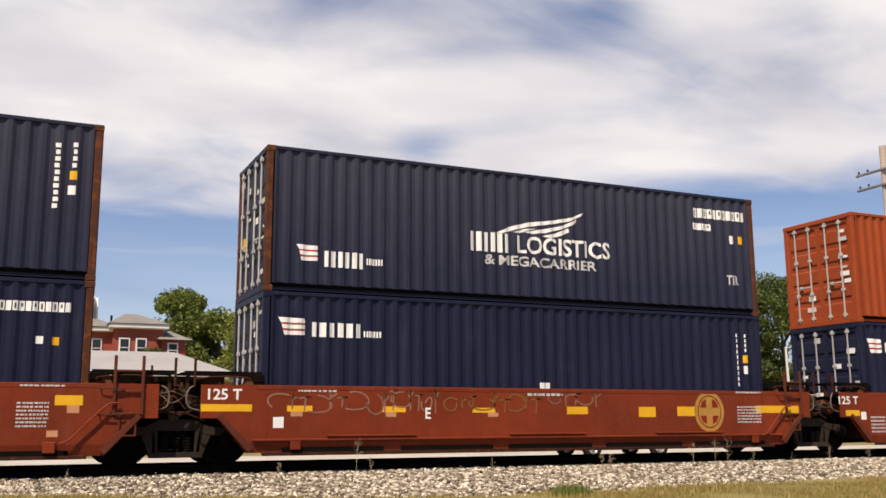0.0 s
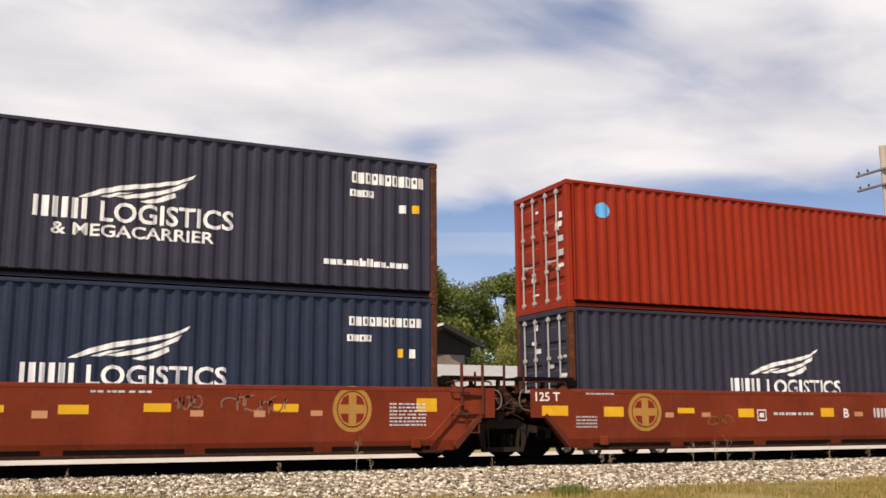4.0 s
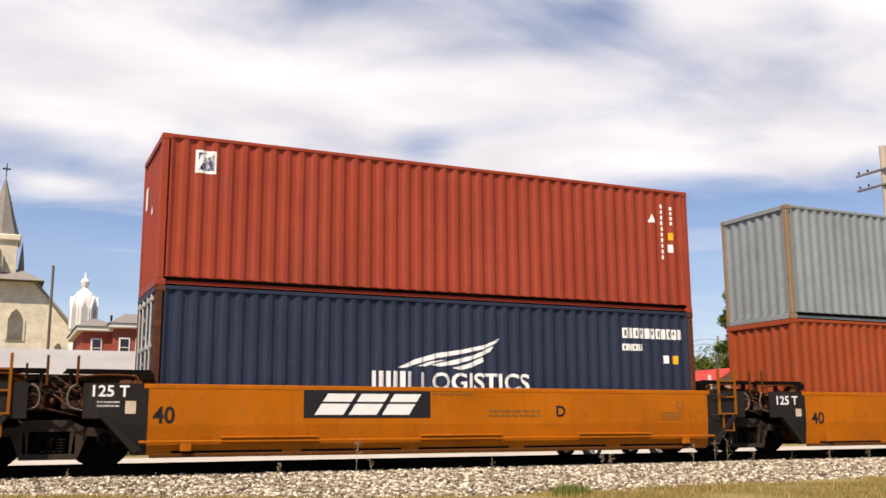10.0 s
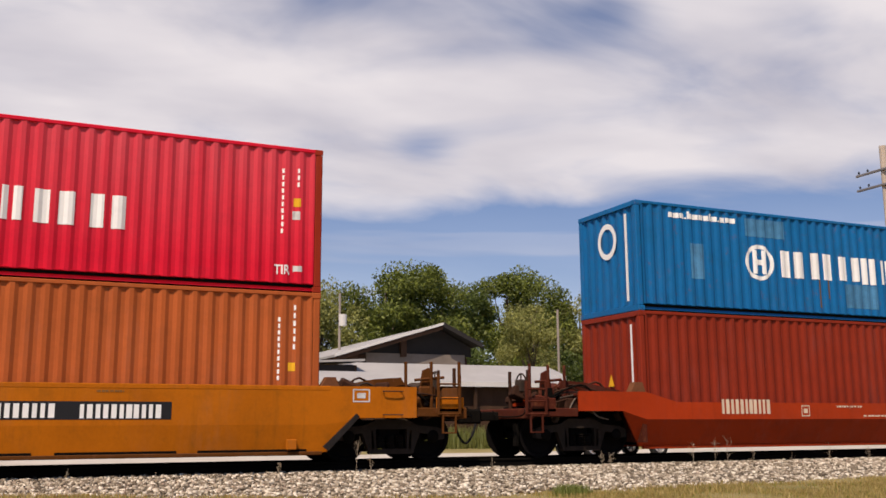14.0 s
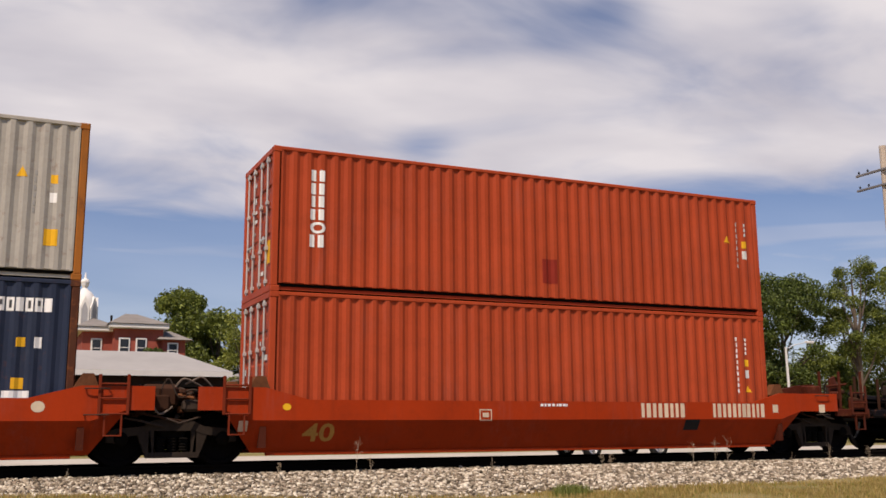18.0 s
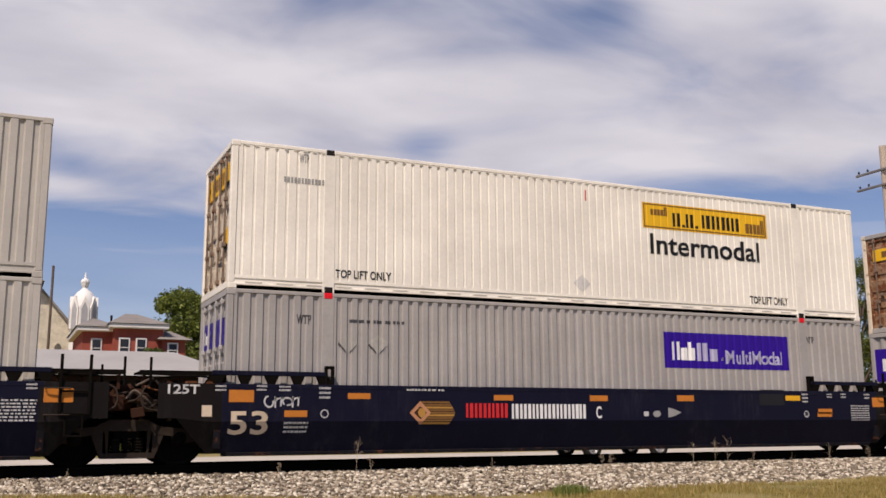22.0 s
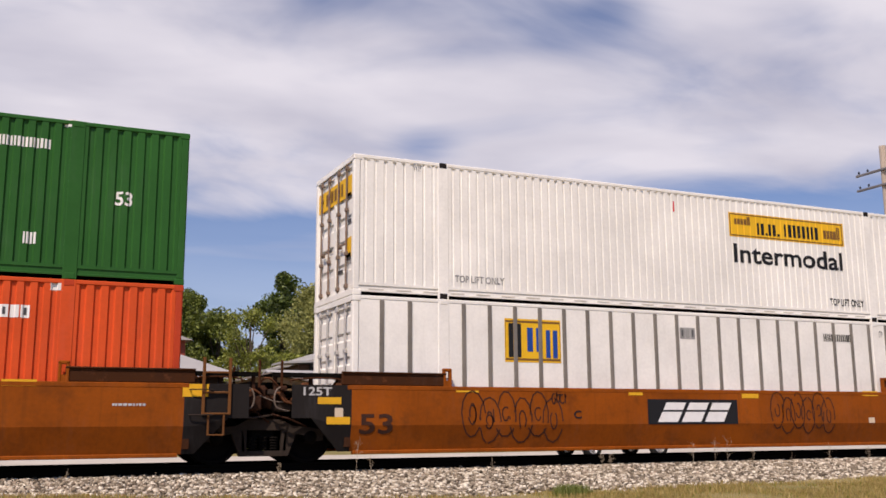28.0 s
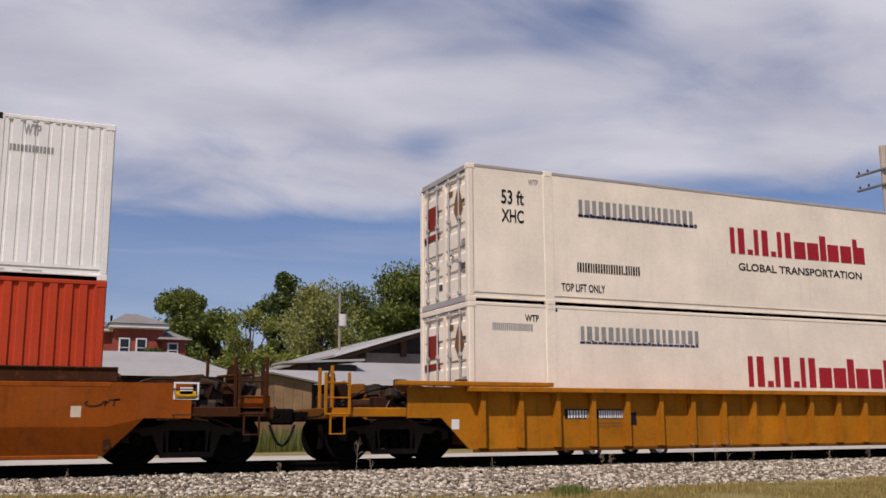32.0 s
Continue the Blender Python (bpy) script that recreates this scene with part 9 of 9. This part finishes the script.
# the right slope is the same roof, its shaded side painted dark
for xa, za in ((18.0, 4.75), (27.6, 5.62)):
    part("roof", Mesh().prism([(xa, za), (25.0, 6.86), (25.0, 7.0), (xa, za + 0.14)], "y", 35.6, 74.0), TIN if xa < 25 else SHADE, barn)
# dark strip added over the right roof edge, coloured as shade
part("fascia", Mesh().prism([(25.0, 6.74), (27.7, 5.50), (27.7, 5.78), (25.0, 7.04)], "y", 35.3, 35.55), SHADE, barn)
part("fascia", Mesh().prism([(18.0, 4.76), (25.0, 6.88), (25.0, 7.04), (18.0, 4.92)], "y", 35.4, 35.55), PALE, barn)
part("rafter", Mesh().prism([(18.0, 4.50), (25.0, 6.62), (25.0, 6.84), (18.0, 4.72)], "y", 35.5, 35.6), BOARD, barn)
part("post", Mesh().box(22.4, 22.75, 36.0, 36.3, 4.9, 6.1), BOARD, barn)
boards(barn, BOARD, 19.2, 27.0, 3.6, 4.95, 36.30, 0.55)
part("loft_panel", Mesh().box(20.2, 26.8, 36.2, 36.28, 4.3, 5.1), WORNBOARD, barn, "weathered boards under the gable")

# ---- brick house ----
BRICKWALL = material("red_brick_wall", (0.29, 0.075, 0.052), 0.9, vary=0.15, grain=24.0, bump=0.004, dirt=0.2)
SLATEROOF = material("grey_slate_roof", (0.23, 0.21, 0.19), 0.8, vary=0.15, grain=9.0, streak=0.2)
TRIM = material("white_wood_trim", (0.74, 0.72, 0.68), 0.6, vary=0.05)
PANE = material("dark_window_glass", (0.03, 0.035, 0.045), 0.08, 0.0, 0.05)
STONEWALL = material("buff_limestone_wall", (0.60, 0.54, 0.42), 0.9, vary=0.16, grain=3.0, bump=0.006, dirt=0.4, dirt_colour=(0.25, 0.2, 0.14))


def house_window(parent, x, y, z, w, h, arch=False):
    fr = part("window", Mesh().box(x - w / 2 - 0.12, x + w / 2 + 0.12, y - 0.10, y, z - 0.08, z + h + 0.12, 0.01), TRIM, parent)
    part("pane", Mesh().box(x - w / 2, x + w / 2, y - 0.13, y - 0.10, z, z + h), PANE, fr)
    part("sash_bar", Mesh().box(x - w / 2, x + w / 2, y - 0.16, y - 0.13, z + h * 0.48, z + h * 0.52), TRIM, fr)
    part("sill", Mesh().box(x - w / 2 - 0.2, x + w / 2 + 0.2, y - 0.22, y, z - 0.2, z - 0.08), TRIM, fr)


def hip(m, x0, x1, y0, y1, z0, z1, cut):
    a, b, c, d = (x0, y0, z0), (x1, y0, z0), (x1, y1, z0), (x0, y1, z0)
    e, f = (x0 + cut, (y0 + y1) / 2, z1), (x1 - cut, (y0 + y1) / 2, z1)
    m.poly([a, b, f, e]), m.poly([b, c, f]), m.poly([c, d, e, f]), m.poly([d, a, e]), m.poly([d, c, b, a])
    return m


house = thing("brick_house", "two-storey red brick house with white cornice and hipped slate roof", "house", at=(0, 0, 0))
part("wall", Mesh().box(5.9, 8.4, 63.4, 74, 0.0, 8.4), BRICKWALL, house)
part("wall", Mesh().box(8.2, 12.0, 62.0, 74, 0.0, 8.6), BRICKWALL, house)
part("wall", Mesh().box(11.9, 13.7, 61.4, 68, 0.0, 7.7), BRICKWALL, house)
part("cornice", Mesh().box(5.45, 8.5, 62.9, 74.5, 8.35, 8.75, 0.08), TRIM, house)
part("cornice", Mesh().box(7.8, 12.4, 61.5, 74.5, 8.55, 8.95, 0.08), TRIM, house)
part("roof", hip(Mesh(), 5.35, 8.8, 62.8, 74.6, 8.75, 10.0, 1.8), SLATEROOF, house)
part("roof", hip(Mesh(), 7.7, 12.5, 61.4, 74.6, 8.95, 10.4, 1.9), SLATEROOF, house)
part("roof", hip(Mesh(), 11.4, 14.2, 60.9, 68.5, 7.7, 8.7, 1.2), SLATEROOF, house)
for x, y in ((7.0, 63.4), (9.0, 62.0), (10.3, 62.0), (12.7, 61.4)):
    for z in (6.35, 3.0):
        house_window(house, x, y, z, 0.62, 1.35 if y > 61.5 else 1.0)
part("vent_pipe", Mesh().rod((8.3, 66, 8.8), (8.3, 66, 10.0), 0.09, 8), STEEL, house)
tree("bush", "dark green climbing bush against the brick house", 10.9, 60.6, 2.2, 6.9, 4.6, "deep", 1500, 0.22, 10, limbs=3, seed=70)

# ---- stone church ----
LEADED = material("dull_leaded_glass", (0.15, 0.135, 0.11), 0.35, vary=0.25, grain=6.0)
church = thing("stone_church", "buff limestone church with a pointed grey spire", "church", at=(0, 0, 0))
part("nave", Mesh().prism([(-9.0, 0), (9.0, 0), (9.0, 14.6), (3.6, 20.6), (-9.0, 20.6)], "y", 125, 150), STONEWALL, church)
part("nave_roof", Mesh().prism([(9.6, 14.2), (3.4, 21.3), (3.4, 21.0), (9.3, 14.0)], "y", 124.6, 150), SLATEROOF, church)
part("porch_roof", hip(Mesh(), -6.0, 4.9, 123.5, 131, 20.7, 22.6, 3.0), SLATEROOF, church)
part("tower", Mesh().box(-3.4, 1.2, 126, 131, 18, 26.6, 0.05), STONEWALL, church)
part("tower_cap", Mesh().box(-3.8, 1.6, 125.6, 131.4, 26.4, 27.3, 0.15), STONEWALL, church)
spire = Mesh().lathe([(27.2, 2.4), (30.5, 1.45), (35.8, 0.08), (36.2, 0.0)], (-0.95, 128.5, 0), "z", 8)
part("spire", spire, SLATEROOF, church)
part("spire_cross", Mesh().box(-1.02, -0.88, 128.4, 128.6, 36.0, 38.0).box(-1.5, -0.4, 128.4, 128.6, 37.1, 37.3), STEEL, church)
part("pinnacle", Mesh().lathe([(20.8, 0.5), (24.0, 0.4), (27.5, 0.0)], (1.9, 132, 0), "z", 8), SLATEROOF, church)
for x, z, w, h in ((-1.2, 22.6, 1.0, 2.6), (1.6, 12.6, 1.9, 4.2), (7.2, 10.8, 0.9, 1.5)):
    pts = [(x - w / 2, z), (x + w / 2, z), (x + w / 2, z + h * 0.65), (x + w * 0.3, z + h * 0.88), (x, z + h), (x - w * 0.3, z + h * 0.88), (x - w / 2, z + h * 0.65)]
    wd = part("window", Mesh().prism([(x + (a - x) * 1.3, z + (b - z) * 1.06 - 0.1) for a, b in pts], "y", 124.85, 126.2), STONEWALL, church)
    part("pane", Mesh().prism(pts, "y", 124.8, 124.9), LEADED, wd)

cupola = thing("white_cupola", "white painted domed cupola with pointed windows and a finial", "cupola", at=(10.05, 122.0, 0))
part("drum", Mesh().lathe([(9.0, 1.68), (16.2, 1.68), (16.25, 1.80), (16.45, 1.80), (16.5, 1.72)], (0, 0, 0), "z", 16), TRIM, cupola)
part("dome", Mesh().lathe([(16.5, 1.72), (17.4, 1.70), (18.1, 1.55), (18.7, 1.28), (19.2, 0.90), (19.5, 0.50), (19.62, 0.42)], (0, 0, 0), "z", 24).data("dome", True), TRIM, cupola)
part("finial", Mesh().lathe([(19.6, 0.42), (19.75, 0.32), (20.1, 0.46), (20.6, 0.60), (20.9, 0.50), (21.1, 0.20), (21.98, 0.03)], (0, 0, 0), "z", 12), TRIM, cupola)
LOUVRE = material("grey_louvre_boards", (0.36, 0.36, 0.37), 0.7, vary=0.1)
for a in (-90, -45, -135, 0, 180):
    turn = pose(1.66 * math.cos(radians(a)), 1.66 * math.sin(radians(a)), 0, 0, 0, a + 90)
    w = part("window", Mesh().prism([(-0.62, 14.0), (0.62, 14.0), (0.62, 16.9), (0.0, 18.5), (-0.62, 16.9)], "y", -0.16, 0.5), TRIM, cupola, at=turn)
    part("louvre", Mesh().prism([(-0.40, 14.0), (0.40, 14.0), (0.40, 16.7), (0.0, 17.7), (-0.40, 16.7)], "y", -0.19, -0.15), LOUVRE, w)

# ---- red-roofed house ----
REDROOF = material("bright_red_sheet_roof", (0.46, 0.055, 0.04), 0.45, vary=0.06)
BUFF = material("buff_siding", (0.36, 0.29, 0.20), 0.8, vary=0.1)
red = thing("red_roofed_house", "low buff house with a bright red sheet roof", "house", at=(0, 0, 0))
part("wall", Mesh().box(57.7, 63.2, 50.4, 61, -0.4, 3.9), BUFF, red)
part("gable", Mesh().prism([(57.6, 3.85), (63.3, 3.85), (60.45, 5.5)], "y", 50.3, 50.6), BUFF, red)
for xe in (57.2, 63.7):
    part("roof", Mesh().prism([(xe, 3.80), (60.45, 5.62), (60.45, 5.76), (xe, 3.92)], "y", 49.9, 61.5), REDROOF, red)
part("wing_wall", Mesh().box(52.4, 57.8, 54.4, 58.5, -0.4, 4.3), BUFF, red)
part("wing_roof", Mesh().prism([(53.9, 4.25), (59.0, 4.25), (56.4, 5.15)], "x", 54.2, 57.9), REDROOF, red)
# left end of the red wing roof, made white to paint its glare
part("porch_roof", Mesh().prism([(53.9, 4.25), (58.8, 4.25), (56.4, 5.05)], "x", 51.6, 54.2), TIN, red, "white end of the wing roof, painted as glare")
for x in (58.8, 60.4, 62.0):
    house_window(red, x, 50.4, 2.2, 0.7, 1.0)
post = thing("fence_post", "white square post before the red-roofed house", "post", at=(51.0, 42.0, -0.35))
part("shaft", Mesh().box(-0.10, 0.10, -0.10, 0.10, -0.2, 4.9, 0.01), PALE, post)

# ---- poles, lamp ----
POLEWOOD = material("weathered_pole_wood", (0.46, 0.38, 0.30), 0.9, vary=0.15, grain=12.0, streak=0.4)
ARMGREY = material("dark_grey_arm_wood", (0.09, 0.085, 0.09), 0.9, vary=0.15)
ARMLIGHT = material("weathered_grey_arm_wood", (0.17, 0.16, 0.16), 0.9, vary=0.15)
POLEGREY = material("grey_pole_wood", (0.30, 0.26, 0.22), 0.9, vary=0.15, grain=12.0, streak=0.3)


def pole(x, y, top, r, mat=POLEGREY, label="grey wooden utility pole", lean=0.0):
    z = float(land(x, y))
    p = thing("utility_pole", label, "utility pole", "utility poles", at=(x, y, z))
    part("shaft", Mesh().rod((0, 0, -0.5), (lean, 0, top - z), r, 12, r * 0.8), mat, p)
    return p


big = pole(32.25, 8.0, 11.85, 0.17, POLEWOOD, "tall brown wooden utility pole with two crossarms")
for z in (10.75, 10.12):
    arm = part("crossarm", Mesh().box(-0.05, 0.05, -1.3, 1.3, 0, 0.09, 0.01), ARMLIGHT, big, at=pose(-0.15, 0.0, z + 0.38, 0, 0, 0))
    for q in (-1.15, -0.7, 0.7, 1.15):
        part("insulator", shared("insulator", lambda: Mesh().lathe([(0.0, 0.0), (0.0, 0.035), (0.06, 0.045), (0.10, 0.03), (0.12, 0.0)], (0, 0, 0), "z", 8)), PANE, arm, at=(0, q, 0.12))
pole(3.27, 60, 13.0, 0.12, BARK, "dark brown utility pole before the church")
pole(52.5, 50, 8.7, 0.16, label="pale grey utility pole before the trees")
pole(42.1, 50, 10.2, 0.12)
pole(67.3, 60, 9.7, 0.14)
tp = pole(21.4, 45, 9.9, 0.10, label="utility pole with a pale transformer can")
part("transformer", Mesh().rod((0.15, -0.25, 7.9), (0.15, -0.25, 8.7), 0.28, 14), PALE, tp)
part("bracket", Mesh().box(-0.1, 0.3, -0.3, 0.1, 8.2, 8.3), STEEL, tp)
for z0, z1, y in ((8.3, 9.3, 0.0), (7.8, 8.8, 0.15), (7.2, 8.3, -0.1)):
    spans = [(52.5, 50 + y, z0), (60.0, 55 + y, (z0 + z1) / 2 - 0.25), (67.3, 60 + y, z1), (90.0, 66 + y, z1 - 0.4), (120.0, 74 + y, z1 + 0.6)]
    solo("power_line", Mesh().pipe(spans, 0.02, 5), ARMGREY, "thin dark overhead power line between poles", "power line", "overhead lines")
lamp = thing("street_lamp", "pale concrete street lamp with a curved arm", "street lamp", at=(42.8, 25, -0.38))
part("shaft", Mesh().rod((0, 0, -0.3), (-0.1, 0, 5.6), 0.10, 10, 0.07), PALE, lamp)
part("arm", Mesh().pipe([(-0.1, 0, 5.5), (0.6, 0, 5.75), (1.6, 0, 5.95)], 0.03), PALE, lamp)
part("lamp_head", Mesh().box(1.5, 2.1, -0.12, 0.12, 5.88, 6.02, 0.03), PALE, lamp)

# ---- parked pickup, mostly hidden behind the train ----
def pickup(x, y):
    z = float(land(x, y)) + 0.03
    t = thing("parked_pickup", "white parked pickup truck with bright wheels", "pickup truck", at=(x, y, z))
    body = [(-1.15, 0.42), (3.9, 0.42), (4.1, 0.62), (4.1, 1.05), (3.9, 1.12), (1.6, 1.15), (1.4, 1.18), (-1.2, 1.15), (-1.35, 0.9), (-1.3, 0.55)]
    part("body", Mesh().prism(body, "y", -0.92, 0.92), CARWHITE, t)
    part("cab", Mesh().prism([(-0.1, 1.15), (1.9, 1.15), (1.75, 1.75), (0.55, 1.80), (0.2, 1.6)], "y", -0.82, 0.82), CARWHITE, t)
    part("side_window", Mesh().prism([(0.25, 1.22), (1.7, 1.22), (1.6, 1.66), (0.62, 1.70)], "y", -0.83, -0.815), PANE, t)
    part("bumper", Mesh().box(-1.5, -1.2, -0.9, 0.9, 0.45, 0.65, 0.04), CARCHROME, t)
    for a in (0.0, 2.75):
        for s in (-0.85, 0.85):
            w = part("wheel", shared("car_tyre", lambda: Mesh().lathe([(-0.11, 0.22), (-0.12, 0.30), (-0.09, 0.35), (0.09, 0.35), (0.12, 0.30), (0.11, 0.22), (-0.11, 0.22)], (0, 0, 0), "y", 28)), RUBBER, t, at=(a, s, 0.35))
            rim = Mesh().lathe([(-0.10, 0.22), (-0.06, 0.20), (-0.06, 0.08), (-0.10, 0.06), (-0.10, 0.0)], (0, 0, 0), "y", 20)
            for i in range(6):
                q = i * math.pi / 3
                rim.rod((0.05 * math.cos(q), -0.09, 0.05 * math.sin(q)), (0.21 * math.cos(q), -0.09, 0.21 * math.sin(q)), 0.022, 6)
            part("rim", rim, CARCHROME, w)


CARWHITE = material("white_car_paint", (0.75, 0.75, 0.74), 0.2, vary=0.03)
CARCHROME = material("bright_alloy", (0.65, 0.65, 0.66), 0.25, 0.9, 0.05)
pickup(18.45, 9.9)

# ---- what moves: the whole train runs past, its wheels turning ----
def motions():
    for ob, rest in MOVERS:
        walk(ob, [(t, Matrix.Translation((-s, 0, 0)) @ rest) for t, s in RUN])
    turns = []
    for n in range(0, 961, 2):
        t = min(n / FPS, 32.0)
        turns.append((t, pose(0, 0, 0, 0, -math.degrees(run_at(t) / WHEEL_R), 0)))
    for wheel, rest in WHEELS:
        walk(wheel, [(t, rest @ m) for t, m in turns])


motions()
